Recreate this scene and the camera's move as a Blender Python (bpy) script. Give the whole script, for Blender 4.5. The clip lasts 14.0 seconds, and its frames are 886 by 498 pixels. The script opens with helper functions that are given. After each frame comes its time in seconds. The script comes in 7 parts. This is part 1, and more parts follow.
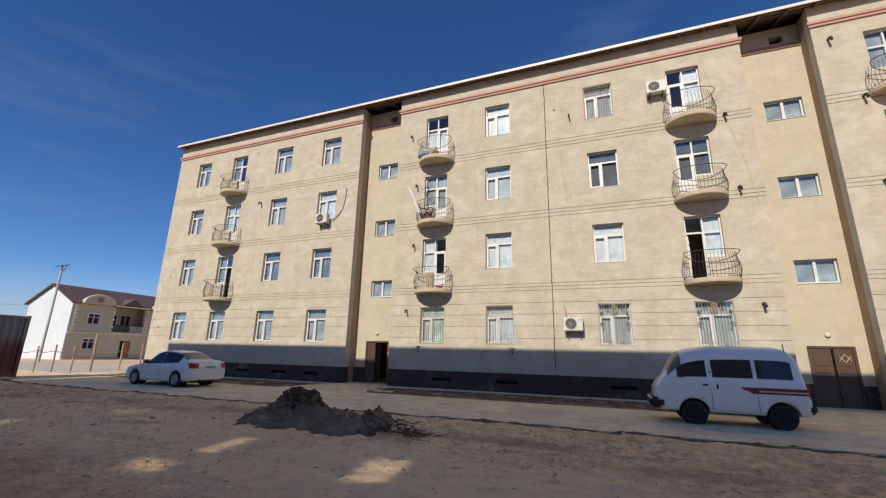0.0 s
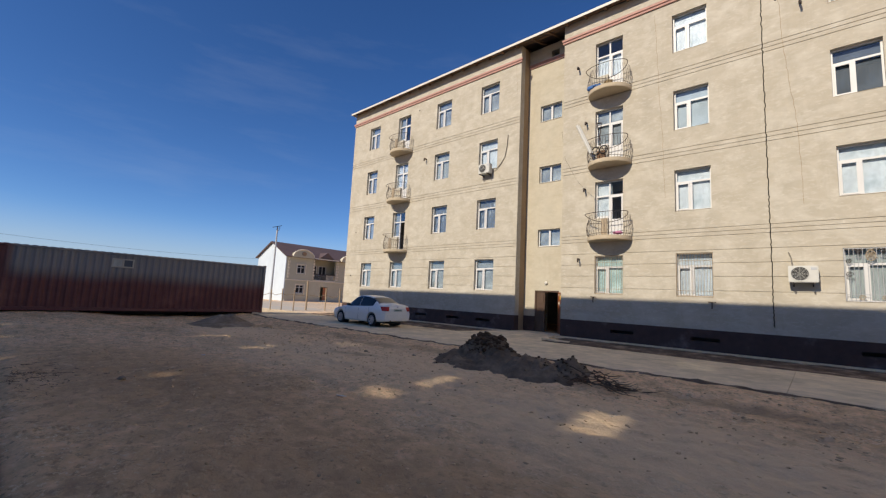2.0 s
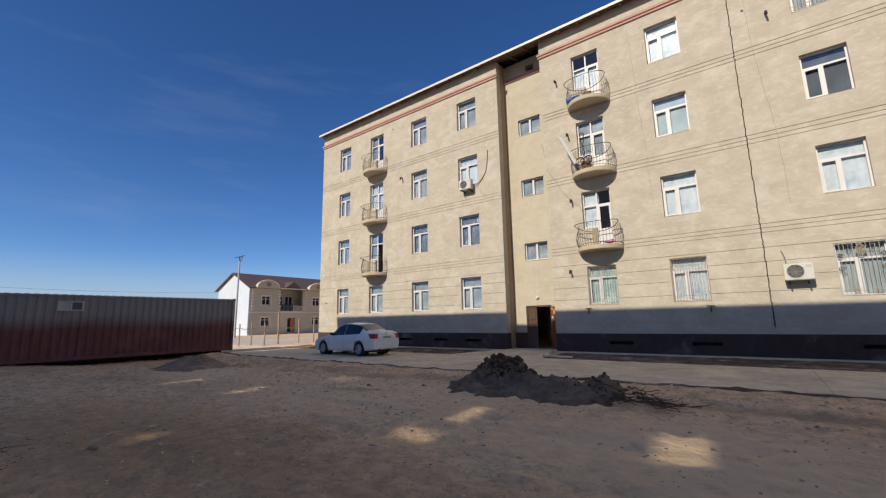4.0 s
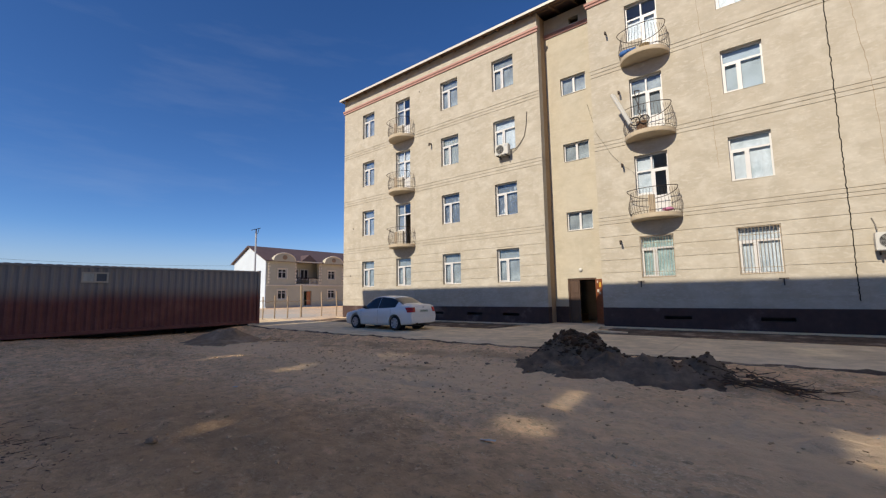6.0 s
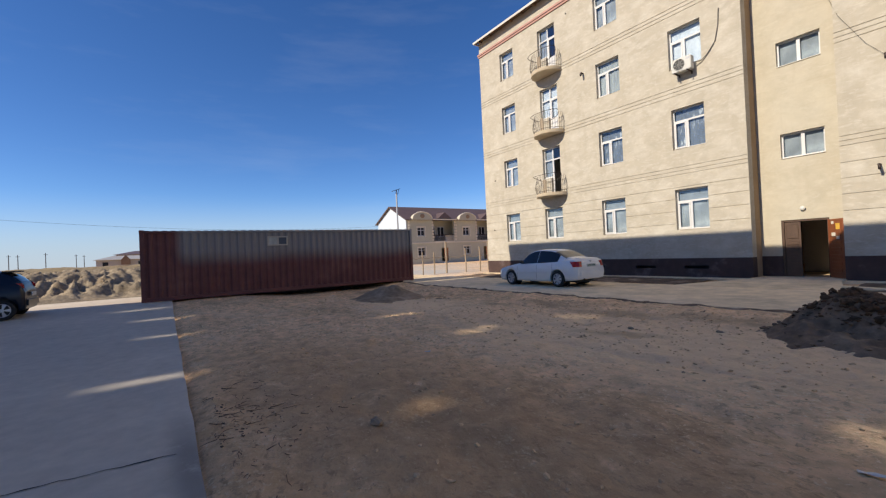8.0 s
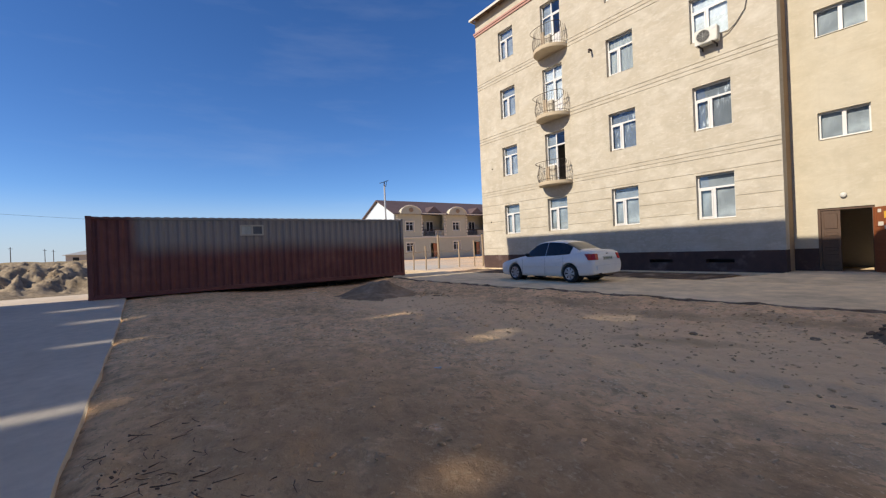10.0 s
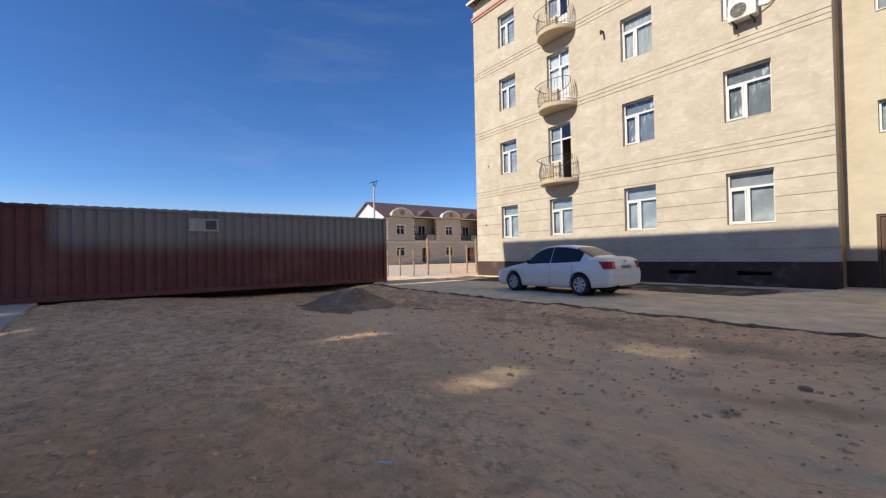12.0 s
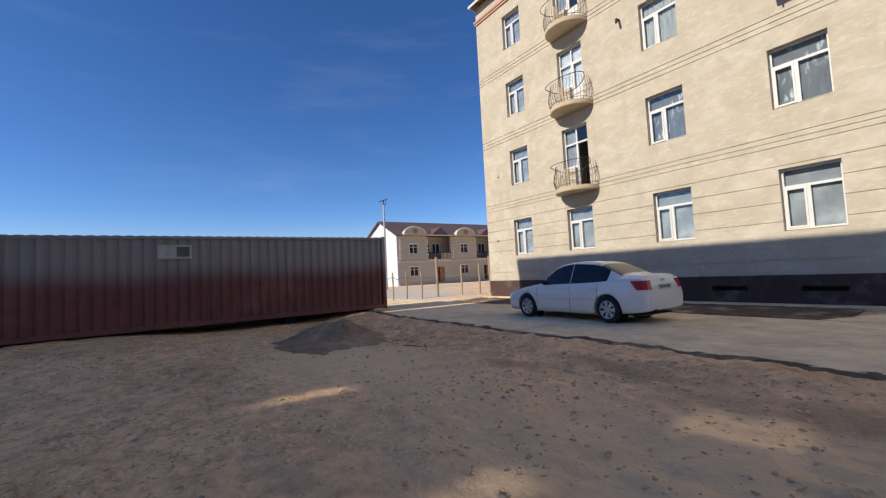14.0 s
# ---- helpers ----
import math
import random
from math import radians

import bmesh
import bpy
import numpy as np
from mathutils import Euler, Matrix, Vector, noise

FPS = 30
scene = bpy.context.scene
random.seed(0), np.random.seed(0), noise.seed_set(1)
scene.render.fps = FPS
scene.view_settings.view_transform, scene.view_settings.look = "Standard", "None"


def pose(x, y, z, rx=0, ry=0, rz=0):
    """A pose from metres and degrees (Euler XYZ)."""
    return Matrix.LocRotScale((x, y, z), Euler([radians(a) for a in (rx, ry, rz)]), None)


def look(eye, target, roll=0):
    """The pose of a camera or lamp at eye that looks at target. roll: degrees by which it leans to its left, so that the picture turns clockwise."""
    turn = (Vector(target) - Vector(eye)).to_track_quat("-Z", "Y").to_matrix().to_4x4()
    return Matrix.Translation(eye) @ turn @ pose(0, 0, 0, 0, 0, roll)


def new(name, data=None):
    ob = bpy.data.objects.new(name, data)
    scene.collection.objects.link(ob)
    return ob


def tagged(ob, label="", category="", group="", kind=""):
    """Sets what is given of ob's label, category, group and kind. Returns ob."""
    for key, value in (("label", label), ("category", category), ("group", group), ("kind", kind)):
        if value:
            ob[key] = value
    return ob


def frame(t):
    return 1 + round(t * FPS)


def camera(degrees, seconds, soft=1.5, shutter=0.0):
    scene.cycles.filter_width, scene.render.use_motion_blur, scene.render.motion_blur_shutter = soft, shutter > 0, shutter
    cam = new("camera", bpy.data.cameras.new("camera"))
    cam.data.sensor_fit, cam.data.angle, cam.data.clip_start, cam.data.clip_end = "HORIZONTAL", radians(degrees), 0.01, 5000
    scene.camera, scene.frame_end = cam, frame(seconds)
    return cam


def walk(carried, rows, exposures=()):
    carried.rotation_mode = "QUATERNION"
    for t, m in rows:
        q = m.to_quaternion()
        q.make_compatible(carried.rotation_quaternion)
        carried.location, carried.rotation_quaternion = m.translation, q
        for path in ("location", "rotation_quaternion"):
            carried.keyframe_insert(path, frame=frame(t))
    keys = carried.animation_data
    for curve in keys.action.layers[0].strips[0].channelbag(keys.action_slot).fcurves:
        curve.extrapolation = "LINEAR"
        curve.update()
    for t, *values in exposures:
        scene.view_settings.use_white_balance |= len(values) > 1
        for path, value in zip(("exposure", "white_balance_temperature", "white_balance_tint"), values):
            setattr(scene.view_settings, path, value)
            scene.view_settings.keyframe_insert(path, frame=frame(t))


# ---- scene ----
cam = camera(94.1, 14.0, soft=1.25)
PATH = [
    (0, (-0.274, -0.079, 1.781), (-0.999, 1.719, 2.272), 1.3),
    (0.5, (-0.493, -0.068, 1.723), (-1.585, 1.567, 2.092), 1.9),
    (1, (-0.744, -0.062, 1.673), (-2.078, 1.411, 1.903), 1.7),
    (1.5, (-1.04, -0.019, 1.675), (-2.431, 1.403, 1.885), 2.0),
    (2, (-1.33, -0.117, 1.698), (-2.667, 1.351, 1.934), 2.9),
    (4.5, (-3.156, -0.216, 1.693), (-4.334, 1.362, 2.042), -1.3),
    (5, (-3.589, -0.234, 1.72), (-4.749, 1.359, 2.061), -0.2),
    (5.5, (-4.028, -0.223, 1.712), (-5.195, 1.373, 2.012), -0.0),
    (6, (-4.535, -0.121, 1.686), (-5.768, 1.439, 1.904), -0.9),
    (6.5, (-5.016, -0.07, 1.663), (-6.268, 1.485, 1.785), -1.2),
    (7, (-5.482, -0.025, 1.642), (-6.734, 1.53, 1.758), -0.5),
    (7.5, (-6.019, -0.007, 1.694), (-7.515, 1.32, 1.736), -1.6),
    (8, (-6.466, -0.044, 1.718), (-8.121, 1.08, 1.735), -2.6),
    (10.5, (-8.746, 1.118, 1.455), (-10.339, 2.328, 1.423), -1.8),
    (11, (-9.225, 1.561, 1.409), (-10.811, 2.77, 1.262), -1.1),
    (11.5, (-9.664, 1.918, 1.452), (-11.256, 3.127, 1.4), -1.0),
    (12, (-10.072, 2.33, 1.43), (-11.671, 3.531, 1.458), -1.1),
    (12.5, (-10.44, 2.702, 1.427), (-12.039, 3.899, 1.519), -1.0),
    (13, (-10.741, 3.098, 1.444), (-12.339, 4.293, 1.582), -1.2),
    (13.5, (-10.992, 3.506, 1.528), (-12.595, 4.692, 1.685), -1.7),
    (14, (-11.258, 3.912, 1.542), (-12.907, 5.038, 1.659), -2.9),
]
EXPOSURES = [(t, v + 0.10, 8000 if t == 11.0 else 7750 if t in (10.5, 11.5) else 7550, 9.0) for t, v in ((0.0, 0.18), (2.0, 0.22), (5.0, 0.17), (6.5, 0.32), (8.0, 0.44), (10.5, 0.50), (11.0, 0.68), (11.5, 0.60), (12.5, 0.48), (14.0, 0.42))]
walk(cam, [(t, look(e, g, r)) for t, e, g, r in PATH], EXPOSURES)

# ---------------------------------------------------------------- light
SUN_EL = 35.0
SUN_AZ = -5.0            # degrees by which the sun stands to the -x side of straight south
world = bpy.data.worlds.new("sky")
scene.world = world
world.use_nodes = True
wn, wl = world.node_tree.nodes, world.node_tree.links
wn.clear()
w_out = wn.new("ShaderNodeOutputWorld")
w_bg = wn.new("ShaderNodeBackground")
w_sky = wn.new("ShaderNodeTexSky")
w_sky.sky_type = "NISHITA"
w_sky.sun_disc = False
w_sky.sun_elevation = radians(SUN_EL)
w_sky.sun_rotation = radians(180 - SUN_AZ)
w_sky.altitude = 1800
w_sky.air_density = 0.92
w_sky.dust_density = 0.6
w_sky.ozone_density = 6.0
w_bg.inputs["Strength"].default_value = 0.116
# thin cirrus, barely there
w_tc = wn.new("ShaderNodeTexCoord")
w_map = wn.new("ShaderNodeMapping")
w_map.inputs["Scale"].default_value = (1.2, 1.2, 7.0)
w_map.inputs["Rotation"].default_value = (0.25, 0.3, 0.2)
w_noise = wn.new("ShaderNodeTexNoise")
w_noise.inputs["Scale"].default_value = 1.6
w_noise.inputs["Detail"].default_value = 8
w_noise.inputs["Roughness"].default_value = 0.6
w_ramp = wn.new("ShaderNodeMapRange")
w_ramp.inputs["From Min"].default_value = 0.52
w_ramp.inputs["From Max"].default_value = 0.85
w_ramp.inputs["To Max"].default_value = 0.09
w_mix = wn.new("ShaderNodeMix")
w_mix.data_type = "RGBA"
w_mix.inputs[7].default_value = (4.2, 4.8, 6.0, 1)
wl.new(w_tc.outputs["Generated"], w_map.inputs[0])
wl.new(w_map.outputs[0], w_noise.inputs["Vector"])
wl.new(w_noise.outputs["Fac"], w_ramp.inputs["Value"])
wl.new(w_ramp.outputs[0], w_mix.inputs[0])
w_hsv = wn.new("ShaderNodeHueSaturation")
w_hsv.inputs["Saturation"].default_value = 1.18
w_hsv.inputs["Hue"].default_value = 0.509
wl.new(w_sky.outputs[0], w_hsv.inputs["Color"])
wl.new(w_hsv.outputs[0], w_mix.inputs[6])
# pale haze low over the horizon
w_sep = wn.new("ShaderNodeSeparateXYZ")
w_low = wn.new("ShaderNodeMapRange")
w_low.interpolation_type = "SMOOTHSTEP"
w_low.inputs["From Min"].default_value = 0.15
w_low.inputs["From Max"].default_value = 0.0
w_low.inputs["To Max"].default_value = 0.8
w_haze = wn.new("ShaderNodeMix")
w_haze.data_type = "RGBA"
w_haze.inputs[7].default_value = (2.5, 3.2, 4.6, 1)
wl.new(w_tc.outputs["Generated"], w_sep.inputs[0])
wl.new(w_sep.outputs["Z"], w_low.inputs["Value"])
wl.new(w_low.outputs[0], w_haze.inputs[0])
wl.new(w_mix.outputs[2], w_haze.inputs[6])
wl.new(w_haze.outputs[2], w_bg.inputs["Color"])
wl.new(w_bg.outputs[0], w_out.inputs["Surface"])

sun_data = bpy.data.lights.new("sun", "SUN")
sun_data.energy = 3.6
sun_data.angle = radians(0.22)
sun_data.color = (1.0, 0.955, 0.90)
sun = new("sun", sun_data)
_el, _az = radians(SUN_EL), radians(SUN_AZ)
sun.matrix_world = look((60 * math.sin(_az) * math.cos(_el), -60 * math.cos(_az) * math.cos(_el), 60 * math.sin(_el)), (0, 0, 0))

# sunlight that the window panes throw back down into the shaded yard: one narrow beam for each pane that mirrors the sun
# (pane x, pane z, width, height, x and y where the beam meets the ground, watts for each square metre)
PANE_BEAMS = ((-4.5, 9.7, 0.60, 0.75, -3.75, 6.05, 0.85), (-7.9, 9.5, 0.75, 0.26, -7.2, 4.85, 0.85), (-7.7, 9.9, 0.28, 0.75, -7.15, 6.3, 0.7), (-14.6, 9.6, 0.45, 0.60, -13.55, 5.55, 0.6),
              (-18.1, 9.7, 0.26, 0.75, -16.95, 5.55, 0.85), (-14.6, 13.2, 0.13, 0.75, -14.05, -0.3, 2.8), (-18.1, 13.2, 0.12, 0.70, -18.5, 0.0, 2.4), (-21.7, 13.2, 0.13, 0.75, -21.7, -0.2, 2.4),
              (-24.9, 13.2, 0.13, 0.75, -23.9, -1.0, 2.4), (-14.6, 6.3, 0.9, 0.35, -12.9, 8.05, 0.35), (-4.7, 3.0, 0.9, 0.8, -3.8, 12.7, 0.15),
              (-11.25, 11.65, 0.35, 0.22, -10.45, 2.34, 0.7))
for bx, bz, bw, bh, tx, ty, watts in PANE_BEAMS:
    beam_data = bpy.data.lights.new("pane_reflection", "AREA")
    beam_data.shape = "RECTANGLE"
    beam_data.size, beam_data.size_y = bw, bh
    beam_data.spread = radians(1.5)
    beam_data.energy = 1.7 * watts * bw * bh
    beam_data.color = (0.96, 0.98, 1.0)
    beam = new("pane_reflection", beam_data)
    beam.matrix_world = look((bx, 17.3, bz), (tx, ty, 0.0))

# ---------------------------------------------------------------- materials


def surface(name, colour, rough=0.8, metal=0.0, tone=0.15, grain=6.0, blotch=0.5, bump=0.2, fine=60.0, second=None, spec=0.5, stretch=(1, 1, 1), amount=0.0, level=0.55):
    """A node material: base colour varied at two scales, a second colour in blotches, and fine relief."""
    m = bpy.data.materials.new(name)
    m.use_nodes = True
    n, l = m.node_tree.nodes, m.node_tree.links
    b = n["Principled BSDF"]
    tc = n.new("ShaderNodeTexCoord")
    mp = n.new("ShaderNodeMapping")
    mp.inputs["Scale"].default_value = stretch
    l.new(tc.outputs["Object"], mp.inputs[0])
    n1 = n.new("ShaderNodeTexNoise")
    n1.inputs["Scale"].default_value = grain
    n1.inputs["Detail"].default_value = 6
    n1.inputs["Roughness"].default_value = 0.65
    n2 = n.new("ShaderNodeTexNoise")
    n2.inputs["Scale"].default_value = blotch
    n2.inputs["Detail"].default_value = 5
    n2.inputs["Roughness"].default_value = 0.6
    n3 = n.new("ShaderNodeTexNoise")
    n3.inputs["Scale"].default_value = fine
    n3.inputs["Detail"].default_value = 3
    for q in (n1, n2, n3):
        l.new(mp.outputs[0], q.inputs["Vector"])
    add = n.new("ShaderNodeMath")
    add.operation = "ADD"
    l.new(n1.outputs["Fac"], add.inputs[0])
    l.new(n2.outputs["Fac"], add.inputs[1])
    mr = n.new("ShaderNodeMapRange")
    mr.inputs["From Min"].default_value = 0.7
    mr.inputs["From Max"].default_value = 1.3
    mr.inputs["To Min"].default_value = 1 - tone
    mr.inputs["To Max"].default_value = 1 + tone
    l.new(add.outputs[0], mr.inputs["Value"])
    base = n.new("ShaderNodeMix")
    base.data_type = "RGBA"
    base.inputs[6].default_value = (*colour, 1)
    base.inputs[7].default_value = (*(second or colour), 1)
    m2 = n.new("ShaderNodeMapRange")
    m2.inputs["From Min"].default_value = level
    m2.inputs["From Max"].default_value = level + 0.2
    m2.inputs["To Max"].default_value = amount
    l.new(n2.outputs["Fac"], m2.inputs["Value"])
    l.new(m2.outputs[0], base.inputs[0])
    mul = n.new("ShaderNodeVectorMath")
    mul.operation = "SCALE"
    l.new(base.outputs[2], mul.inputs[0])
    l.new(mr.outputs[0], mul.inputs["Scale"])
    l.new(mul.outputs[0], b.inputs["Base Color"])
    b.inputs["Roughness"].default_value = rough
    b.inputs["Metallic"].default_value = metal
    b.inputs["Specular IOR Level"].default_value = spec
    if bump:
        bp = n.new("ShaderNodeBump")
        bp.inputs["Strength"].default_value = bump
        bp.inputs["Distance"].default_value = 0.02
        a2 = n.new("ShaderNodeMath")
        a2.operation = "MULTIPLY_ADD"
        a2.inputs[1].default_value = 0.5
        l.new(n3.outputs["Fac"], a2.inputs[0])
        l.new(n1.outputs["Fac"], a2.inputs[2])
        l.new(a2.outputs[0], bp.inputs["Height"])
        l.new(bp.outputs[0], b.inputs["Normal"])
    return m


def glazing(name, tint, rough=0.02, clear=0.55):
    """A window pane: part clear with a tint, part a mirror by Fresnel."""
    m = bpy.data.materials.new(name)
    m.use_nodes = True
    n, l = m.node_tree.nodes, m.node_tree.links
    n.clear()
    out = n.new("ShaderNodeOutputMaterial")
    tr = n.new("ShaderNodeBsdfTransparent")
    tr.inputs[0].default_value = (*[clear * c for c in tint], 1)
    gl = n.new("ShaderNodeBsdfGlossy")
    gl.inputs["Roughness"].default_value = rough
    gl.inputs["Color"].default_value = (0.9, 0.95, 1, 1)
    lw = n.new("ShaderNodeLayerWeight")
    lw.inputs["Blend"].default_value = 0.5
    fr = n.new("ShaderNodeMapRange")
    fr.inputs["From Min"].default_value = 0.25
    fr.inputs["To Min"].default_value = 0.05
    fr.inputs["To Max"].default_value = 0.6
    l.new(lw.outputs["Facing"], fr.inputs["Value"])
    mx = n.new("ShaderNodeMixShader")
    l.new(fr.outputs[0], mx.inputs[0])
    l.new(tr.outputs[0], mx.inputs[1])
    l.new(gl.outputs[0], mx.inputs[2])
    l.new(mx.outputs[0], out.inputs["Surface"])
    return m




def stucco(name, colour, pale, dark, amount):
    """Hand-floated render: paler skims laid on in ragged sweeps, dull damp-looking blotches and long faint streaks."""
    m = surface(name, colour, 0.92, tone=0.10, grain=2.4, blotch=0.45, bump=0.35, fine=45, second=dark, amount=0.55, level=0.48, spec=0.2)
    n, l = m.node_tree.nodes, m.node_tree.links
    b = n["Principled BSDF"]
    tc = n.new("ShaderNodeTexCoord")
    src = b.inputs["Base Color"].links[0].from_socket
    for scale, size, low, high, part_of, tint, seed in (((0.9, 1, 1.25), 1.3, 0.46, 0.70, amount, pale, 0.0), ((0.6, 1, 1.6), 7.0, 0.52, 0.70, 1.0 * amount, pale, 9.0), ((1.4, 1, 0.18), 1.3, 0.56, 0.74, 0.45, dark, 4.0), ((0.35, 1, 2.2), 1.1, 0.55, 0.72, 0.4, dark, 17.0)):
        mp = n.new("ShaderNodeMapping")
        mp.inputs["Scale"].default_value = scale
        mp.inputs["Location"].default_value = (seed, 0, seed)
        l.new(tc.outputs["Object"], mp.inputs[0])
        nz = n.new("ShaderNodeTexNoise")
        nz.inputs["Scale"].default_value = size
        nz.inputs["Detail"].default_value = 9
        nz.inputs["Roughness"].default_value = 0.62
        nz.inputs["Distortion"].default_value = 0.5
        l.new(mp.outputs[0], nz.inputs["Vector"])
        mr = n.new("ShaderNodeMapRange")
        mr.inputs["From Min"].default_value = low
        mr.inputs["From Max"].default_value = high
        mr.inputs["To Max"].default_value = part_of
        l.new(nz.outputs["Fac"], mr.inputs["Value"])
        mx = n.new("ShaderNodeMix")
        mx.data_type = "RGBA"
        mx.inputs[7].default_value = (*tint, 1)
        l.new(mr.outputs[0], mx.inputs[0])
        l.new(src, mx.inputs[6])
        src = mx.outputs[2]
    l.new(src, b.inputs["Base Color"])
    return m


STUCCO = stucco("cream_stucco", (0.46, 0.412, 0.328), (0.60, 0.56, 0.475), (0.385, 0.340, 0.265), 0.6)
STUCCO_Y = stucco("yellow_cream_stucco", (0.49, 0.44, 0.34), (0.56, 0.515, 0.415), (0.42, 0.36, 0.27), 0.5)
# browner copy of the stucco: the shade of the returns put into its colour
STUCCO_SHADE = stucco("shaded_brown_stucco", (0.36, 0.25, 0.15), (0.42, 0.30, 0.19), (0.27, 0.18, 0.105), 0.5)
PLINTH = surface("brown_plinth_paint", (0.064, 0.036, 0.031), 0.85, tone=0.25, grain=4, blotch=0.9, bump=0.3, second=(0.19, 0.16, 0.15), amount=0.8, level=0.56)
BAND = surface("pink_brown_moulding", (0.45, 0.25, 0.205), 0.8, tone=0.12, grain=5, bump=0.15)
PVC = surface("white_pvc", (0.62, 0.615, 0.60), 0.45, tone=0.04, grain=3, bump=0.0)
GLASS = glazing("window_glass", (0.92, 0.97, 1.0), 0.02, 0.93)
FOIL = surface("silvery_white_sheeting", (0.68, 0.71, 0.73), 0.42, tone=0.22, grain=3.5, blotch=2.2, bump=0.5, fine=9, second=(0.36, 0.41, 0.44), amount=0.85, level=0.49, stretch=(1.3, 1, 0.8))
CURTAIN = surface("pale_striped_curtain", (0.40, 0.42, 0.40), 0.85, tone=0.3, grain=5, blotch=1.5, bump=0.2, stretch=(5, 1, 0.5))
# sheet behind the panes: grey-blue sheen and dust of the glass put into colour
SHEENFILM = surface("dusty_sheen_film", (0.28, 0.305, 0.32), 0.7, tone=0.25, grain=3, blotch=1.2, bump=0.1, second=(0.44, 0.47, 0.48), amount=0.8, level=0.46)
DIM = surface("dim_blue_grey_room_film", (0.085, 0.10, 0.12), 0.7, tone=0.3, grain=2, blotch=0.9, bump=0.05, second=(0.15, 0.17, 0.19), amount=0.8)
PALEFILM = surface("pale_blue_sheet", (0.46, 0.52, 0.56), 0.6, tone=0.2, grain=2.5, blotch=1.4, bump=0.1, second=(0.30, 0.36, 0.41), amount=0.7, level=0.52)
DABBED = surface("white_dabbed_grey_film", (0.15, 0.17, 0.19), 0.7, tone=0.3, grain=4, blotch=5.5, bump=0.1, second=(0.72, 0.75, 0.76), amount=0.95, level=0.55, stretch=(1.6, 1, 0.55))
WHITEWALL = surface("white_bounce_render", (0.78, 0.76, 0.71), 0.9, tone=0.06, grain=1.5, blotch=0.3, bump=0.2)
SCREEN = surface("teal_patterned_curtain", (0.45, 0.58, 0.55), 0.8, tone=0.35, grain=9, blotch=2.5, bump=0.1, second=(0.62, 0.66, 0.62), amount=0.9)
ROOMWALL = surface("room_plaster", (0.42, 0.40, 0.37), 0.9, tone=0.08, bump=0.0)
CONCRETE = surface("pale_concrete", (0.80, 0.62, 0.395), 0.92, tone=0.30, grain=2.2, blotch=0.35, bump=0.3, fine=30, second=(0.62, 0.48, 0.33), amount=0.8, level=0.5, spec=0.2)
SLABCON = surface("cream_balcony_concrete", (0.50, 0.41, 0.29), 0.9, tone=0.10, grain=4, bump=0.2)
ASPHALT = surface("grey_asphalt", (0.58, 0.49, 0.385), 0.9, tone=0.15, grain=4, blotch=0.3, bump=0.35, fine=90, second=(0.66, 0.56, 0.44), amount=0.6, spec=0.25)
EARTH = surface("fresh_brown_soil", (0.23, 0.152, 0.097), 0.98, tone=0.45, grain=5, blotch=1.2, bump=0.9, fine=30, second=(0.27, 0.185, 0.115), amount=0.8, level=0.48, spec=0.1)
DARKSOIL = surface("dark_damp_soil", (0.12, 0.066, 0.036), 0.95, tone=0.45, grain=9, blotch=2.5, bump=0.9, fine=40, second=(0.19, 0.125, 0.082), amount=0.8, level=0.5, spec=0.15)
DRYSOIL = surface("dry_grey_soil", (0.33, 0.225, 0.14), 0.98, tone=0.3, grain=6, blotch=1.0, bump=0.7, fine=30, second=(0.43, 0.31, 0.215), amount=0.7, level=0.5, spec=0.1)
CLAY = surface("pale_clay_soil", (0.31, 0.25, 0.18), 0.98, tone=0.55, grain=4.5, blotch=0.9, bump=1.0, fine=14, second=(0.17, 0.125, 0.08), amount=0.9, level=0.48, spec=0.1)
TIMBER = surface("brown_roof_timber", (0.22, 0.14, 0.085), 0.85, tone=0.25, grain=8, bump=0.3, stretch=(1, 4, 4))
ROOFTIN = surface("brown_roof_sheet", (0.13, 0.085, 0.075), 0.55, tone=0.12, grain=2, bump=0.1, metal=0.1)
WHITETIN = surface("white_metal_trim", (0.66, 0.62, 0.54), 0.5, tone=0.08, grain=3, bump=0.05)
IRON = surface("dark_painted_iron", (0.05, 0.035, 0.03), 0.55, tone=0.2, bump=0.1, metal=0.3)
RUST = surface("tan_painted_iron", (0.36, 0.28, 0.19), 0.65, tone=0.2, bump=0.1)
DOORWOOD = surface("brown_varnished_door", (0.085, 0.048, 0.030), 0.45, tone=0.25, grain=6, blotch=1.2, bump=0.15, stretch=(6, 6, 1))
DOORRED = surface("red_brown_door_leaf", (0.27, 0.085, 0.035), 0.4, tone=0.2, grain=5, bump=0.1, stretch=(6, 6, 1))
PAPER = surface("pale_paper", (0.7, 0.62, 0.5), 0.9, tone=0.1, bump=0)
PAPERY = surface("yellow_paper", (0.75, 0.42, 0.06), 0.9, tone=0.1, bump=0)
ACWHITE = surface("off_white_enamel", (0.56, 0.55, 0.50), 0.45, tone=0.06, bump=0.0)
BLACK = surface("matt_black_plastic", (0.012, 0.012, 0.013), 0.6, tone=0.15, bump=0.05)
RUBBER = surface("tyre_rubber", (0.018, 0.018, 0.018), 0.85, tone=0.2, bump=0.2)
ALLOY = surface("silver_wheel_cover", (0.55, 0.56, 0.58), 0.35, metal=0.7, tone=0.08, bump=0.0)
CARWHITE = surface("white_car_paint", (0.79, 0.78, 0.75), 0.16, tone=0.04, grain=2, bump=0.0, second=(0.66, 0.62, 0.55), amount=0.35, level=0.55)
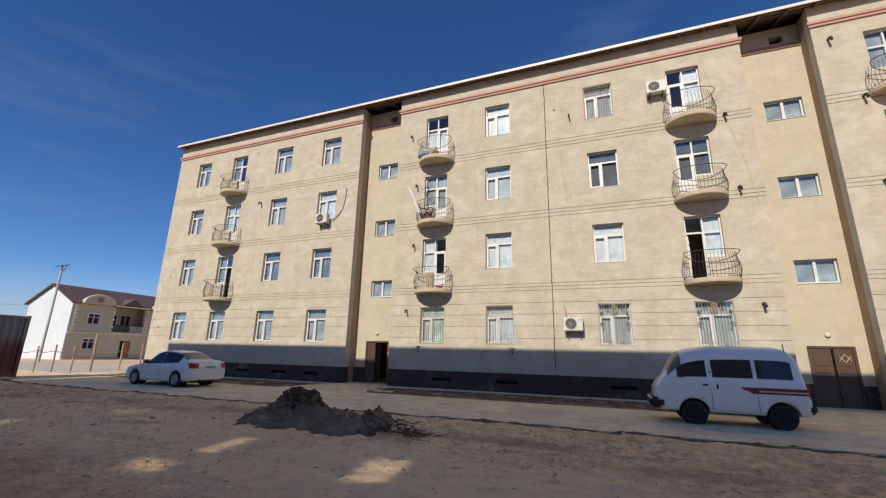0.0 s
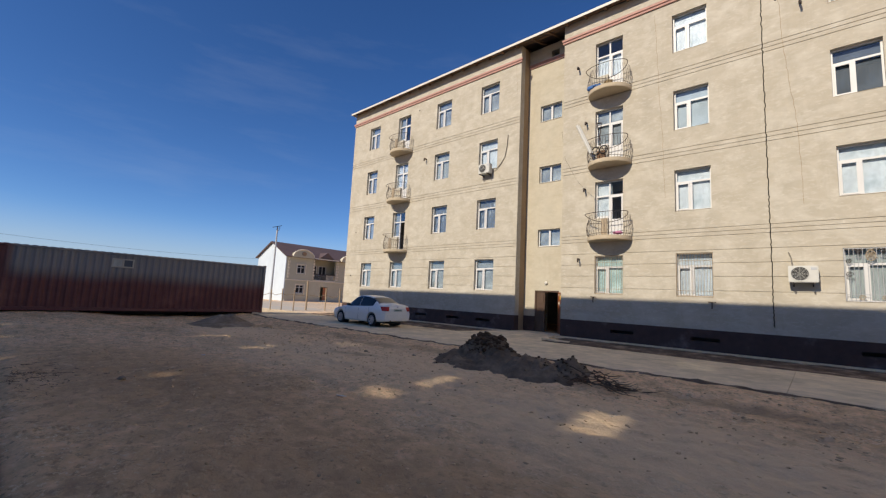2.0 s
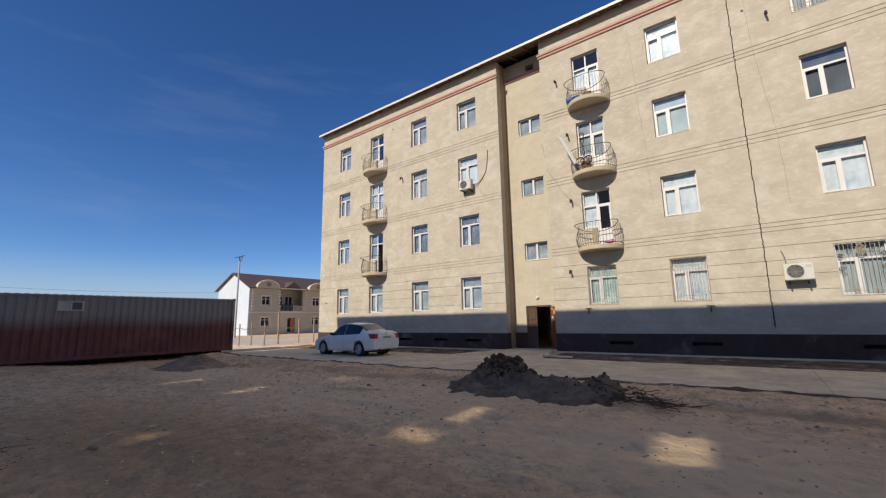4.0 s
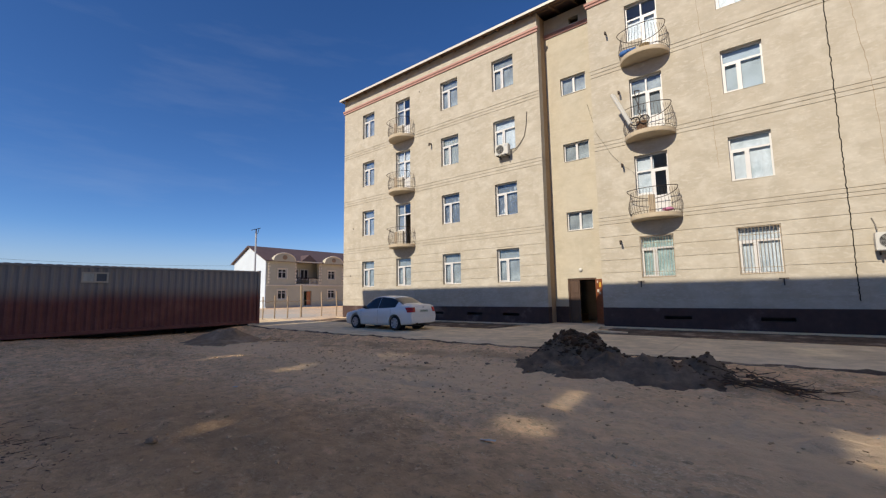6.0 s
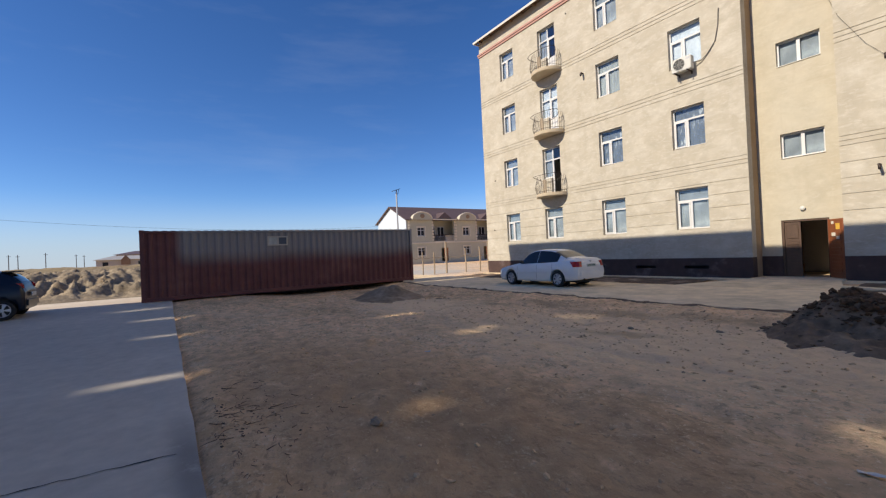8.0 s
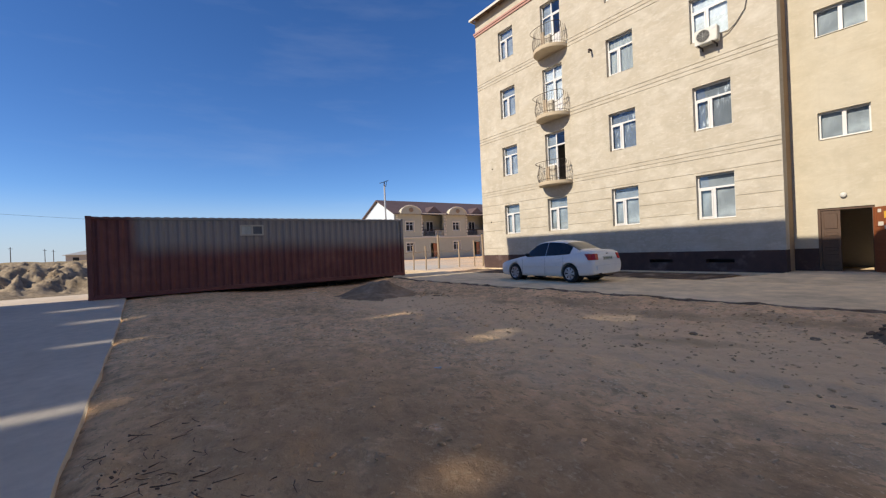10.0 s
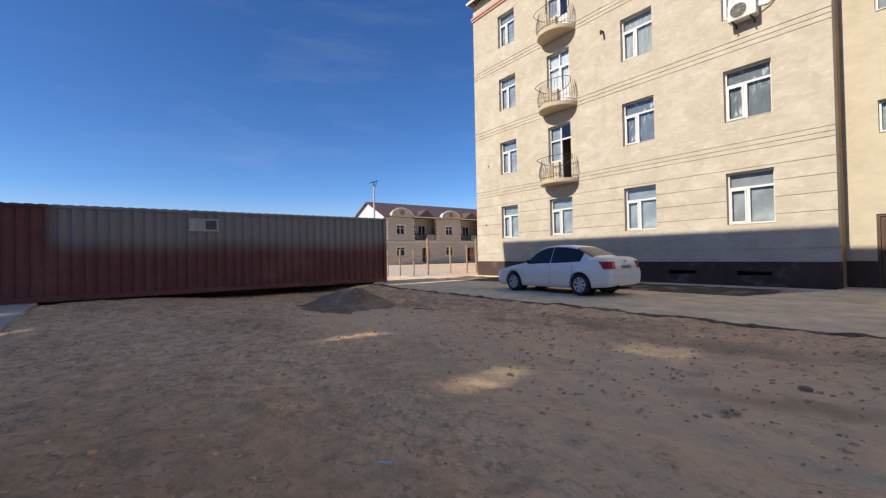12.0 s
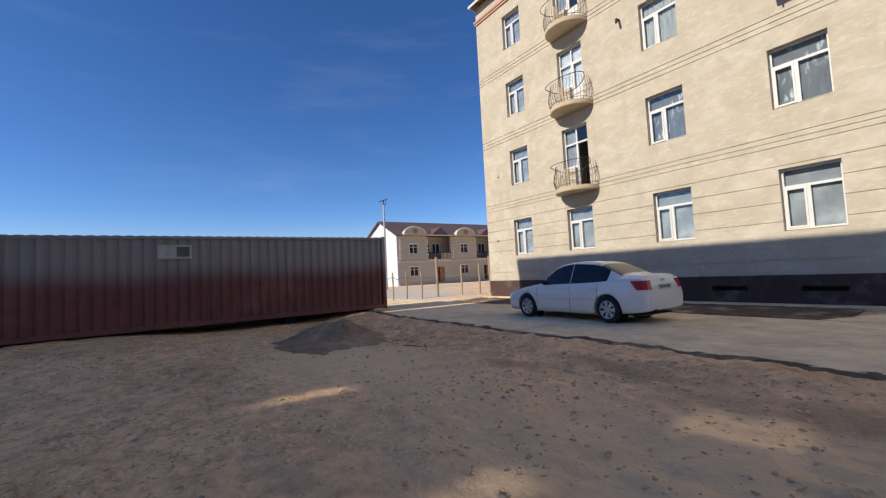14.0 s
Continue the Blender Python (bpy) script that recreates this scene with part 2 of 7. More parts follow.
CARNAVY = surface("dark_navy_car_paint", (0.005, 0.007, 0.016), 0.3, tone=0.1, bump=0.0)
CARGLASS = surface("dark_car_glass", (0.012, 0.014, 0.017), 0.06, tone=0.05, bump=0.0, spec=0.4)
DARKPANE = surface("dark_far_pane", (0.02, 0.022, 0.025), 0.35, tone=0.1, bump=0.0, spec=0.15)
DUSTGLASS = surface("dusty_rear_glass", (0.17, 0.145, 0.11), 0.35, tone=0.25, grain=3, bump=0.0)
LAMPRED = surface("red_lamp_lens", (0.38, 0.012, 0.015), 0.18, tone=0.05, bump=0.0)
LAMPCLEAR = surface("clear_lamp_lens", (0.55, 0.57, 0.6), 0.12, tone=0.05, bump=0.0)
STRIPE = surface("dark_red_stripe", (0.20, 0.015, 0.02), 0.35, tone=0.05, bump=0.0)
CREAMSTRIPE = surface("pale_stripe", (0.6, 0.5, 0.35), 0.4, tone=0.05, bump=0.0)
PLATEWHITE = surface("number_plate_white", (0.5, 0.52, 0.5), 0.5, tone=0.05, bump=0.0)
PLATEGREEN = surface("number_plate_bars", (0.04, 0.12, 0.07), 0.5, tone=0.05, bump=0.0)
HOUSEWALL = surface("beige_house_render", (0.50, 0.475, 0.365), 0.9, tone=0.08, grain=1.5, blotch=0.3, bump=0.2)
GABLEWHITE = surface("white_gable_render", (0.56, 0.63, 0.68), 0.9, tone=0.06, grain=1.0, blotch=0.3, bump=0.15)
HOUSETRIM = surface("cream_house_trim", (0.72, 0.65, 0.52), 0.85, tone=0.05, bump=0.1)
ORANGE = surface("orange_brown_door", (0.42, 0.15, 0.06), 0.5, tone=0.1, bump=0.1)
POSTWOOD = surface("weathered_post_wood", (0.34, 0.26, 0.18), 0.9, tone=0.3, grain=9, bump=0.3, stretch=(3, 3, 0.6))
STEELPOLE = surface("grey_steel_pole", (0.42, 0.43, 0.44), 0.55, tone=0.1, metal=0.3, bump=0.0)
TWIG = surface("dry_brown_twig", (0.15, 0.085, 0.048), 0.9, tone=0.3, bump=0.2)
STONE = surface("dull_stone", (0.34, 0.235, 0.15), 0.95, tone=0.25, grain=9, bump=0.5, spec=0.1)
SCRAP = surface("white_litter_plastic", (0.62, 0.6, 0.57), 0.6, tone=0.1, bump=0.1)
SLEEPER = surface("tarred_timber", (0.03, 0.022, 0.018), 0.9, tone=0.3, bump=0.3)
FRAMEGREY = surface("weathered_beige_frame", (0.46, 0.43, 0.36), 0.6, tone=0.12, grain=5, bump=0.05)
HOSE = surface("grey_foam_hose", (0.16, 0.145, 0.125), 0.8, tone=0.25, bump=0.1)
CABLE = surface("dark_cable", (0.035, 0.03, 0.03), 0.7, tone=0.1, bump=0.0)
SEALANT = surface("black_joint_filler", (0.006, 0.005, 0.005), 0.9, tone=0.3, grain=8, bump=0.4)
FARWALL = surface("far_pale_wall", (0.42, 0.40, 0.36), 0.9, tone=0.1, bump=0.0)
FARROOF = surface("far_grey_roof", (0.34, 0.33, 0.32), 0.8, tone=0.1, bump=0.0)
DRYGRASS = surface("dry_winter_grass", (0.26, 0.19, 0.10), 1.0, tone=0.35, grain=2, bump=0.5)
BLUECLOTH = surface("blue_cloth", (0.05, 0.16, 0.42), 0.8, tone=0.2, bump=0.2)
PINKCLOTH = surface("pink_cloth", (0.5, 0.18, 0.3), 0.8, tone=0.2, bump=0.2)


def ground_material():
    """Trodden dry earth: grey-brown with paler dusty drifts, dark damp blotches and small clods."""
    m = surface("trodden_dry_earth", (0.83, 0.52, 0.28), 0.97, tone=0.50, grain=3.5, blotch=0.28, bump=0.8, fine=22, second=(0.62, 0.39, 0.21), amount=0.75, level=0.49, spec=0.12)
    n, l = m.node_tree.nodes, m.node_tree.links
    b = n["Principled BSDF"]
    src = b.inputs["Base Color"].links[0].from_socket
    tc = n.new("ShaderNodeTexCoord")
    big = n.new("ShaderNodeTexNoise")
    big.inputs["Scale"].default_value = 0.55
    big.inputs["Detail"].default_value = 9
    big.inputs["Roughness"].default_value = 0.7
    big.inputs["Distortion"].default_value = 0.6
    mp = n.new("ShaderNodeMapping")
    mp.inputs["Scale"].default_value = (0.85, 1.1, 1)
    mp.inputs["Rotation"].default_value = (0, 0, 0.35)
    l.new(tc.outputs["Object"], mp.inputs[0])
    l.new(mp.outputs[0], big.inputs["Vector"])
    mr = n.new("ShaderNodeMapRange")
    mr.inputs["From Min"].default_value = 0.54
    mr.inputs["From Max"].default_value = 0.72
    mr.inputs["To Max"].default_value = 0.8
    l.new(big.outputs["Fac"], mr.inputs["Value"])
    mx = n.new("ShaderNodeMix")
    mx.data_type = "RGBA"
    mx.inputs[7].default_value = (0.90, 0.64, 0.39, 1)
    l.new(mr.outputs[0], mx.inputs[0])
    l.new(src, mx.inputs[6])
    # small dark clods and pits
    vo = n.new("ShaderNodeTexNoise")
    vo.inputs["Scale"].default_value = 7.0
    vo.inputs["Detail"].default_value = 4
    vo.inputs["Roughness"].default_value = 0.75
    l.new(mp.outputs[0], vo.inputs["Vector"])
    mr2 = n.new("ShaderNodeMapRange")
    mr2.inputs["From Min"].default_value = 0.56
    mr2.inputs["From Max"].default_value = 0.63
    mr2.inputs["To Max"].default_value = 0.5
    l.new(vo.outputs["Fac"], mr2.inputs["Value"])
    mx2 = n.new("ShaderNodeMix")
    mx2.data_type = "RGBA"
    mx2.inputs[7].default_value = (0.30, 0.195, 0.12, 1)
    l.new(mr2.outputs[0], mx2.inputs[0])
    l.new(mx.outputs[2], mx2.inputs[6])
    # finer crumbs: pale flecks, and dark dents that paint the clods' shadow sides, thicker in some stretches than in
    # others
    where = n.new("ShaderNodeTexNoise")
    where.inputs["Scale"].default_value = 0.8
    where.inputs["Detail"].default_value = 4
    l.new(tc.outputs["Object"], where.inputs["Vector"])
    out_colour = mx2.outputs[2]
    for size, low, high, amount, tint in ((9.0, 0.565, 0.65, 0.75, (0.34, 0.20, 0.105, 1)), (20.0, 0.57, 0.65, 0.85, (0.95, 0.73, 0.45, 1)), (2.3, 0.58, 0.72, 0.7, (0.40, 0.255, 0.15, 1))):
        nz = n.new("ShaderNodeTexNoise")
        nz.inputs["Scale"].default_value = size
        nz.inputs["Detail"].default_value = 5
        nz.inputs["Roughness"].default_value = 0.68
        nz.inputs["Distortion"].default_value = 0.4
        l.new(mp.outputs[0], nz.inputs["Vector"])
        shift = n.new("ShaderNodeMath")
        shift.operation = "MULTIPLY_ADD"
        shift.inputs[1].default_value = 0.28
        shift.inputs[2].default_value = -0.14
        l.new(where.outputs["Fac"], shift.inputs[0])
        both = n.new("ShaderNodeMath")
        l.new(nz.outputs["Fac"], both.inputs[0])
        l.new(shift.outputs[0], both.inputs[1])
        rg = n.new("ShaderNodeMapRange")
        rg.inputs["From Min"].default_value = low
        rg.inputs["From Max"].default_value = high
        rg.inputs["To Max"].default_value = amount
        l.new(both.outputs[0], rg.inputs["Value"])
        mxc = n.new("ShaderNodeMix")
        mxc.data_type = "RGBA"
        mxc.inputs[7].default_value = tint
        l.new(rg.outputs[0], mxc.inputs[0])
        l.new(out_colour, mxc.inputs[6])
        out_colour = mxc.outputs[2]
    l.new(out_colour, b.inputs["Base Color"])
    tread = n.new("ShaderNodeTexNoise")
    tread.inputs["Scale"].default_value = 5.0
    tread.inputs["Detail"].default_value = 10
    tread.inputs["Roughness"].default_value = 0.72
    l.new(mp.outputs[0], tread.inputs["Vector"])
    bp = n.new("ShaderNodeBump")
    bp.inputs["Strength"].default_value = 0.9
    bp.inputs["Distance"].default_value = 0.045
    l.new(tread.outputs["Fac"], bp.inputs["Height"])
    l.new(bp.outputs[0], b.inputs["Normal"])
    return m


DIRT = ground_material()


def add_patches(m, colour, spots, strength):
    """Ragged soft-edged patches of another colour: each spot is x, y, half length, half width, turn."""
    n, l = m.node_tree.nodes, m.node_tree.links
    b = n["Principled BSDF"]
    src = b.inputs["Base Color"].links[0].from_socket
    tc = n.new("ShaderNodeTexCoord")
    nz = n.new("ShaderNodeTexNoise")
    nz.inputs["Scale"].default_value = 2.2
    nz.inputs["Detail"].default_value = 8
    nz.inputs["Roughness"].default_value = 0.7
    l.new(tc.outputs["Object"], nz.inputs["Vector"])
    total = None
    for x, y, rx, ry, turn in spots:
        mp = n.new("ShaderNodeMapping")
        mp.vector_type = "TEXTURE"
        mp.inputs["Location"].default_value = (x, y, 0)
        mp.inputs["Rotation"].default_value = (0, 0, turn)
        mp.inputs["Scale"].default_value = (rx, ry, 1000)
        l.new(tc.outputs["Object"], mp.inputs[0])
        ln = n.new("ShaderNodeVectorMath")
        ln.operation = "LENGTH"
        l.new(mp.outputs[0], ln.inputs[0])
        mr = n.new("ShaderNodeMapRange")
        mr.interpolation_type = "SMOOTHSTEP"
        mr.inputs["From Min"].default_value = 1.25
        mr.inputs["From Max"].default_value = 0.2
        l.new(ln.outputs["Value"], mr.inputs["Value"])
        if total is None:
            total = mr.outputs[0]
        else:
            mxm = n.new("ShaderNodeMath")
            mxm.operation = "MAXIMUM"
            l.new(total, mxm.inputs[0])
            l.new(mr.outputs[0], mxm.inputs[1])
            total = mxm.outputs[0]
    rag = n.new("ShaderNodeMapRange")
    rag.inputs["From Min"].default_value = 0.28
    rag.inputs["From Max"].default_value = 0.46
    l.new(nz.outputs["Fac"], rag.inputs["Value"])
    fc = n.new("ShaderNodeMath")
    fc.operation = "MULTIPLY"
    l.new(total, fc.inputs[0])
    l.new(rag.outputs[0], fc.inputs[1])
    f2 = n.new("ShaderNodeMath")
    f2.operation = "MULTIPLY"
    f2.inputs[1].default_value = strength
    l.new(fc.outputs[0], f2.inputs[0])
    mx = n.new("ShaderNodeMix")
    mx.data_type = "RGBA"
    mx.inputs[7].default_value = (*colour, 1)
    l.new(f2.outputs[0], mx.inputs[0])
    l.new(src, mx.inputs[6])
    l.new(mx.outputs[2], b.inputs["Base Color"])


# paler dusty stretch towards the lane, darker trodden one by the street: soil plus painted-in light and dimness
add_patches(DIRT, (0.92, 0.635, 0.37), ((-11.0, 7.0, 7.0, 3.0, 0.08), (-18.0, 7.0, 4.0, 1.8, 0.1), (-3.0, 5.9, 5.5, 2.6, 0.0)), 0.85)
add_patches(DIRT, (0.50, 0.29, 0.14), ((-10.5, 2.0, 6.5, 2.4, 0.05), (-3.5, 2.0, 6.0, 2.2, 0.0)), 0.68)
# darker churned patches along the lane
add_patches(DIRT, (0.32, 0.195, 0.11), ((-14.6, 9.2, 1.3, 0.32, -0.15), (-12.4, 8.9, 1.5, 0.40, 0.1), (-10.2, 9.3, 1.3, 0.35, 0.0), (-16.2, 8.6, 0.8, 0.25, 0.3), (-11.2, 7.0, 1.0, 0.28, 0.5), (-2.5, 8.9, 2.2, 0.35, 0.0), (0.8, 8.0, 1.6, 0.4, 0.0)), 0.5)
# pale clay soil on the open land past the container
add_patches(DIRT, (0.47, 0.45, 0.41), ((-46.0, 10.0, 17.5, 26.0, 0.0), (-36.0, 17.0, 9.5, 7.0, 0.0)), 0.97)
# dark earth of the beds; on the lane margin it also stands for edge shade
SOIL_SHADE = surface("damp_earth_and_shade", (0.15, 0.105, 0.075), 0.95, tone=0.5, grain=7, blotch=1.6, bump=0.8, fine=30, second=(0.36, 0.27, 0.19), amount=0.8, level=0.5, spec=0.12)
# damp dark margin of the asphalt
add_patches(ASPHALT, (0.26, 0.225, 0.185), ((-10.4, 0.12, 1.6, 0.22, 0.05), (-6.5, 0.1, 2.2, 0.16, 0.0)), 0.8)
CHIP = surface("brown_soil_crumb", (0.70, 0.445, 0.245), 0.97, tone=0.4, grain=12, bump=0.3, spec=0.1)



def container_material():
    """Maroon container paint; above half height, except near one end, it turns grey with a soft edge."""
    m = surface("maroon_container_paint", (0.145, 0.052, 0.047), 0.6, tone=0.2, grain=3, blotch=0.7, bump=0.15, second=(0.19, 0.085, 0.066), amount=0.6, spec=0.35)
    n, l = m.node_tree.nodes, m.node_tree.links
    b = n["Principled BSDF"]
    src = b.inputs["Base Color"].links[0].from_socket
    tc = n.new("ShaderNodeTexCoord")
    sp = n.new("ShaderNodeSeparateXYZ")
    l.new(tc.outputs["Object"], sp.inputs[0])
    nz = n.new("ShaderNodeTexNoise")
    nz.inputs["Scale"].default_value = 0.9
    nz.inputs["Detail"].default_value = 4
    l.new(tc.outputs["Object"], nz.inputs["Vector"])
    hz = n.new("ShaderNodeMath")
    hz.operation = "MULTIPLY_ADD"
    hz.inputs[1].default_value = 0.35
    l.new(nz.outputs["Fac"], hz.inputs[0])
    l.new(sp.outputs["Z"], hz.inputs[2])
    up = n.new("ShaderNodeMapRange")
    up.interpolation_type = "SMOOTHSTEP"
    up.inputs["From Min"].default_value = 1.35
    up.inputs["From Max"].default_value = 2.2
    l.new(hz.outputs[0], up.inputs["Value"])
    al = n.new("ShaderNodeMapRange")
    al.interpolation_type = "SMOOTHSTEP"
    al.inputs["From Min"].default_value = -4.95
    al.inputs["From Max"].default_value = -4.45
    l.new(sp.outputs["Y"], al.inputs["Value"])
    fc = n.new("ShaderNodeMath")
    fc.operation = "MULTIPLY"
    l.new(up.outputs[0], fc.inputs[0])
    l.new(al.outputs[0], fc.inputs[1])
    mx = n.new("ShaderNodeMix")
    mx.data_type = "RGBA"
    mx.inputs[7].default_value = (0.25, 0.235, 0.225, 1)
    l.new(fc.outputs[0], mx.inputs[0])
    l.new(src, mx.inputs[6])
    l.new(mx.outputs[2], b.inputs["Base Color"])
    return m


BOXPAINT = container_material()

# ---------------------------------------------------------------- building blocks of meshes


def quad(bm, a, b, c, d):
    return bm.faces.new([bm.verts.new(p) for p in (a, b, c, d)])


def box(bm, x0, x1, y0, y1, z0, z1):
    v = [bm.verts.new(p) for p in ((x0, y0, z0), (x1, y0, z0), (x1, y1, z0), (x0, y1, z0), (x0, y0, z1), (x1, y0, z1), (x1, y1, z1), (x0, y1, z1))]
    for f in ((3, 2, 1, 0), (4, 5, 6, 7), (0, 1, 5, 4), (1, 2, 6, 5), (2, 3, 7, 6), (3, 0, 4, 7)):
        bm.faces.new([v[i] for i in f])
    return v


def soft_box(bm, x0, x1, y0, y1, z0, z1, r=0.02, seg=2):
    v = box(bm, x0, x1, y0, y1, z0, z1)
    edges = list({e for q in v for e in q.link_edges})
    bmesh.ops.bevel(bm, geom=edges, offset=r, segments=seg, affect="EDGES")


def tube(bm, pts, r, seg=6, r_end=None, cap=True):
    """A round bar along a line of points, tapering to r_end."""
    pts = [Vector(p) for p in pts]
    rings = []
    for i, p in enumerate(pts):
        d = (pts[min(i + 1, len(pts) - 1)] - pts[max(i - 1, 0)]).normalized()
        up = Vector((0, 0, 1)) if abs(d.z) < 0.9 else Vector((1, 0, 0))
        a = d.cross(up).normalized()
        b = d.cross(a)
        rr = r if r_end is None else r + (r_end - r) * i / max(1, len(pts) - 1)
        rings.append([bm.verts.new(p + rr * (math.cos(k * 2 * math.pi / seg) * a + math.sin(k * 2 * math.pi / seg) * b)) for k in range(seg)])
    for s, t in zip(rings, rings[1:]):
        for k in range(seg):
            bm.faces.new((s[k], s[(k + 1) % seg], t[(k + 1) % seg], t[k]))
    if cap:
        bm.faces.new(rings[0][::-1])
        bm.faces.new(rings[-1])


def prism(bm, outline, axis, a, b):
    """An outline of (u, v) pushed along an axis from a to b. x: (y, z), y: (x, z), z: (x, y)."""
    def at(u, v, w):
        return {"x": (w, u, v), "y": (u, w, v), "z": (u, v, w)}[axis]
    s = [bm.verts.new(at(u, v, a)) for u, v in outline]
    t = [bm.verts.new(at(u, v, b)) for u, v in outline]
    k = len(outline)
    for i in range(k):
        bm.faces.new((s[i], s[(i + 1) % k], t[(i + 1) % k], t[i]))
    bm.faces.new(s[::-1])
    bm.faces.new(t)


def mesh_of(name, bm, material, smooth=False):
    bmesh.ops.recalc_face_normals(bm, faces=bm.faces)
    me = bpy.data.meshes.new(name)
    bm.to_mesh(me)
    bm.free()
    me.materials.append(material)
    if smooth:
        for p in me.polygons:
            p.use_smooth = True
    return me


def thing(name, label, category, group="", at=(0, 0, 0), turn=0.0, kind=""):
    ob = new(name)
    ob.empty_display_size = 0.2
    ob.matrix_world = pose(*at, 0, 0, turn)
    return tagged(ob, label, category, group, kind)


def part(name, bm, material, parent, label="", smooth=False, at=None):
    """Links a bmesh (or a mesh already made) as one object under a thing or a part."""
    me = bm if isinstance(bm, bpy.types.Mesh) else mesh_of(name, bm, material, smooth)
    ob = new(name, me)
    ob.parent = parent
    if at is not None:
        ob.location = at
    return tagged(ob, label)


def single(name, bm, material, label, category="", group="", kind="", smooth=False, at=None):
    """A thing that is one mesh."""
    me = bm if isinstance(bm, bpy.types.Mesh) else mesh_of(name, bm, material, smooth)
    ob = new(name, me)
    if at is not None:
        ob.matrix_world = at
    return tagged(ob, label, category, group, kind)


def smoothstep(a, b, x):
    t = min(1.0, max(0.0, (x - a) / (b - a)))
    return t * t * (3 - 2 * t)


# ---------------------------------------------------------------- plan (metres)
FY = 17.76                       # face of the apartment blocks
RY = 18.63                       # face of the recessed stair bays
STOREY = 3.33
SILL, HEAD = 2.22, 3.885
BASE = 0.24
BLOCKS = ((-27.38, -12.58), (-10.12, 5.52), (7.85, 24.0))
RECESS = ((-12.58, -10.12), (5.52, 7.85))
COLS = {"A": (-25.45, -24.30), "B": (-22.32, -21.10), "C": (-18.70, -17.47), "D": (-15.22, -13.96),
        "E": (-8.55, -7.33), "F": (-5.35, -4.12), "G": (-0.67, 0.54), "H": (2.73, 3.97), "I": (9.35, 10.55)}
BALCONY_COLS = "BEH"
WALL_TOP = 15.45


def ground_z(x, y):
    """The lie of the earth: flat by the path, up to the concrete road, and up towards the container's far end."""
    z = 0.185 * smoothstep(8.4, 10.3, y) + 0.06 * smoothstep(14.8, 17.0, y) * (1 if y < 40 else 0)
    z += 0.26 * smoothstep(-19.5, -26.0, x) * (1 - smoothstep(2.0, 6.0, y)) * smoothstep(-60, -30, x)
    z += 0.05 * smoothstep(-21.5, -26.2, x) * smoothstep(2.0, 6.0, y) * (1 - smoothstep(10, 12, y)) * smoothstep(-34, -29, x)
    return z


def relief(x, y):
    """Trodden unevenness of the yard, with faint wheel ruts that curve across it."""
    z = 0.0
    z += 0.040 * (noise.noise(Vector((x * 0.55, y * 0.55, 3))))
    z += 0.036 * noise.noise(Vector((x * 1.7, y * 1.7, 8)))
    z += 0.045 * max(0, noise.noise(Vector((x * 4.1, y * 4.1, 1))) - 0.1) + 0.016 * noise.noise(Vector((x * 2.6, y * 5.4, 5)))
    z -= 0.03 * max(0, noise.noise(Vector((x * 2.2, y * 2.9, 12))) - 0.25)
    z += 0.022 * (0.35 - abs(noise.noise(Vector((x * 5.2, y * 6.5, 21))))) + 0.012 * noise.noise(Vector((x * 9.5, y * 11.0, 31)))
    rough = smoothstep(4.3, 6.5, y) * (1 - smoothstep(9.2, 10.0, y)) * smoothstep(-18.0, -15.0, x)
    z += rough * (0.07 * (0.3 - abs(noise.noise(Vector((x * 1.9, y * 2.8, 41))))) + 0.05 * (0.3 - abs(noise.noise(Vector((x * 4.3, y * 5.1, 47))))))
    r = (y - 4.2 - 0.10 * (x + 12) + 0.012 * (x + 12) ** 2)
    z -= 0.022 * (math.exp(-((r) / 0.16) ** 2) + math.exp(-((r - 1.5) / 0.16) ** 2))
    return z


def build_ground():
    near_x = np.concatenate([np.arange(-42, -22, 0.2), np.arange(-22, 2, 0.085), np.arange(2, 14.01, 0.2)])
    near_y = np.concatenate([np.arange(-3, 0.2, 0.14), np.arange(0.2, 10.4, 0.085), np.arange(10.4, 19.01, 0.2)])
    far = 16 * 1.55 ** np.arange(1, 13)
    xs = np.concatenate([-42 - far[::-1], near_x, 14 + far])
    ys = np.concatenate([-3 - far[::-1], near_y, 19 + far])
    nx, ny = len(xs), len(ys)
    verts = []
    for y in ys:
        for x in xs:
            z = ground_z(x, y)
            if -42 <= x <= 14 and -3 <= y <= 19:
                z += relief(x, y) * (0.3 if y > 14.85 else 1.0) - (0.05 if y > 14.85 else 0.0)
                if 10.46 < y < 14.85 and x < 13:
                    z -= 0.12
                if y < 0.35:
                    z -= 0.07 * smoothstep(0.30, 0.0, y) + 0.02
            elif x > -42:
                z -= 0.09
            verts.append((float(x), float(y), float(z)))
    faces = [(j * nx + i, j * nx + i + 1, (j + 1) * nx + i + 1, (j + 1) * nx + i) for j in range(ny - 1) for i in range(nx - 1)]
    me = bpy.data.meshes.new("ground")
    me.from_pydata(verts, [], faces)
    me.materials.append(DIRT)
    for p in me.polygons:
        p.use_smooth = True
    ob = new("ground", me)
    tagged(ob, "trodden dry grey-brown earth yard with dusty patches", "ground", kind="structure")


build_ground()


